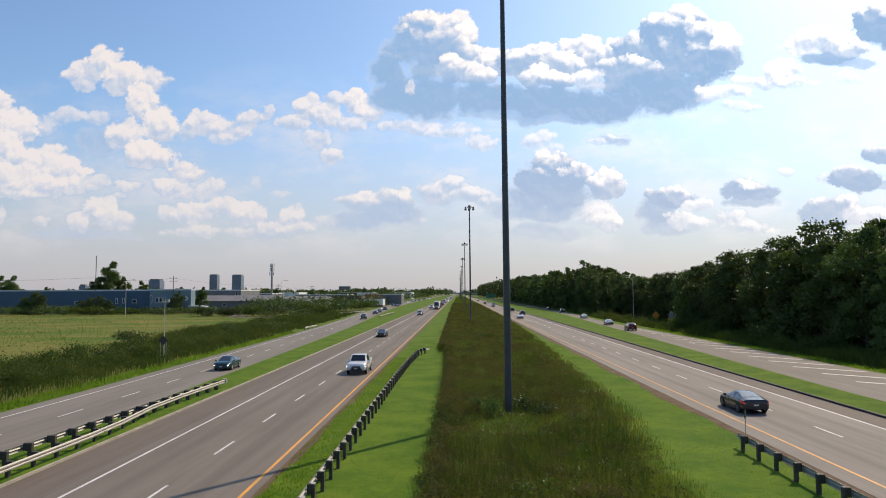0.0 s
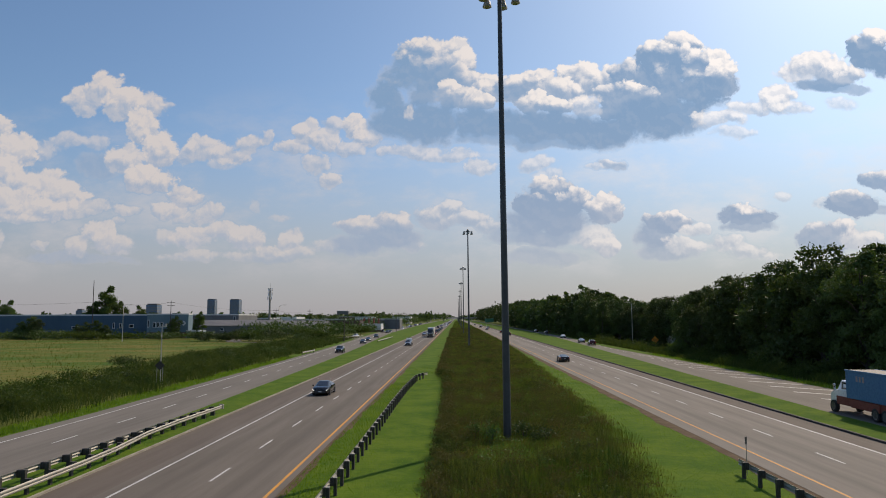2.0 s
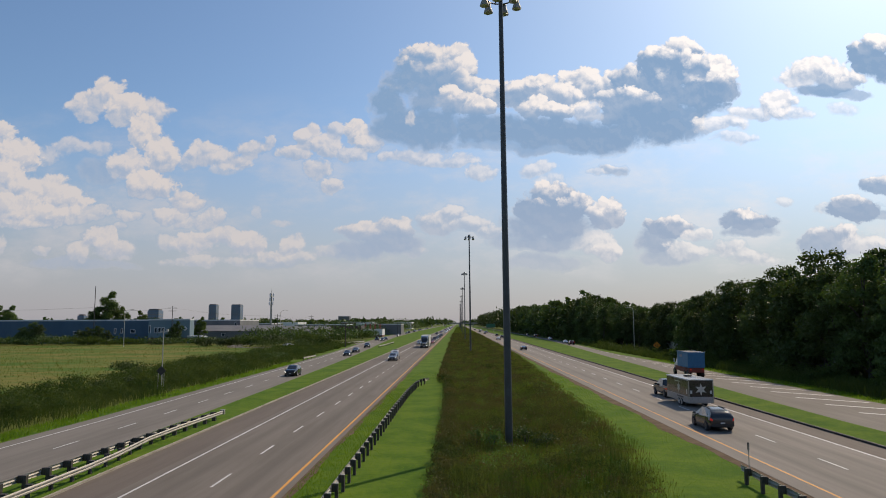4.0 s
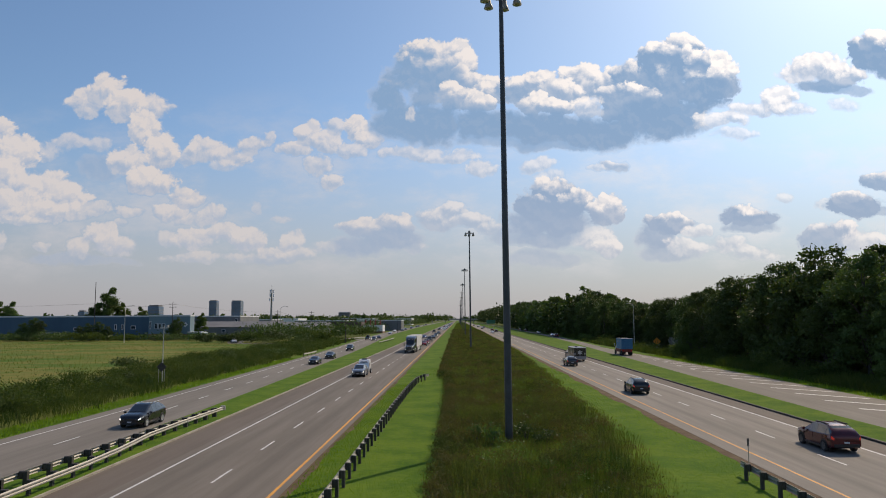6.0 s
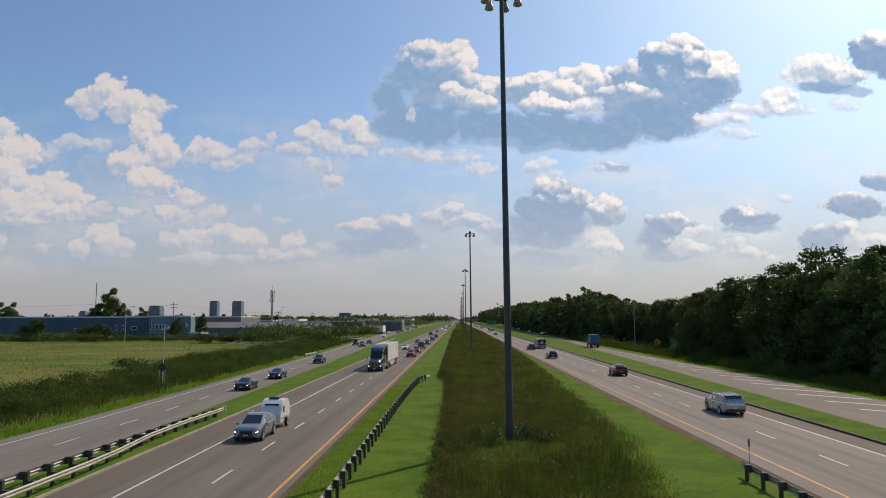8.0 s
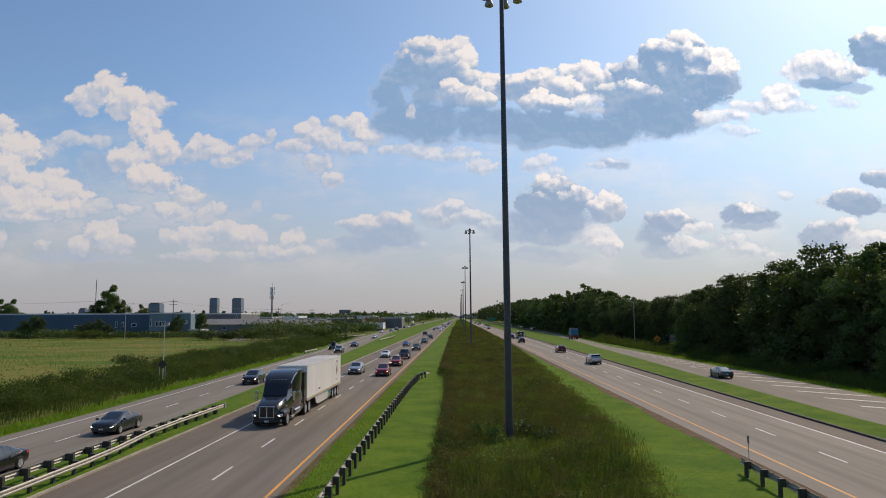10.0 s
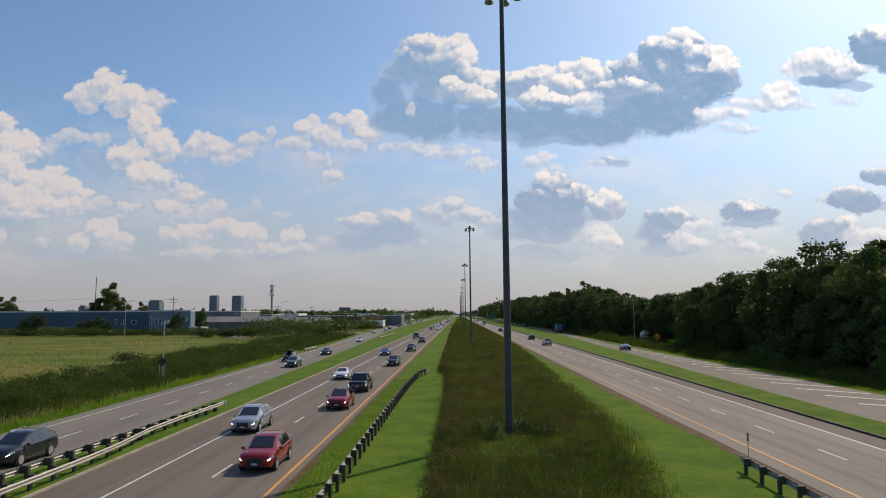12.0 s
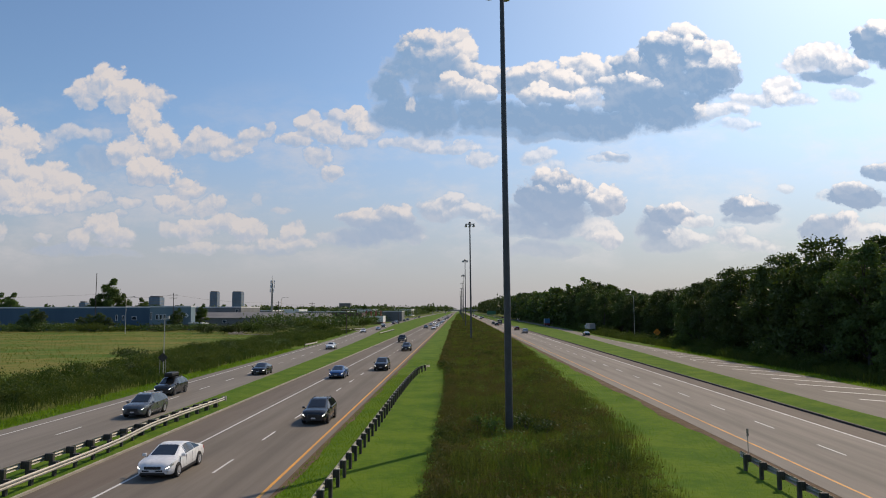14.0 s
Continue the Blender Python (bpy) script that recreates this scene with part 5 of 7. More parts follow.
building("factory", "far low brown industrial hall", -85, -60, 640, 40, 7.5, M_BROWN_WALL)
building("factory", "far grey gabled industrial hall", -230, -190, 480, 30, 6.5, M_GREY_WALL, gable=3)
building("factory", "far white industrial block among trees", -110, -90, 760, 30, 9, M_WHITE_WALL)
building("factory", "far pale flat-roofed storage hall", -180, -160, 700, 40, 9.5, M_WHITE_WALL, trim=M_WHITE_WALL)
building("factory", "far pale flat-roofed storage hall", -250, -205, 640, 40, 9.2, M_GREY_WALL, trim=M_WHITE_WALL)
building("factory", "far dark flat-roofed storage hall", -150, -112, 900, 60, 10, M_BROWN_WALL)
building("factory", "far grey industrial hall with a pale roof edge", -330, -280, 900, 60, 11, M_GREY_WALL, trim=M_WHITE_WALL)
building("factory", "far white warehouse beside the highway", -96, -70, 1050, 60, 10, M_WHITE_WALL)
building("tank_house", "far dark block with a raised centre", -256, -232, 1500, 20, 24, M_GREY_WALL)


def tower(x, y, w, h, label):
    b = thing("high_rise", label, "high-rise", "far high-rises", at=pose(x, y, -0.1))
    part("wall", boxed(-w / 2, w / 2, -w / 2, w / 2, 0, h), M_TOWER, b)
    part("roof", boxed(-w / 2 + 2, w / 2 - 2, -w / 2 + 2, w / 2 - 2, h, h + 3), M_GREY_ROOF, b)
    band = mesh_of("storey_band", boxed(-w / 2 - 0.2, w / 2 + 0.2, -w / 2 - 0.2, w / 2 + 0.2, 0, 0.8), M_GREY_WALL)
    for k in range(4, int(h / 3.2)):
        o = new("storey_band", band)
        o.parent, o.matrix_basis = b, pose(0, 0, k * 3.2)


tower(-876, 2500, 27, 76, "far slender haze-paled blue glass high-rise")
tower(-791, 2500, 33, 75, "far broad haze-paled blue glass high-rise")
tower(-652, 1500, 24, 38, "far grey high-rise with a flat top")
tower(-800, 1480, 14, 27, "far short grey tower")

cell = thing("cell_tower", "tall grey lattice-topped cell tower with antennas", "cell tower", at=pose(-112.3, 420, -0.1))
part("shaft", tubed([(0, 0, 0), (0, 0, 14), (0, 0, 26.5)], [0.75, 0.6, 0.45], 10), M_STEEL, cell)
for z in (20.5, 23.0, 25.6):
    for k in range(3):
        a = k * 2.1 + z
        part("antenna", boxed(-0.28, 0.28, -0.2, 0.2, z - 1.0, z + 1.0, 0.05, m=pose(1.25 * math.cos(a), 1.25 * math.sin(a), 0)), M_WHITE_WALL, cell)
part("whip", tubed([(0, 0, 26.5), (0, 0, 29.5)], [0.08, 0.05], 6), M_STEEL, cell)


def utility_pole(x, y, h, bars=2):
    p = thing("utility_pole", "dark wooden utility pole with crossarms", "utility pole", "utility poles", at=pose(x, y, -0.1))
    part("pole", tubed([(0, 0, 0), (0, 0, h)], [0.2, 0.13], 8), M_BARK, p)
    for k in range(bars):
        part("crossarm", boxed(-1.7, 1.7, -0.07, 0.07, h - 1.0 - 1.3 * k, h - 0.82 - 1.3 * k), M_BARK, p)


utility_pole(-157, 300, 25, 0)
utility_pole(-123, 300, 16.2)
utility_pole(-96, 372, 13.5)
utility_pole(-88, 420, 13.5)
for x, y, h in ((-40, 250, 8), (-36, 420, 9), (-44, 620, 11), (-46, 700, 11), (-48, 800, 11)):
    utility_pole(x, y, h, 0)
# cables along the industrial street
cables = thing("overhead_cables", "thin dark overhead cables between poles", "cable")
for (x0, y0, z0), (x1, y1, z1) in (((-157, 300, 15.5), (-123, 300, 15.2)), ((-123, 300, 15.2), (-96, 372, 12.5)), ((-96, 372, 12.5), (-88, 420, 12.5)), ((-260, 300, 15.5), (-157, 300, 15.5))):
    part("cable", tubed([(x0 + (x1 - x0) * q, y0 + (y1 - y0) * q, z0 + (z1 - z0) * q - 1.2 * 4 * q * (1 - q)) for q in (0, 0.25, 0.5, 0.75, 1)], [0.03] * 5, 4), M_TRIM, cables)


# ---- vehicles: forward is +y, the origin lies on the road under the middle ----
def paint(name, colour, metal=0.0, rough=0.16):
    return plain(name, colour, rough, metal, 0.35)


P_WHITE = paint("white_car_paint", (0.78, 0.78, 0.78))
P_BLACK = paint("black_car_paint", (0.010, 0.010, 0.012))
P_CHARCOAL = paint("charcoal_car_paint", (0.045, 0.048, 0.052), 0.4)
P_GREY = paint("grey_car_paint", (0.16, 0.17, 0.18), 0.5)
P_PEWTER = paint("pewter_car_paint", (0.30, 0.31, 0.33), 0.5)
P_SILVER = paint("silver_car_paint", (0.48, 0.49, 0.51), 0.6)
P_RED = paint("red_car_paint", (0.32, 0.012, 0.022), 0.2)
P_MAROON = paint("dark_red_car_paint", (0.09, 0.012, 0.018), 0.3)
P_BLUE = paint("blue_car_paint", (0.03, 0.10, 0.26), 0.4)
P_TEAL = paint("teal_car_paint", (0.02, 0.075, 0.085), 0.4)

# stations from tail to nose: y, half width, underside, waist, top, width of the top as a share
SHAPES = {
    "sedan": ([(-2.33, 0.74, 0.40, 0.74, 0.78, 0.80), (-2.26, 0.85, 0.30, 0.88, 0.96, 0.84), (-1.95, 0.89, 0.26, 0.95, 1.04, 0.84), (-1.62, 0.90, 0.22, 0.97, 1.08, 0.80),
               (-0.72, 0.91, 0.20, 0.97, 1.37, 0.65), (-0.15, 0.91, 0.20, 0.95, 1.43, 0.65), (0.28, 0.91, 0.20, 0.93, 1.39, 0.65), (1.26, 0.90, 0.20, 0.91, 0.99, 0.80),
               (1.70, 0.89, 0.22, 0.86, 0.93, 0.80), (2.06, 0.85, 0.24, 0.80, 0.86, 0.78), (2.26, 0.75, 0.28, 0.71, 0.76, 0.78), (2.35, 0.58, 0.34, 0.62, 0.65, 0.80)], 4, 7, 3, 0.33, (-1.38, 1.40)),
    "coupe": ([(-2.22, 0.76, 0.42, 0.78, 0.82, 0.82), (-2.12, 0.88, 0.30, 0.90, 0.97, 0.84), (-1.75, 0.92, 0.26, 0.95, 1.02, 0.82), (-1.55, 0.93, 0.22, 0.95, 1.06, 0.78),
               (-0.55, 0.92, 0.18, 0.93, 1.29, 0.64), (-0.15, 0.91, 0.18, 0.92, 1.33, 0.64), (0.2, 0.91, 0.18, 0.91, 1.29, 0.64), (1.0, 0.91, 0.18, 0.90, 0.97, 0.80),
               (1.6, 0.91, 0.20, 0.84, 0.90, 0.80), (2.05, 0.86, 0.22, 0.72, 0.78, 0.78), (2.22, 0.74, 0.26, 0.60, 0.64, 0.78), (2.28, 0.6, 0.32, 0.54, 0.56, 0.8)], 4, 7, 3, 0.35, (-1.38, 1.40)),
    "suv": ([(-2.33, 0.76, 0.46, 0.96, 1.02, 0.84), (-2.27, 0.88, 0.36, 1.06, 1.16, 0.86), (-2.18, 0.91, 0.32, 1.10, 1.26, 0.84), (-2.10, 0.92, 0.30, 1.10, 1.36, 0.80),
             (-1.52, 0.93, 0.26, 1.09, 1.60, 0.70), (-0.5, 0.93, 0.24, 1.05, 1.67, 0.70), (0.22, 0.93, 0.24, 1.03, 1.62, 0.70), (1.20, 0.92, 0.24, 1.01, 1.10, 0.82),
             (1.70, 0.91, 0.26, 0.98, 1.06, 0.82), (2.06, 0.87, 0.28, 0.92, 0.99, 0.80), (2.26, 0.77, 0.32, 0.82, 0.88, 0.80), (2.34, 0.62, 0.38, 0.72, 0.76, 0.80)], 4, 7, 3, 0.36, (-1.40, 1.42)),
    "van": ([(-2.58, 0.80, 0.46, 1.00, 1.06, 0.86), (-2.52, 0.92, 0.34, 1.06, 1.20, 0.86), (-2.44, 0.95, 0.30, 1.08, 1.34, 0.84), (-2.36, 0.96, 0.28, 1.08, 1.46, 0.82),
             (-2.08, 0.98, 0.24, 1.06, 1.69, 0.78), (-0.7, 0.98, 0.20, 1.04, 1.74, 0.78), (0.55, 0.98, 0.20, 1.02, 1.69, 0.76), (1.62, 0.97, 0.20, 1.00, 1.09, 0.82),
             (2.05, 0.95, 0.22, 0.95, 1.02, 0.80), (2.38, 0.90, 0.26, 0.84, 0.90, 0.80), (2.52, 0.82, 0.30, 0.70, 0.76, 0.80), (2.58, 0.7, 0.36, 0.6, 0.64, 0.8)], 4, 7, 3, 0.36, (-1.5, 1.55)),
    "pickup": ([(-2.94, 0.90, 0.55, 1.00, 1.06, 0.90), (-2.90, 0.97, 0.50, 1.08, 1.14, 0.92), (-1.6, 0.98, 0.46, 1.10, 1.15, 0.92), (-0.98, 0.98, 0.42, 1.12, 1.17, 0.92),
                (-0.80, 0.98, 0.40, 1.14, 1.86, 0.76), (0.0, 0.98, 0.40, 1.14, 1.93, 0.77), (0.72, 0.98, 0.40, 1.14, 1.88, 0.77), (1.45, 0.98, 0.40, 1.15, 1.25, 0.86),
                (2.05, 0.98, 0.42, 1.12, 1.22, 0.86), (2.66, 0.97, 0.44, 1.06, 1.16, 0.86), (2.86, 0.94, 0.48, 0.95, 1.02, 0.88), (2.94, 0.86, 0.52, 0.80, 0.84, 0.9)], 4, 7, 3, 0.40, (-1.75, 1.85)),
}


def make_wheel(r, w, bright=True):
    """A tyre with a five-spoked rim, its face to +x, as two meshes."""
    tyre = bmesh.new()
    prof = [(-w / 2, r * 0.66), (-w / 2, r * 0.93), (-w / 2 + 0.025, r), (w / 2 - 0.025, r), (w / 2, r * 0.93), (w / 2, r * 0.66), (w / 2 - 0.03, r * 0.62)]
    n = 24
    rings = [[tyre.verts.new((x, q * math.cos(2 * math.pi * k / n), q * math.sin(2 * math.pi * k / n))) for k in range(n)] for x, q in prof]
    for a, b in zip(rings, rings[1:]):
        for k in range(n):
            tyre.faces.new((a[k], a[(k + 1) % n], b[(k + 1) % n], b[k]))
    bmesh.ops.recalc_face_normals(tyre, faces=tyre.faces)
    rim = bmesh.new()
    made = bmesh.ops.create_circle(rim, cap_ends=True, segments=n, radius=r * 0.62, matrix=pose(w / 2 - 0.014, 0, 0, 0, 90, 0))
    outer, inner = r * 0.66, r * 0.56
    a = [rim.verts.new((w / 2 + 0.004, outer * math.cos(2 * math.pi * k / n), outer * math.sin(2 * math.pi * k / n))) for k in range(n)]
    b = [rim.verts.new((w / 2 - 0.012, inner * math.cos(2 * math.pi * k / n), inner * math.sin(2 * math.pi * k / n))) for k in range(n)]
    for k in range(n):
        rim.faces.new((a[k], a[(k + 1) % n], b[(k + 1) % n], b[k]))
    for k in range(5):
        block(rim, w / 2 - 0.012, w / 2 + 0.006, -r * 0.075, r * 0.075, r * 0.08, r * 0.6, 0, pose(0, 0, 0, 72 * k, 0, 0))
    tube(rim, [(w / 2 - 0.012, 0, 0), (w / 2 + 0.012, 0, 0)], [r * 0.15, r * 0.12], 10)
    return mesh_of("wheel", tyre, M_RUBBER, 35), mesh_of("rim", rim, M_RIM if bright else M_RIM_DARK, 35)


WHEELS = {}


def add_wheels(car, r, w, track, ys, bright=True):
    if (r, w, bright) not in WHEELS:
        WHEELS[r, w, bright] = make_wheel(r, w, bright)
    tyre, rim = WHEELS[r, w, bright]
    for y in ys:
        for s in (1, -1):
            o = new("wheel", tyre)
            o.parent, o.matrix_basis = car, pose(s * track, y, r, 0, 0, 0 if s > 0 else 180)
            q = new("rim", rim)
            q.parent = o


def body_grid(stations):
    """Points round each station: from the underside up the right flank, over the top and down the left."""
    grid = []
    for y, w, z0, zb, zt, k in stations:
        half = [(0.55 * w, z0), (0.93 * w, z0 + 0.02), (1.0 * w, z0 + 0.16), (1.005 * w, z0 + 0.45 * (zb - z0)), (0.985 * w, zb - 0.04), (0.955 * w, zb), (k * w + 0.02, zt - 0.055), (k * w - 0.07, zt - 0.008), (0.35 * w, zt + 0.006)]
        grid.append([Vector((x, y, z)) for x, z in half] + [Vector((-x, y, z)) for x, z in half[::-1]])
    return grid


def skin(grid, rows=None):
    bm = bmesh.new()
    vs = [[bm.verts.new(p) for p in ring] for ring in grid]
    n = len(grid[0])
    for a, b in zip(vs, vs[1:]):
        for k in range(n):
            bm.faces.new((a[k], a[(k + 1) % n], b[(k + 1) % n], b[k]))
    bm.faces.new(vs[0])
    bm.faces.new(vs[-1][::-1])
    bmesh.ops.recalc_face_normals(bm, faces=bm.faces)
    return bm


def pane_on(corners, shrink, lift):
    """A thin raised pane on four corners, drawn in from its edges."""
    c = sum(corners, Vector()) / 4
    n = (corners[1] - corners[0]).cross(corners[3] - corners[0]).normalized()
    if n.dot(Vector((c.x, c.y * 0.35, c.z - 0.9))) < 0:
        n = -n
    bm = bmesh.new()
    outer = [bm.verts.new(c + (p - c) * (1 - shrink) + n * lift) for p in corners]
    low = [bm.verts.new(c + (p - c) * (1 - shrink * 0.6) - n * 0.01) for p in corners]
    bm.faces.new(outer)
    for k in range(4):
        bm.faces.new((low[k], low[(k + 1) % 4], outer[(k + 1) % 4], outer[k]))
    bmesh.ops.recalc_face_normals(bm, faces=bm.faces)
    return bm


def screen_on(low, high, shrink=0.07, lift=0.012):
    """A thin pane that follows the bulge of the body between two stations, drawn in from its edges."""
    cols = [(a.lerp(b, shrink), a.lerp(b, 1 - shrink)) for a, b in zip(low[6:12], high[6:12])]
    c = sum((p for pair in cols for p in pair), Vector()) / (2 * len(cols))
    n = (cols[-1][0] - cols[0][0]).cross(cols[0][1] - cols[0][0]).normalized()
    n = n if n.z > 0 else -n
    bm = bmesh.new()
    rows = []
    for a, b in cols:
        inset = 1 - 0.06
        rows.append([bm.verts.new(Vector((p.x * inset, p.y, p.z)) + n * lift) for p in (a, b)])
    for p, q in zip(rows, rows[1:]):
        bm.faces.new((p[0], q[0], q[1], p[1]))
    bmesh.ops.recalc_face_normals(bm, faces=bm.faces)
    bmesh.ops.solidify(bm, geom=bm.faces[:], thickness=0.008)
    return bm


def lamp_strip(grid, s, way, spans, low, high, lift):
    """A lamp lens that follows the corner of the body just under its waist."""
    out = Vector((s * 0.55, way * 0.8, 0.2)).normalized() * lift
    i3, i4, i5 = (3, 4, 5) if s > 0 else (14, 13, 12)
    bm = bmesh.new()
    rows = []
    for i, j, q in spans:
        a, b, c = (grid[i][k].lerp(grid[j][k], q) for k in (i3, i4, i5))
        top = b.lerp(c, high) if high >= 0 else b.lerp(a, -high)
        rows.append([bm.verts.new(p + out) for p in (a.lerp(b, low), top)])
    for p, q in zip(rows, rows[1:]):
        bm.faces.new((p[0], q[0], q[1], p[1]))
    bmesh.ops.recalc_face_normals(bm, faces=bm.faces)
    bmesh.ops.solidify(bm, geom=bm.faces[:], thickness=0.012)
    return bm


def make_car(shape, colour, name, label, lit=True, rim_bright=True, stretch=1.0, roof=None, group="cars on the highway", category="car", grille=M_TRIM):
    stations, r0, r1, tail, radius, axles = SHAPES[shape]
    stations = [(y * stretch, *s) for y, *s in stations]
    axles = [a * stretch for a in axles]
    car = thing(name, label, category, group)
    grid = body_grid(stations)
    bm = skin(grid)
    part("body", bm, colour, car, smooth=32)
    wide = stations[5][1]
    nose, back = stations[-1][0], stations[0][0]
    # glass: windscreen, rear window and side windows lie on the cabin's own faces
    def quad(i, j, a, b):
        return [grid[i][a], grid[j][a], grid[j][b], grid[i][b]]
    part("windscreen", screen_on(grid[r1], grid[r1 - 1]), M_GLASS, car, "dark tinted windscreen")
    part("rear_window", screen_on(grid[r0 - (2 if shape in ("suv", "van") else 1)], grid[r0], 0.10, 0.03 if shape in ("suv", "van") else 0.012), M_GLASS, car, "dark tinted rear window")
    for a, b in ((5, 6), (12, 11)):
        for i in range(r0, r1 - 1):
            part("side_window", pane_on(quad(i, i + 1, a, b), 0.04, 0.008), M_GLASS, car)
        if shape != "pickup":
            part("side_window", pane_on(quad(r0 - 1, r0, a, b), 0.1, 0.008), M_GLASS, car)
        part("side_window", pane_on(quad(r1 - 1, r1, a, b), 0.1, 0.008), M_GLASS, car)
    if roof:
        bm = bmesh.new()
        rr = [grid[i] for i in range(r0, r1)]
        vs = [[bm.verts.new(ring[k] + Vector((0, 0, 0.012))) for k in range(6, 12)] for ring in rr]
        for p, q in zip(vs, vs[1:]):
            for k in range(5):
                bm.faces.new((p[k], p[k + 1], q[k + 1], q[k]))
        bmesh.ops.solidify(bm, geom=bm.faces[:], thickness=0.01)
        part("roof", bm, roof, car, smooth=40)
    # sills, bumpers, grille, lamps, mirrors
    zf, zn = stations[-2][3], stations[-2][2]
    part("front_bumper", boxed(-wide * 0.66, wide * 0.66, nose - 0.16, nose + 0.015, zn - 0.02, zn + 0.14, 0.05), M_TRIM, car, "black lower bumper")
    part("grille", boxed(-wide * 0.46, wide * 0.46, nose - 0.14, nose + 0.02, zf - {"suv": 0.30, "pickup": 0.36, "van": 0.24}.get(shape, 0.17), zf - 0.03, 0.03), grille, car, "dark grille")
    part("lower_grille", boxed(-wide * 0.56, wide * 0.56, nose - 0.15, nose + 0.018, zn + 0.15, zn + 0.23, 0.02), M_TRIM, car)
    part("front_plate", boxed(-0.16, 0.16, nose + 0.016, nose + 0.03, zn + 0.13, zn + 0.23), M_PLATE, car)
    part("rear_bumper", boxed(-wide * 0.84, wide * 0.84, back - 0.02, back + 0.12, stations[0][2] - 0.08, stations[0][2] + 0.12, 0.03), M_TRIM, car, "black lower bumper")
    part("number_plate", boxed(-0.16, 0.16, back - 0.03, back, stations[0][2] + 0.16, stations[0][2] + 0.26), M_PLATE, car)
    for s in (1, -1):
        y2 = stations[-3][0]
        part("headlight", lamp_strip(grid, s, 1, ((-4, -3, 0.45), (-3, -3, 0), (-2, -2, 0), (-2, -1, 0.8)), 0.62, 0.5, 0.012), M_LAMP_OFF, car, "clear headlight")
        if lit:
            part("running_light", lamp_strip(grid, s, 1, ((-3, -2, 0.6), (-2, -2, 0), (-2, -1, 0.7)), 0.66, -0.16, 0.02), M_LAMP_ON, car, "lit running light")
        part("taillight", lamp_strip(grid, s, -1, ((2, 1, 0.3), (1, 1, 0), (0, 0, 0)), 0.55, 0.4, 0.014), M_TAIL, car, "red taillight")
        mx, my, mz = s * (wide + 0.09), stations[r1][0] - 0.28, stations[r1][3] + 0.06
        k = 1.5 if shape == "pickup" else 1.0
        part("mirror", boxed(mx - 0.10 * k, mx + 0.10 * k, my - 0.07, my + 0.07, mz - 0.06, mz + 0.09 * k, 0.03), colour, car)
        for y in axles:
            arch = bmesh.new()
            bmesh.ops.create_circle(arch, cap_ends=True, segments=22, radius=radius * 1.13, matrix=pose(s * (wide - 0.032), y, radius + 0.01, 0, 90, 0))
            bmesh.ops.bisect_plane(arch, geom=arch.verts[:] + arch.edges[:] + arch.faces[:], plane_co=(0, 0, 0.16), plane_no=(0, 0, -1), clear_outer=True)
            bmesh.ops.solidify(arch, geom=arch.faces[:], thickness=0.05)
            part("wheel_arch", arch, M_TRIM, car)
        # door seams, handles and a dark sill
        for y in (stations[r0][0] + 0.25, (stations[r0][0] + stations[r1][0]) / 2 + 0.12, stations[r1][0] - 0.10):
            part("door_seam", boxed(min(s * (wide - 0.02), s * (wide + 0.006)), max(s * (wide - 0.02), s * (wide + 0.006)), y - 0.005, y + 0.005, stations[5][2] + 0.2, stations[5][3] - 0.06), M_TRIM, car)
        part("sill", boxed(min(s * (wide - 0.06), s * (wide + 0.01)), max(s * (wide - 0.06), s * (wide + 0.01)), axles[0] + 0.42, axles[1] - 0.42, stations[5][2] - 0.02, stations[5][2] + 0.11, 0.015), M_TRIM, car)
    add_wheels(car, radius, 0.22, wide - 0.065, axles, rim_bright)
    if shape in ("suv", "van"):
        for s in (1, -1):
            part("roof_rail", boxed(s * wide * 0.62 - 0.02, s * wide * 0.62 + 0.02, stations[r0][0] + 0.1, stations[r1 - 1][0] - 0.1, stations[5][4] - 0.035, stations[5][4] + 0.035, 0.01), M_CHROME if rim_bright else M_TRIM, car)
    if shape == "pickup":
        bed0, bed1 = stations[0][0] + 0.12, stations[3][0] - 0.05
        part("load_bed", boxed(-wide * 0.80, wide * 0.80, bed0, bed1, stations[2][4] - 0.02, stations[2][4] + 0.012, 0.004), M_TRIM, car, "black open load bed")
        for s in (1, -1):
            part("bed_rail", boxed(min(s * wide * 0.80, s * wide * 0.96), max(s * wide * 0.80, s * wide * 0.96), bed0, bed1, stations[2][4] - 0.05, stations[2][4] + 0.14, 0.02), colour, car)
        part("tailgate", boxed(-wide * 0.95, wide * 0.95, bed0 - 0.14, bed0 - 0.02, stations[0][2] + 0.1, stations[2][4] + 0.14, 0.03), colour, car)
        part("grille_bar", boxed(-wide * 0.6, wide * 0.6, nose - 0.10, nose + 0.03, zf - 0.14, zf - 0.08, 0.01), M_CHROME, car, "chrome grille bar")
    return car


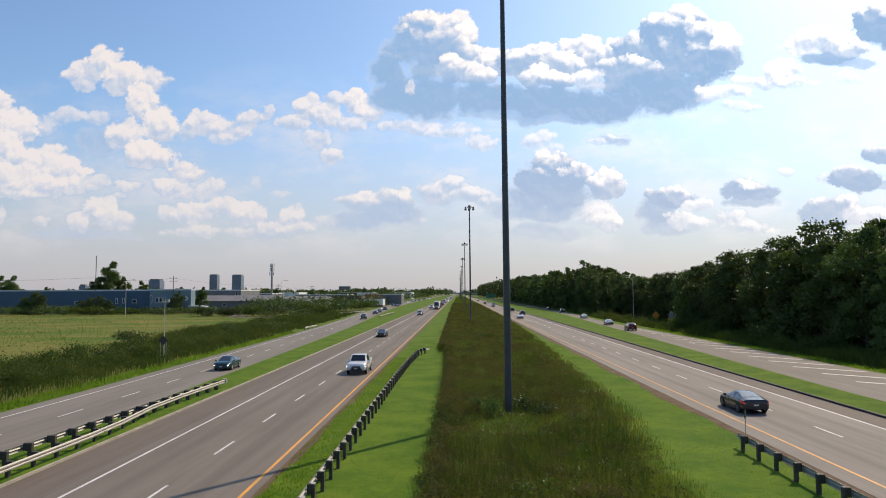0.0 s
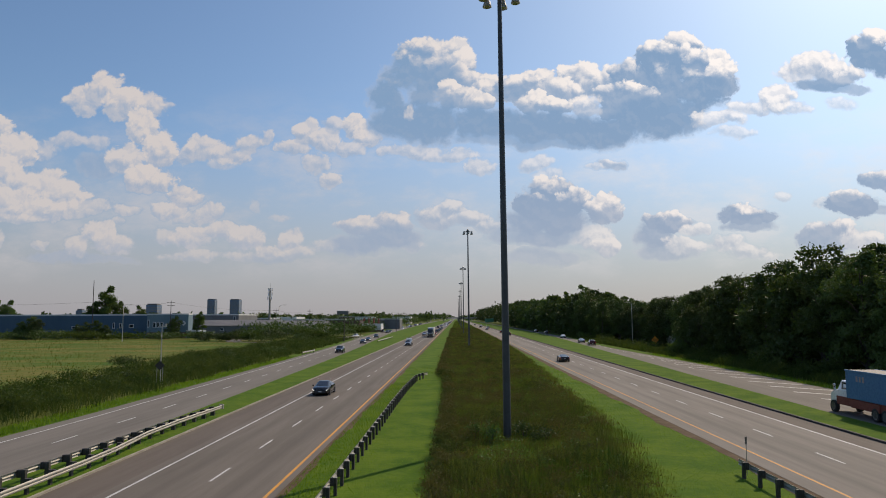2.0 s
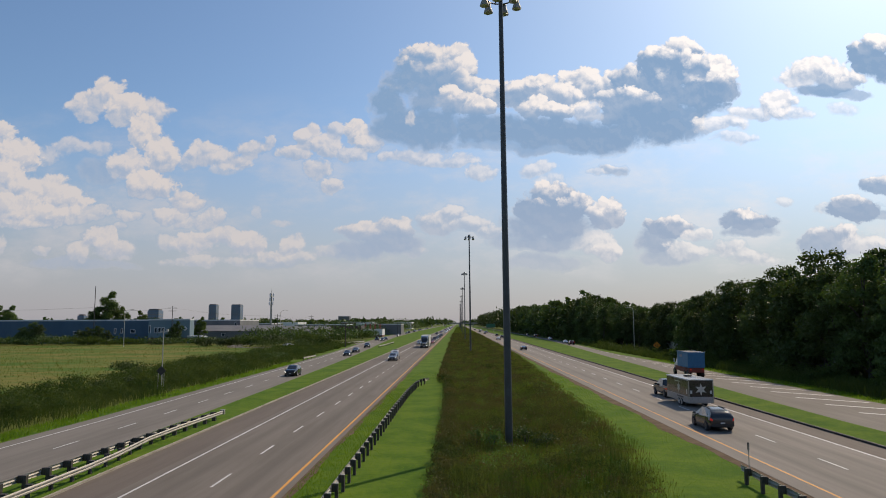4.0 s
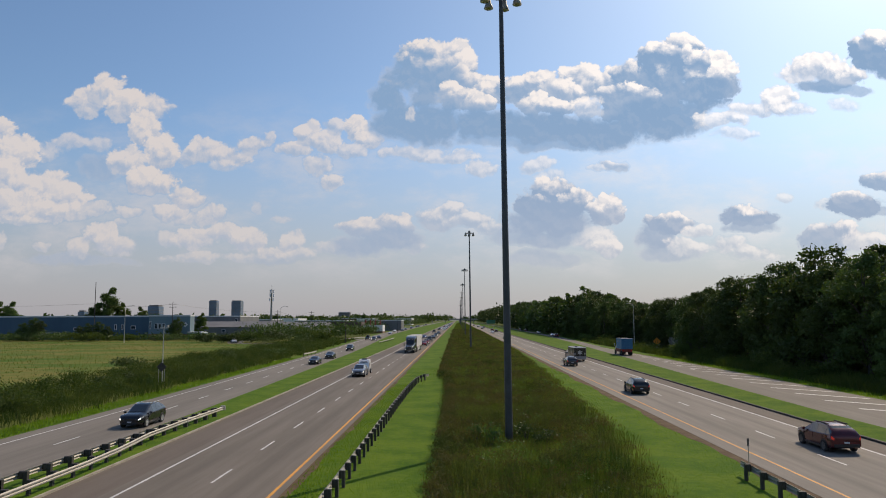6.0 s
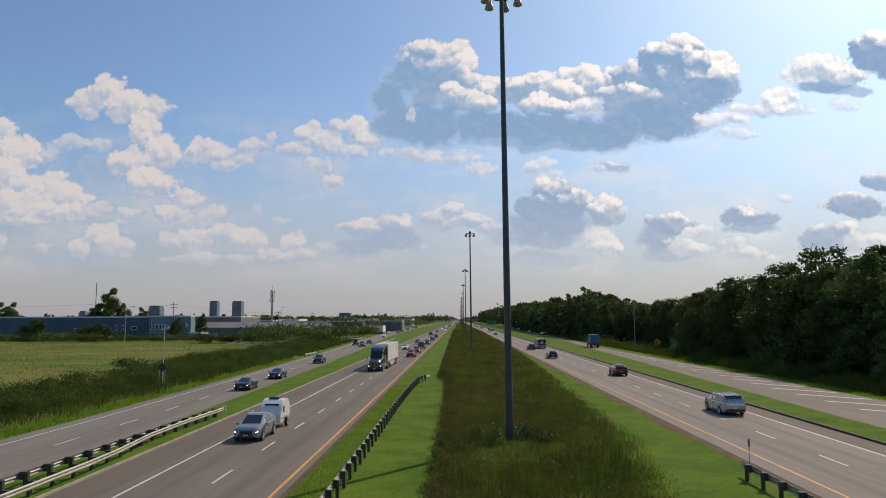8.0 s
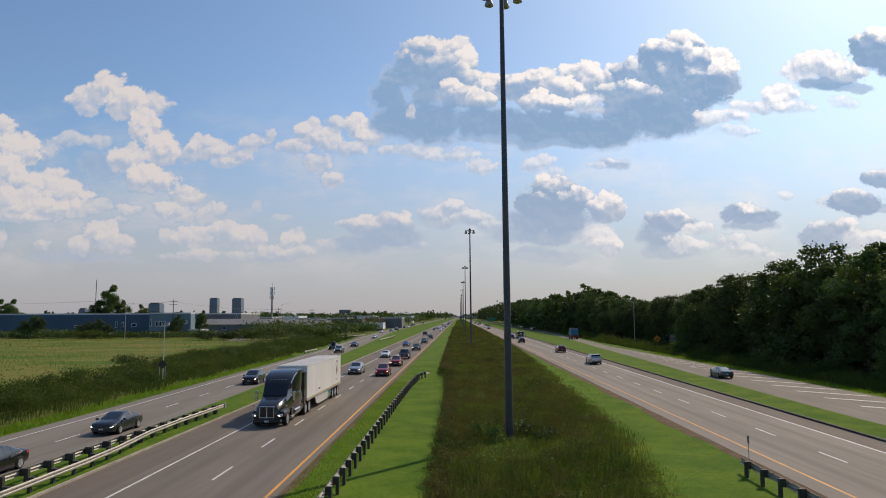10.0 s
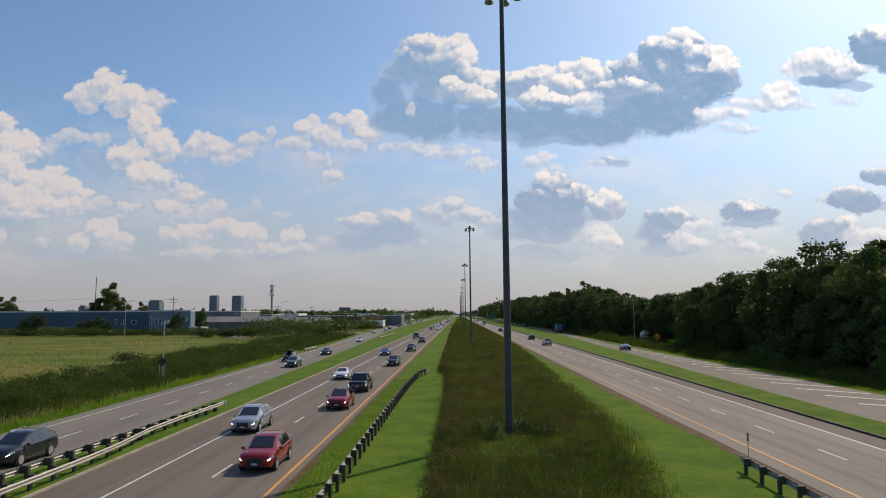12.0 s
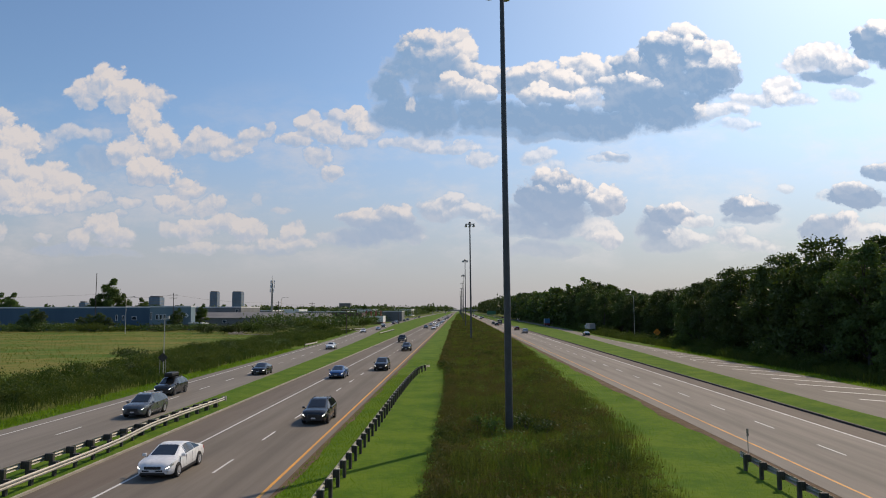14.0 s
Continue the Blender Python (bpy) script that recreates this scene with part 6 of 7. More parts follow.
def make_semi():
    """A black sleeper tractor with a long white trailer; the origin lies under the tractor's front bumper."""
    t = thing("semi_truck", "black sleeper tractor pulling a long white box trailer", "truck", at=pose(0, 0, 0))
    st = [(-6.9, 1.10, 1.0, 2.2, 3.70, 0.96), (-6.6, 1.22, 0.95, 2.2, 3.92, 0.96), (-5.0, 1.23, 0.9, 2.2, 3.95, 0.95), (-3.6, 1.20, 0.8, 2.15, 3.60, 0.90), (-2.75, 1.14, 0.75, 2.1, 3.05, 0.84),
          (-2.0, 1.08, 0.7, 1.85, 2.12, 0.86), (-1.2, 1.02, 0.62, 1.72, 1.92, 0.82), (-0.5, 0.96, 0.55, 1.55, 1.76, 0.78), (-0.12, 0.88, 0.5, 1.3, 1.55, 0.74), (0.0, 0.74, 0.55, 1.1, 1.3, 0.74)]
    grid = body_grid(st)
    part("cab", skin(grid), P_BLACK, t, "glossy black cab with a raised roof", smooth=32)
    part("windscreen", screen_on(grid[5], grid[4], 0.06, 0.02), M_GLASS, t, "dark windscreen")
    for a, b in ((5, 6), (12, 11)):
        part("side_window", pane_on([grid[3][a], grid[4][a], grid[4][b], grid[3][b]], 0.25, 0.012), M_GLASS, t)
    part("grille", boxed(-0.50, 0.50, -0.25, 0.03, 0.78, 1.52, 0.06), M_TRIM, t, "tall dark grille")
    ch = bmesh.new()
    for q in ((-0.56, -0.49, 0.74, 1.56), (0.49, 0.56, 0.74, 1.56), (-0.045, 0.045, 0.74, 1.60)):
        block(ch, q[0], q[1], -0.2, 0.05, q[2], q[3], 0.02)
    block(ch, -0.56, 0.56, -0.2, 0.05, 1.52, 1.60, 0.02)
    block(ch, -0.56, 0.56, -0.2, 0.05, 0.72, 0.79, 0.02)
    part("grille_surround", ch, M_CHROME, t, "chrome grille surround")
    part("front_bumper", boxed(-1.08, 1.08, -0.5, 0.05, 0.26, 0.66, 0.16), P_BLACK, t)
    part("number_plate", boxed(-0.16, 0.16, 0.06, 0.075, 0.42, 0.56), M_PLATE, t)
    for s in (1, -1):
        part("fender", boxed(min(s * 0.80, s * 1.24), max(s * 0.80, s * 1.24), -2.0, -0.25, 0.75, 1.22, 0.16), P_BLACK, t)
        part("headlight", boxed(min(s * 0.72, s * 1.16), max(s * 0.72, s * 1.16), -0.40, -0.10, 0.80, 1.02, 0.06), M_LAMP_OFF, t, "swept clear headlight")
        part("running_light", boxed(min(s * 0.80, s * 0.98), max(s * 0.80, s * 0.98), -0.12, -0.09, 0.86, 0.92, 0.01), M_LAMP_ON, t, "lit running light")
        part("mirror", boxed(min(s * 1.36, s * 1.62), max(s * 1.36, s * 1.62), -2.35, -2.2, 1.75, 2.5, 0.05), M_CHROME, t, "chrome mirror")
        part("mirror_arm", boxed(min(s * 1.1, s * 1.45), max(s * 1.1, s * 1.45), -2.32, -2.26, 2.35, 2.41, 0.01), M_CHROME, t)
        part("hood_mirror", boxed(min(s * 1.20, s * 1.36), max(s * 1.20, s * 1.36), -0.75, -0.65, 1.45, 1.62, 0.04), M_CHROME, t)
        part("fuel_tank", tubed([(s * 0.98, -5.3, 0.72), (s * 0.98, -3.55, 0.72)], [0.33, 0.33], 16), M_CHROME, t, "polished fuel tank", smooth=40)
        part("step", boxed(min(s * 0.85, s * 1.25), max(s * 0.85, s * 1.25), -3.5, -2.6, 0.35, 0.55, 0.03), M_STEEL, t)
        part("roof_trim", tubed([(s * 1.06, -2.85, 3.02), (s * 1.12, -3.6, 3.52), (s * 1.16, -4.6, 3.78)], [0.025, 0.025, 0.02], 6), M_CHROME, t)
        part("fairing", boxed(min(s * 1.05, s * 1.24), max(s * 1.05, s * 1.24), -7.3, -6.6, 0.9, 3.6, 0.04), P_BLACK, t)
        part("side_panel", boxed(min(s * 0.95, s * 1.2), max(s * 0.95, s * 1.2), -6.9, -2.7, 0.62, 1.15, 0.05), P_BLACK, t)
    for k in range(5):
        part("marker_light", boxed(-0.62 + 0.3 * k, -0.56 + 0.3 * k, -3.2, -3.1, 3.29, 3.32, 0.005), M_PLATE, t, "small pale marker light")
    part("frame", boxed(-0.45, 0.45, -9.2, -1.5, 0.6, 0.9, 0.03), M_TRIM, t)
    add_wheels(t, 0.52, 0.32, 1.08, (-1.35,))
    add_wheels(t, 0.52, 0.55, 0.98, (-7.3, -8.65))
    x0, x1, y0, y1 = -1.29, 1.29, -23.6, -7.55
    box = part("trailer", boxed(x0, x1, y0, y1, 1.18, 4.08, 0.03), P_TRAILER, t, "plain white ribbed trailer box")
    part("roof_panel", boxed(x0 + 0.06, x1 - 0.06, y0 + 0.06, y1 - 0.06, 4.08, 4.10), M_TRAILER_ROOF, box, "pale grey trailer roof")
    for s in (1, -1):
        part("bottom_rail", boxed(min(s * 1.275, s * 1.31), max(s * 1.275, s * 1.31), y0, y1, 1.10, 1.34, 0.01), M_TAN, box, "tan lower rail")
        part("top_rail", boxed(min(s * 1.27, s * 1.305), max(s * 1.27, s * 1.305), y0, y1, 3.97, 4.09, 0.01), M_ROOF_EDGE, box)
        for k in range(31):
            y = y0 + 0.3 + k * 0.5
            part("rivet_plate", boxed(min(s * 1.305, s * 1.316), max(s * 1.305, s * 1.316), y, y + 0.13, 1.16, 1.21), M_TRIM, box)
        # aerodynamic skirt under the trailer, with a round-cornered front
        sk = bmesh.new()
        prof = [(-18.6, 1.12), (-18.6, 0.42), (-18.0, 0.30), (-12.6, 0.30), (-11.7, 0.5), (-11.2, 1.12)]
        a = [sk.verts.new((s * 1.21, y, z)) for y, z in prof]
        b = [sk.verts.new((s * 1.17, y, z)) for y, z in prof]
        sk.faces.new(a)
        sk.faces.new(b[::-1])
        for k in range(len(prof)):
            sk.faces.new((a[k], a[(k + 1) % len(prof)], b[(k + 1) % len(prof)], b[k]))
        bmesh.ops.recalc_face_normals(sk, faces=sk.faces)
        skirt = part("side_skirt", sk, M_SKIRT, t, "pale side skirt with green and blue corner")
        for mat, pts in ((M_SKIRT_GREEN, [(-18.0, 0.315), (-16.6, 0.315), (-17.2, 0.55), (-17.9, 0.85), (-18.58, 0.72), (-18.58, 0.45)]), (M_SKIRT_BLUE, [(-18.58, 0.74), (-17.9, 0.87), (-17.3, 0.64), (-17.0, 1.10), (-18.58, 1.10)])):
            bm = bmesh.new()
            f = bm.faces.new([bm.verts.new((s * 1.216, y, z)) for y, z in pts])
            bmesh.ops.solidify(bm, geom=[f], thickness=0.004)
            part("skirt_colour", bm, mat, skirt)
        # brown emblem: an arched band over a furled shape, and bars for the small lettering
        em = bmesh.new()
        for k in range(9):
            a = radians(20 + 17.5 * k)
            block(em, min(s * 1.293, s * 1.3), max(s * 1.293, s * 1.3), -0.12, 0.12, -0.07, 0.07, 0, pose(0, -21.3 + 0.62 * math.cos(a), 3.05 + 0.62 * math.sin(a), math.degrees(a) + 90, 0, 0))
        part("emblem_arch", em, M_EMBLEM_GREY, box, "grey arched emblem")
        em = bmesh.new()
        for yy, zz, w, h in ((-21.4, 2.78, 0.42, 0.55), (-21.1, 2.62, 0.18, 0.75), (-21.28, 3.12, 0.22, 0.2)):
            block(em, min(s * 1.293, s * 1.302), max(s * 1.293, s * 1.302), yy - w / 2, yy + w / 2, zz - h / 2, zz + h / 2, 0)
        part("emblem", em, M_EMBLEM_BROWN, box, "brown emblem")
        for k in range(6):
            part("lettering", boxed(min(s * 1.293, s * 1.3), max(s * 1.293, s * 1.3), -21.75 + 0.15 * k, -21.65 + 0.15 * k, 1.72, 1.80), M_EMBLEM_BROWN, box)
        for k in range(4):
            part("lettering", boxed(min(s * 1.293, s * 1.3), max(s * 1.293, s * 1.3), -13.0 + 0.2 * k, -12.86 + 0.2 * k, 1.62, 1.78), M_EMBLEM_BROWN, box)
    part("rear_frame", boxed(-1.3, 1.3, y0 - 0.04, y0 + 0.02, 1.1, 4.09, 0.02), M_TRIM, box)
    part("axle_beam", boxed(-0.9, 0.9, -22.9, -18.9, 0.75, 1.15, 0.03), M_TRIM, t)
    part("underride_bar", boxed(-1.1, 1.1, y0 - 0.05, y0 + 0.06, 0.5, 0.62, 0.02), M_TRIM, t)
    for s in (-0.6, 0.6):
        part("underride_strut", boxed(s - 0.05, s + 0.05, y0, y0 + 0.08, 0.6, 1.15), M_TRIM, t)
    add_wheels(t, 0.52, 0.55, 0.98, (-19.3, -20.7, -22.1))
    return t


P_TRAILER = grained("white_trailer_skin", (0.70, 0.68, 0.65), (0.80, 0.78, 0.75), 3.0, 3.0, 0.42, own=True, stretch=(1, 2, 0.4))
M_TRAILER_ROOF = grained("trailer_roof", (0.40, 0.38, 0.36), (0.52, 0.50, 0.48), 3.0, 3.0, 0.5, own=True)
M_TAN = plain("tan_rail", (0.50, 0.42, 0.30), 0.55)
M_SKIRT = plain("pale_skirt", (0.60, 0.58, 0.54), 0.45)
M_SKIRT_GREEN = plain("green_skirt", (0.16, 0.32, 0.05), 0.45)
M_SKIRT_BLUE = plain("blue_skirt", (0.10, 0.36, 0.60), 0.45)
M_EMBLEM_BROWN = plain("brown_emblem", (0.25, 0.09, 0.05), 0.5)
M_EMBLEM_GREY = plain("grey_emblem", (0.30, 0.27, 0.25), 0.5)
M_DUMP_BLUE = plain("blue_tipper_body", (0.03, 0.16, 0.32), 0.5)
M_DUMP_RED = plain("rust_red_chassis", (0.22, 0.04, 0.025), 0.6)
M_ENCLOSED = plain("dark_brown_trailer_side", (0.016, 0.011, 0.010), 0.25, 0, 0.4)
M_ENCLOSED_LOW = plain("grey_trailer_lower_panel", (0.32, 0.31, 0.31), 0.4, 0.3)
M_STAR = plain("silver_star_emblem", (0.5, 0.5, 0.52), 0.3, 0.5)


def star(bm, r, x=None, y=None, face=1, thick=0.012):
    """A flat six-pointed star plate facing along x or y."""
    pts = []
    for k in range(12):
        q = r if k % 2 == 0 else r * 0.45
        a = math.pi / 6 * k + math.pi / 2
        pts.append((q * math.cos(a), q * math.sin(a)))
    a = [bm.verts.new((0, u, v)) for u, v in pts]
    b = [bm.verts.new((thick * face, u, v)) for u, v in pts]
    bm.faces.new(a)
    bm.faces.new(b)
    for k in range(12):
        bm.faces.new((a[k], a[(k + 1) % 12], b[(k + 1) % 12], b[k]))
    bmesh.ops.recalc_face_normals(bm, faces=bm.faces)
    return bm


def make_enclosed_trailer():
    """Dark enclosed cargo trailer; the origin lies under its tail."""
    t = thing("cargo_trailer", "dark enclosed cargo trailer with white roof and silver stars", "trailer")
    part("upper_body", boxed(-1.2, 1.2, 0, 7.0, 1.05, 2.62, 0.04), M_ENCLOSED, t, "dark brown upper panels")
    part("lower_body", boxed(-1.205, 1.205, -0.01, 7.01, 0.42, 1.05, 0.03), M_ENCLOSED_LOW, t, "grey lower panels")
    roof = part("roof", boxed(-1.22, 1.22, -0.03, 7.03, 2.62, 2.74, 0.05), P_WHITE, t, "white roof")
    part("roof_vent", boxed(-0.35, 0.35, 3.4, 4.1, 2.74, 2.90, 0.05), M_TRIM, roof, "black roof vent")
    part("roof_vent", boxed(-0.3, 0.2, 1.6, 2.1, 2.74, 2.82, 0.04), P_WHITE, roof)
    for s in (1, -1):
        bm = star(bmesh.new(), 0.55, face=s)
        bmesh.ops.translate(bm, verts=bm.verts, vec=(s * 1.205, 3.0, 1.75))
        part("star_emblem", bm, M_STAR, t, "silver star emblem")
        part("lettering", boxed(min(s * 1.2, s * 1.21), max(s * 1.2, s * 1.21), 0.4, 0.62, 1.3, 1.75), P_WHITE, t, "white figure")
        part("stripe", boxed(min(s * 1.2, s * 1.212), max(s * 1.2, s * 1.212), 2.6, 4.4, 2.3, 2.36), P_WHITE, t)
        part("fender", boxed(min(s * 1.19, s * 1.24), max(s * 1.19, s * 1.24), 1.6, 3.5, 0.82, 0.95, 0.02), M_TRIM, t)
        part("taillight", boxed(s * 0.95 - 0.09, s * 0.95 + 0.09, -0.03, 0.0, 1.35, 1.65, 0.01), M_PLATE, t, "pale lettered plate")
    bm = star(bmesh.new(), 0.58, face=1)
    bmesh.ops.rotate(bm, verts=bm.verts, matrix=Matrix.Rotation(radians(-90), 3, "Z"))
    bmesh.ops.translate(bm, verts=bm.verts, vec=(0, -0.006, 1.75))
    part("star_emblem", bm, M_STAR, t, "silver star emblem")
    part("door_frame", boxed(-1.21, -1.12, -0.03, 0.01, 0.45, 2.66), M_STEEL, t)
    part("door_frame", boxed(1.12, 1.21, -0.03, 0.01, 0.45, 2.66), M_STEEL, t)
    part("drawbar", boxed(-0.06, 0.06, 7.0, 8.4, 0.45, 0.57), M_TRIM, t)
    add_wheels(t, 0.36, 0.24, 1.12, (2.1, 2.95))
    return t


def make_camper():
    """Small white travel trailer; the origin lies under its front."""
    t = thing("camper_trailer", "small white travel trailer with rounded front", "trailer")
    prof = [(-2.9, 0.42), (-3.05, 0.8), (-3.0, 1.5), (-2.7, 1.95), (-2.1, 2.14), (-1.35, 2.14), (-0.85, 1.98), (-0.35, 1.42), (0.0, 0.95), (-0.1, 0.42)]
    bm = bmesh.new()
    a = [bm.verts.new((0.82, y, z)) for y, z in prof]
    b = [bm.verts.new((-0.82, y, z)) for y, z in prof]
    bm.faces.new(a)
    bm.faces.new(b[::-1])
    for k in range(len(prof)):
        bm.faces.new((a[k], a[(k + 1) % len(prof)], b[(k + 1) % len(prof)], b[k]))
    bmesh.ops.recalc_face_normals(bm, faces=bm.faces)
    bmesh.ops.bevel(bm, geom=bm.edges[:], offset=0.05, segments=2, affect="EDGES")
    part("shell", bm, P_WHITE, t, "white moulded shell", smooth=50)
    part("front_window", boxed(-0.55, 0.55, -0.02, 0.02, -0.16, 0.16, 0.015, m=pose(0, -0.60, 1.71, -41, 0, 0)), M_GLASS, t)
    for s in (1, -1):
        part("side_window", boxed(min(s * 0.81, s * 0.835), max(s * 0.81, s * 0.835), -1.25, -0.75, 1.15, 1.62, 0.02), M_GLASS, t)
        part("stripe", boxed(min(s * 0.81, s * 0.83), max(s * 0.81, s * 0.83), -2.9, -0.2, 0.72, 0.80), M_EMBLEM_GREY, t)
        part("fender", boxed(min(s * 0.80, s * 1.0), max(s * 0.80, s * 1.0), -2.05, -1.25, 0.62, 0.70, 0.02), M_TRIM, t)
        part("clearance_light", boxed(s * 0.6 - 0.04, s * 0.6 + 0.04, -0.98, -0.92, 2.0, 2.05), M_AMBER, t)
    part("door", boxed(0.815, 0.84, -2.35, -1.75, 0.72, 1.85, 0.02), M_ROOF_EDGE, t)
    part("drawbar", boxed(-0.05, 0.05, -0.1, 1.3, 0.42, 0.52), M_TRIM, t)
    part("roof_vent", boxed(-0.4, 0.4, -1.75, -1.2, 2.13, 2.26, 0.04), M_TRIM, t, "black roof vent")
    add_wheels(t, 0.31, 0.2, 0.90, (-1.65,))
    return t


def make_dump_truck():
    """Tipper with a high blue body on a red chassis; the origin lies under its tail."""
    t = thing("dump_truck", "blue tipper body on a rust-red chassis with white cab", "truck")
    body = boxed(-1.25, 1.25, 0.1, 6.1, 1.45, 3.75, 0.04)
    b = part("tipper_body", body, M_DUMP_BLUE, t, "scuffed blue tipper body")
    part("load", boxed(-1.15, 1.15, 0.2, 6.0, 3.74, 3.78), M_DARK_METAL, b)
    for s in (1, -1):
        part("top_rail", boxed(min(s * 1.2, s * 1.3), max(s * 1.2, s * 1.3), 0.1, 6.1, 3.65, 3.8, 0.02), M_DUMP_BLUE, b)
        for k in range(3):
            part("lettering", boxed(min(s * 1.25, s * 1.262), max(s * 1.25, s * 1.262), 4.3 - 0.45 * k, 4.55 - 0.45 * k, 2.9, 3.35), M_EMBLEM_GREY, b)
        part("side_tank", boxed(min(s * 0.7, s * 1.2), max(s * 0.7, s * 1.2), 1.6, 5.6, 0.7, 1.4, 0.08), M_DUMP_RED, t)
        part("taillight", boxed(s * 0.9 - 0.12, s * 0.9 + 0.12, -0.02, 0.06, 1.1, 1.25), M_TAIL, t)
    part("chassis", boxed(-1.1, 1.1, 0.0, 8.0, 0.75, 1.45, 0.05), M_DUMP_RED, t, "rust-red chassis")
    st = [(6.25, 1.02, 0.9, 2.0, 2.75, 0.88), (7.4, 1.05, 0.8, 2.0, 2.80, 0.84), (7.9, 1.05, 0.8, 1.95, 2.1, 0.84), (9.0, 1.0, 0.7, 1.65, 1.8, 0.8), (9.3, 0.9, 0.6, 1.3, 1.5, 0.8)]
    grid = body_grid(st)
    part("cab", skin(grid), P_WHITE, t, "white cab", smooth=32)
    for a, c in ((5, 6), (12, 11)):
        part("side_window", pane_on([grid[0][a], grid[1][a], grid[1][c], grid[0][c]], 0.2, 0.01), M_GLASS, t)
        part("mirror", boxed(-1.45 if a == 12 else 1.25, -1.25 if a == 12 else 1.45, 7.7, 7.8, 1.9, 2.5, 0.03), M_CHROME, t)
    add_wheels(t, 0.52, 0.32, 1.05, (8.35,), False)
    add_wheels(t, 0.52, 0.55, 0.95, (0.9, 2.2), False)
    return t


def make_box_truck():
    t = thing("box_truck", "grey-white box truck on the slip road", "truck")
    part("box", boxed(-1.1, 1.1, 0, 5.0, 0.9, 3.1, 0.04), M_TRAILER_ROOF, t)
    part("cab", boxed(-1.05, 1.05, 5.05, 6.9, 0.6, 2.5, 0.25), P_WHITE, t)
    part("windscreen", boxed(-0.9, 0.9, 6.7, 6.93, 1.6, 2.2, 0.05), M_GLASS, t)
    part("chassis", boxed(-0.9, 0.9, 0.1, 6.6, 0.5, 0.9), M_TRIM, t)
    add_wheels(t, 0.42, 0.3, 0.98, (1.4, 5.9), False)
    return t


# the vehicles of the clip, with the place of their nose (oncoming) or tail (departing) at 0 s and their speed
MOVES = []


def drives(ob, lane, keys, reach, oncoming):
    MOVES.append((ob, lane, keys, reach, oncoming))


def steady(y0, v, t0=0.0):
    return lambda t: y0 + v * (t - t0)


def timed(*pairs):
    ts_, ys_ = [p[0] for p in pairs], [p[1] for p in pairs]

    def at(t):
        if t <= ts_[0]:
            return ys_[0] + (t - ts_[0]) * (ys_[1] - ys_[0]) / (ts_[1] - ts_[0])
        if t >= ts_[-1]:
            return ys_[-1] + (t - ts_[-1]) * (ys_[-1] - ys_[-2]) / (ts_[-1] - ts_[-2])
        return float(np.interp(t, ts_, ys_))
    return at


LENGTH = {"sedan": 4.7, "coupe": 4.5, "suv": 4.67, "van": 5.16, "pickup": 5.88}
KEPT = {}


def car_on(shape, colour, label, lane, at, oncoming, **more):
    """One car of the traffic; alike cars share their meshes."""
    key = (shape, colour.name, tuple(sorted((k, str(v)) for k, v in more.items())))
    name = {"van": "minivan", "pickup": "pickup_truck", "suv": "suv", "coupe": "coupe", "sedan": "sedan"}[shape]
    if key in KEPT:
        ob = copy_thing(KEPT[key], Matrix())
        tagged(ob, label)
    else:
        ob = KEPT[key] = make_car(shape, colour, name, label, lit=oncoming, **more)
    half = LENGTH[shape] * more.get("stretch", 1.0) / 2
    drives(ob, lane, at, half, oncoming)
    return ob


INNER, OUTER = at_x(-10.65), at_x(-14.6)
WEST_IN, WEST_OUT = SIDE_L, lambda y: SIDE_L(y) - 3.5
EAST_IN, EAST_OUT = at_x(19.9), at_x(23.6)

# west carriageway, coming towards the camera
car_on("pickup", P_WHITE, "white crew-cab pickup truck with chrome grille bar", at_x(-10.35), steady(71, -32.5), True)
flagged = car_on("sedan", P_BLACK, "black sedan with two small white roof flags", at_x(-14.55), steady(132, -28.4), True, rim_bright=False)
for s in (1, -1):
    part("flag_stick", tubed([(s * 0.66, 0.0, 1.40), (s * 0.72, -0.02, 1.72)], [0.008, 0.008], 6), M_STEEL, flagged)
    part("flag", boxed(s * 0.72 - 0.01, s * 0.72 + 0.01, -0.24, -0.02, 1.56, 1.72, 0.004), P_WHITE, flagged, "small white flag")
car_on("suv", P_PEWTER, "pewter grey compact SUV towing a small camper", at_x(-14.45), steady(262, -26.75), True)
drives(make_camper(), at_x(-14.45), steady(268.0, -26.75), 0.0, True)
semi_lane = curve_of([(-60, -14.6), (44, -14.5), (95, -13.9), (127, -13.2), (157, -12.3), (190, -11.5), (270, -11.1), (600, -10.9)])
drives(make_semi(), semi_lane, timed((0, 355), (3, 265), (5.5, 187), (6.5, 157), (7.5, 127.5), (8.2, 107), (10.3, 44), (11, 23.2), (14, -66)), 0.0, True)
car_on("suv", P_SILVER, "silver mid-size SUV with bright roof rails", at_x(-15.0), timed((0, 385), (3, 300), (8.2, 150), (10.3, 93), (11, 75), (12, 49), (12.5, 36), (14, -3)), True, stretch=1.07)
car_on("suv", P_RED, "bright red compact SUV with black grille", INNER, timed((0, 402), (5.5, 232), (8.2, 150), (10.3, 89), (11, 68), (12, 37), (14, -24)), True)
car_on("suv", P_RED, "red compact SUV with a black roof", at_x(-10.55), timed((0, 408), (8.2, 169), (10.3, 109), (11, 90), (12, 61), (13, 32), (14, 3)), True, roof=P_BLACK)
car_on("pickup", P_BLACK, "black crew-cab pickup truck", at_x(-10.7), timed((0, 448), (8.2, 194), (10.3, 127.5), (11, 107), (12, 74.5), (13, 44), (14, 14)), True, rim_bright=False)
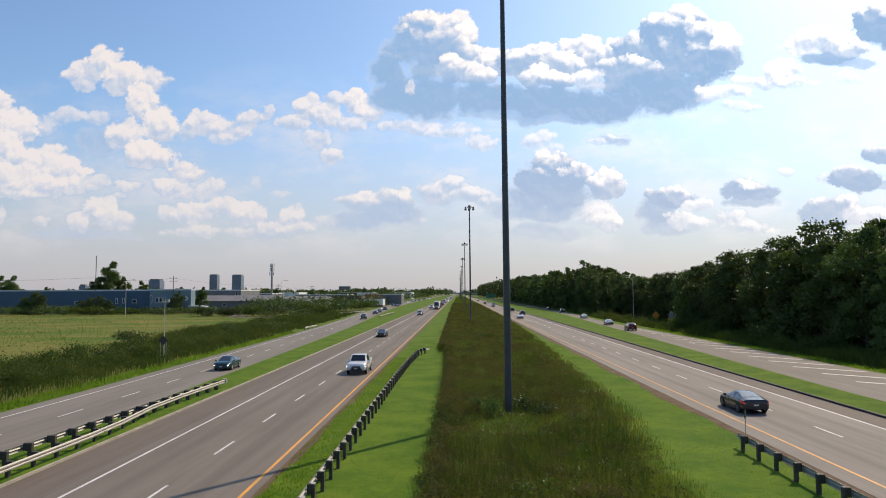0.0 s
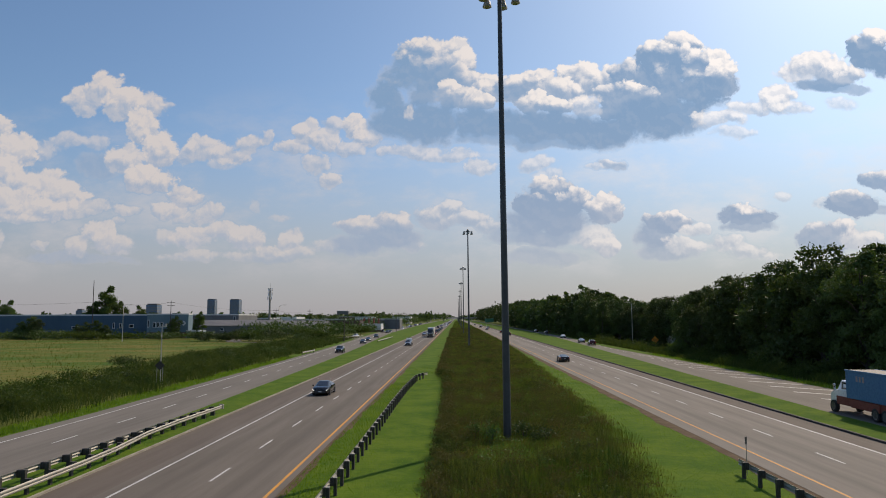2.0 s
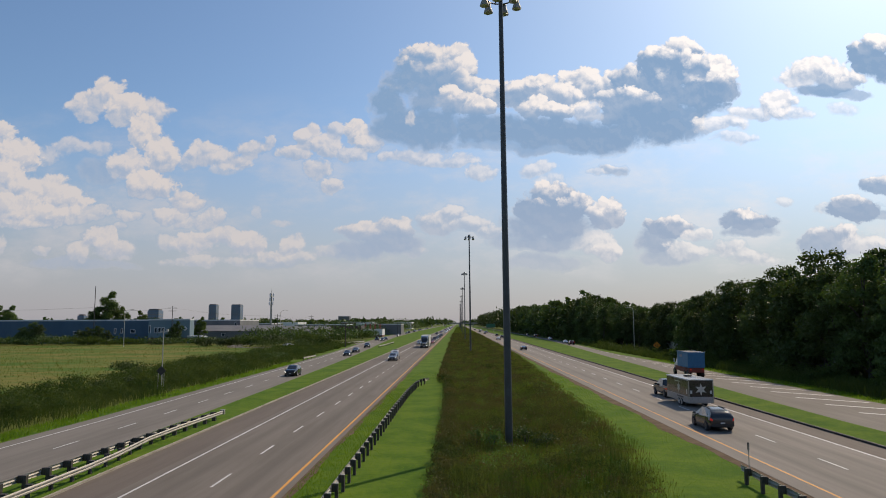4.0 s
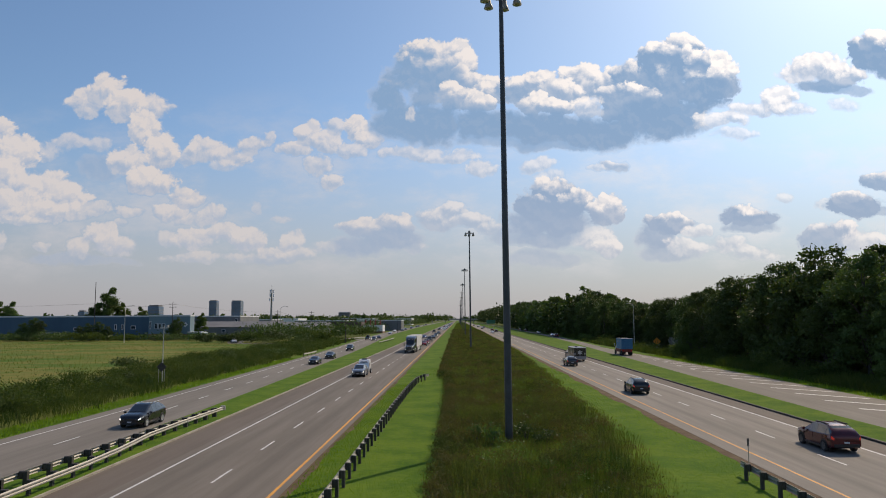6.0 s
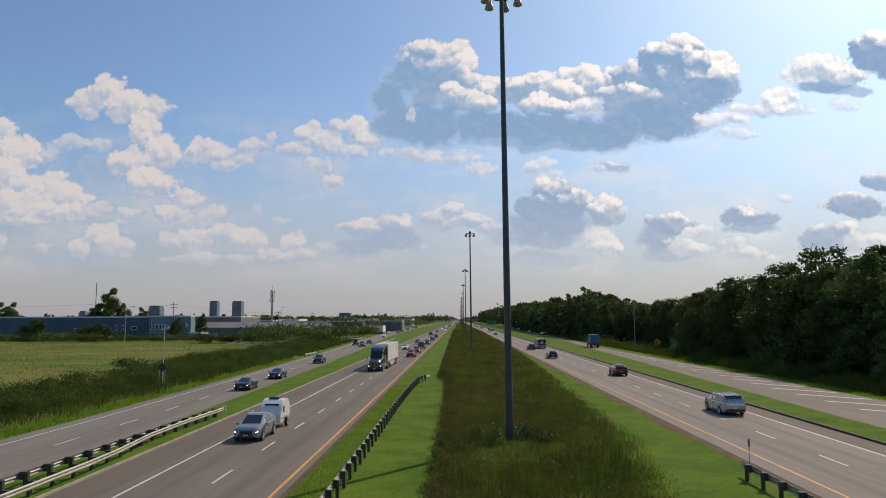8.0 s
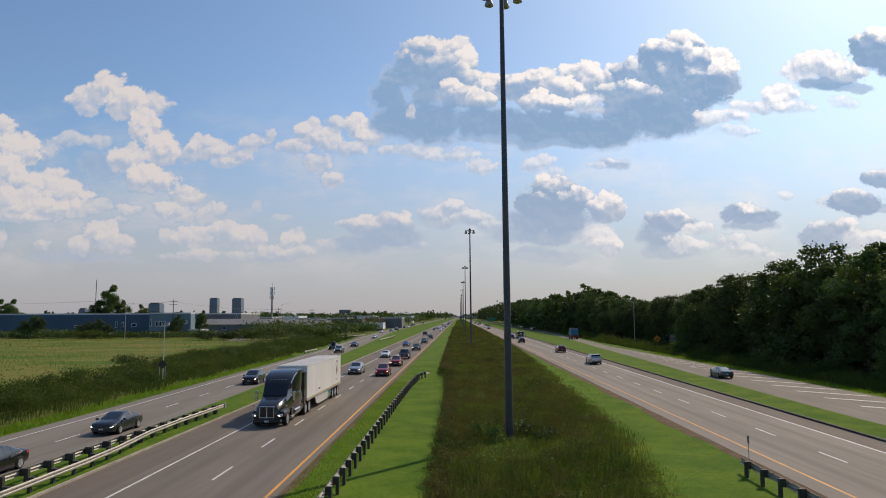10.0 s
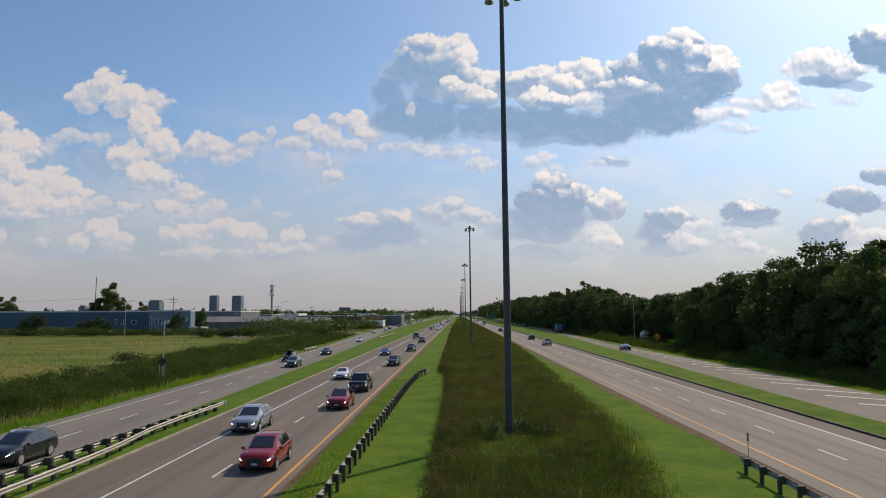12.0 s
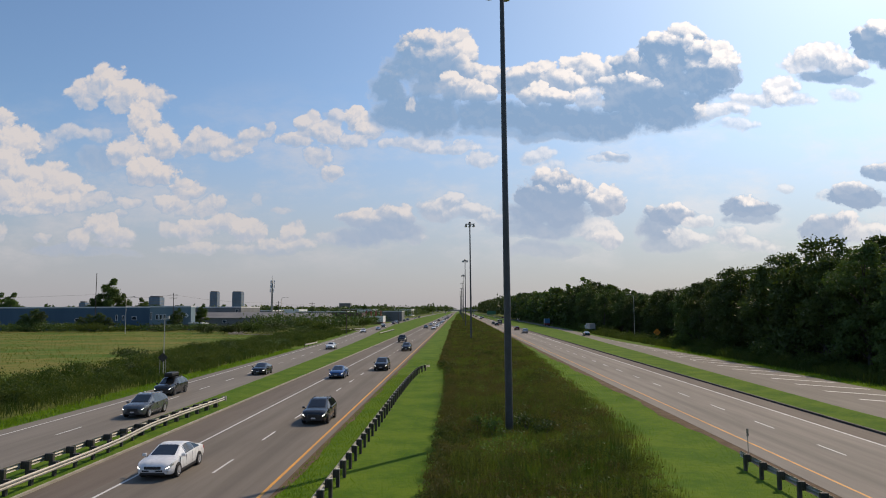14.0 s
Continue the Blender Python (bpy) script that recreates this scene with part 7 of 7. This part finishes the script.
car_on("sedan", P_WHITE, "white sedan with dark grille and tinted windows", at_x(-14.95), timed((0, 413), (8.2, 191), (10.3, 134.5), (11, 116), (12, 89), (13, 62), (14, 34.5)), True)
car_on("suv", P_CHARCOAL, "charcoal SUV with lit running lights", at_x(-10.5), steady(51, -30.5, 14), True, rim_bright=False)
car_on("sedan", P_BLUE, "blue metallic sedan in the outer lane", at_x(-14.85), steady(85, -28.2, 14), True)
car_on("suv", P_BLACK, "black SUV with lit running lights", INNER, steady(96, -30.2, 14), True, rim_bright=False)
car_on("suv", P_BLACK, "black SUV far down the road", INNER, steady(142, -30.5, 14), True, rim_bright=False)
car_on("pickup", P_BLACK, "black pickup truck far down the road", OUTER, steady(180, -31, 14), True, rim_bright=False)
far_rnd2 = random.Random(4)
FAR_PAINTS = [("sedan", P_WHITE, "white"), ("suv", P_CHARCOAL, "charcoal"), ("sedan", P_SILVER, "silver"), ("suv", P_WHITE, "white"), ("sedan", P_BLACK, "black"), ("suv", P_MAROON, "dark red")]
for lane, ys, v in ((OUTER, (312, 368, 430, 520, 640, 760, 900, 1060), -28.5), (INNER, (300, 345, 372, 410, 455, 500, 580, 660, 740, 850, 980, 1100), -29.5)):
    for y in ys:
        shape, colour, word = FAR_PAINTS[far_rnd2.randrange(6)]
        car_on(shape, colour, f"far {word} {'sedan' if shape == 'sedan' else 'SUV'} in the oncoming traffic", lane, steady(y, v, 14), True)

# west service road, coming towards the camera
car_on("sedan", P_TEAL, "dark sedan on the service road", WEST_IN, steady(75, -25.5), True)
car_on("suv", P_BLACK, "black hatchback SUV on the service road", WEST_IN, steady(223, -28.2), True)
car_on("sedan", P_BLACK, "black sedan on the service road", WEST_IN, timed((0, 277), (3, 204), (5.5, 141.5), (8.2, 78), (14, -60)), True)
car_on("sedan", P_CHARCOAL, "charcoal sedan on the service road", WEST_IN, timed((0, 302), (3, 226), (5.5, 161), (8.2, 94), (10.3, 42), (14, -52)), True)
car_on("suv", P_CHARCOAL, "charcoal hatchback on the service road", WEST_IN, timed((0, 344), (3, 268), (5.5, 197), (8.2, 129), (10.3, 79), (12, 38), (14, -10)), True)
boxed_suv = car_on("suv", P_CHARCOAL, "dark SUV with a black roof box", WEST_OUT, timed((0, 447), (8.2, 226), (10.3, 168), (11, 150), (12, 123), (13, 96), (14, 68)), True, rim_bright=False)
part("roof_box", boxed(-0.42, 0.42, -0.95, 0.85, 1.78, 2.12, 0.1), M_TRIM, boxed_suv, "black roof box")
part("roof_bar", boxed(-0.62, 0.62, -0.45, -0.38, 1.70, 1.79), M_TRIM, boxed_suv)
part("roof_bar", boxed(-0.62, 0.62, 0.3, 0.37, 1.70, 1.79), M_TRIM, boxed_suv)
car_on("suv", P_GREY, "grey metallic SUV on the service road", WEST_IN, timed((0, 436), (8.2, 212), (10.3, 153), (11, 138), (12, 110), (13, 82), (14, 54)), True)
car_on("sedan", P_BLACK, "black sedan on the service road", WEST_IN, timed((0, 458), (8.2, 241), (10.3, 186), (12, 143), (13, 116.5), (14, 90)), True)
car_on("sedan", P_WHITE, "white sedan on the service road", WEST_IN, steady(149, -30.5, 14), True)
for k, y in enumerate((262, 292, 330, 378, 410, 446, 480, 514, 560, 610, 687, 760, 840)):
    shape, colour, word = FAR_PAINTS[far_rnd2.randrange(6)]
    car_on(shape, colour, f"far {word} {'sedan' if shape == 'sedan' else 'SUV'} on the service road", WEST_IN if k % 3 else WEST_OUT, steady(y, -26, 14), True)

# east carriageway, driving away
car_on("coupe", P_CHARCOAL, "dark grey sports coupe driving away", at_x(20.05), steady(48, 41.5), False, rim_bright=False)
car_on("pickup", P_BLACK, "black pickup truck towing an enclosed trailer", at_x(23.75), timed((0, -53.5), (3.2, 50.2), (5.5, 129.5), (8.2, 214), (10.3, 284), (14, 406)), False, rim_bright=False)
drives(make_enclosed_trailer(), at_x(23.5), timed((0, -62), (3.2, 41.6), (5.5, 121), (8.2, 205.5), (10.3, 275.5), (14, 397.5)), 0.0, False)
car_on("suv", P_CHARCOAL, "charcoal SUV driving away in traffic", EAST_IN, steady(106, 34.6, 5.5), False, rim_bright=False)
car_on("suv", P_BLACK, "black crossover driving away in traffic", EAST_IN, steady(59.5, 35.8, 5.5), False, rim_bright=False)
car_on("suv", P_MAROON, "dark red hatchback SUV driving away", EAST_OUT, timed((0, -131), (6.5, 58.5), (8.2, 109), (10.3, 170), (11, 194), (12, 226), (13, 254), (14, 283)), False, rim_bright=False)
car_on("van", P_SILVER, "silver minivan with roof rails driving away", at_x(23.5), timed((0, -182), (7.5, 46), (8.2, 67), (10.3, 130), (11, 154), (12, 185), (13, 216), (14, 247)), False)
for x, y, shape, colour, word in ((20.1, 225, "sedan", P_WHITE, "white sedan"), (24.2, 263, "suv", P_CHARCOAL, "charcoal SUV"), (24.2, 313, "suv", P_BLACK, "black SUV"), (20.5, 410, "sedan", P_MAROON, "dark red sedan"), (24, 470, "van", P_SILVER, "silver minivan"), (20, 520, "suv", P_BLACK, "black SUV"), (24, 610, "suv", P_WHITE, "white SUV"), (20, 700, "sedan", P_CHARCOAL, "charcoal sedan")):
    car_on(shape, colour, f"far {word} driving away", at_x(x), steady(y, 30.5), False)

# east service road, driving away
drives(make_dump_truck(), SIDE_R, timed((0, 4), (2, 54), (3, 80), (5.5, 146), (6.5, 171), (7.5, 195), (8.2, 211), (10.3, 262), (14, 355)), 0.0, False)
car_on("suv", P_MAROON, "dark SUV on the far service road", SIDE_R, steady(152, 27.3), False)
car_on("sedan", P_SILVER, "silver sedan on the far service road", SIDE_R, steady(179, 25.2), False)
car_on("sedan", P_WHITE, "white sedan on the far service road", SIDE_R, steady(226, 28.3), False)
car_on("suv", P_CHARCOAL, "charcoal SUV on the far service road", SIDE_R, steady(290, 30), False)
car_on("sedan", P_BLACK, "black sedan on the far service road", SIDE_R, steady(345, 28), False)
car_on("sedan", P_TEAL, "dark teal coupe on the far service road", SIDE_R, timed((0, -226), (10.3, 103), (11, 129), (12, 159), (13, 190), (14, 222)), False)

# a white car that leaves by the slip road, and a truck that comes up behind the eastern shrubs
leaver = make_car("sedan", P_WHITE, "sedan", "white sedan leaving by the slip road")
merger = make_box_truck()


def motions():
    """Key all that moves."""
    for ob, lane, at, reach, oncoming in MOVES:
        rows = []
        for k in range(29):
            t = 0.5 * k
            tip = at(t)
            y = tip + reach if not oncoming else tip + reach
            slope = (lane(y + 4) - lane(y - 4)) / 8
            turn = math.degrees(math.atan(-slope)) + (180 if oncoming else 0)
            rows.append((t, pose(lane(y), y, 0.0, 0, 0, turn)))
        walk(ob, rows)
    path = [(0, -37.0, 352), (1, -39.5, 333), (2, -43.5, 304), (3, -51, 268), (3.8, -58, 250), (4.7, -68, 243), (5.6, -78, 248), (7, -84, 264), (9, -86, 276), (14, -87, 290)]
    rows = []
    for i, (t, x, y) in enumerate(path):
        a, b = path[max(i - 1, 0)], path[min(i + 1, len(path) - 1)]
        rows.append((t, pose(x, y, 0.0, 0, 0, math.degrees(math.atan2(b[2] - a[2], b[1] - a[1])) - 90)))
    walk(leaver, rows)
    walk(merger, [(0, pose(62, 195, -0.05, 0, 0, 12)), (11, pose(61, 199, -0.05, 0, 0, 12)), (12, pose(59, 215, -0.05, 0, 0, 10)), (13, pose(54.5, 243, -0.05, 0, 0, 8)), (14, pose(50.5, 266, -0.05, 0, 0, 6))])


motions()
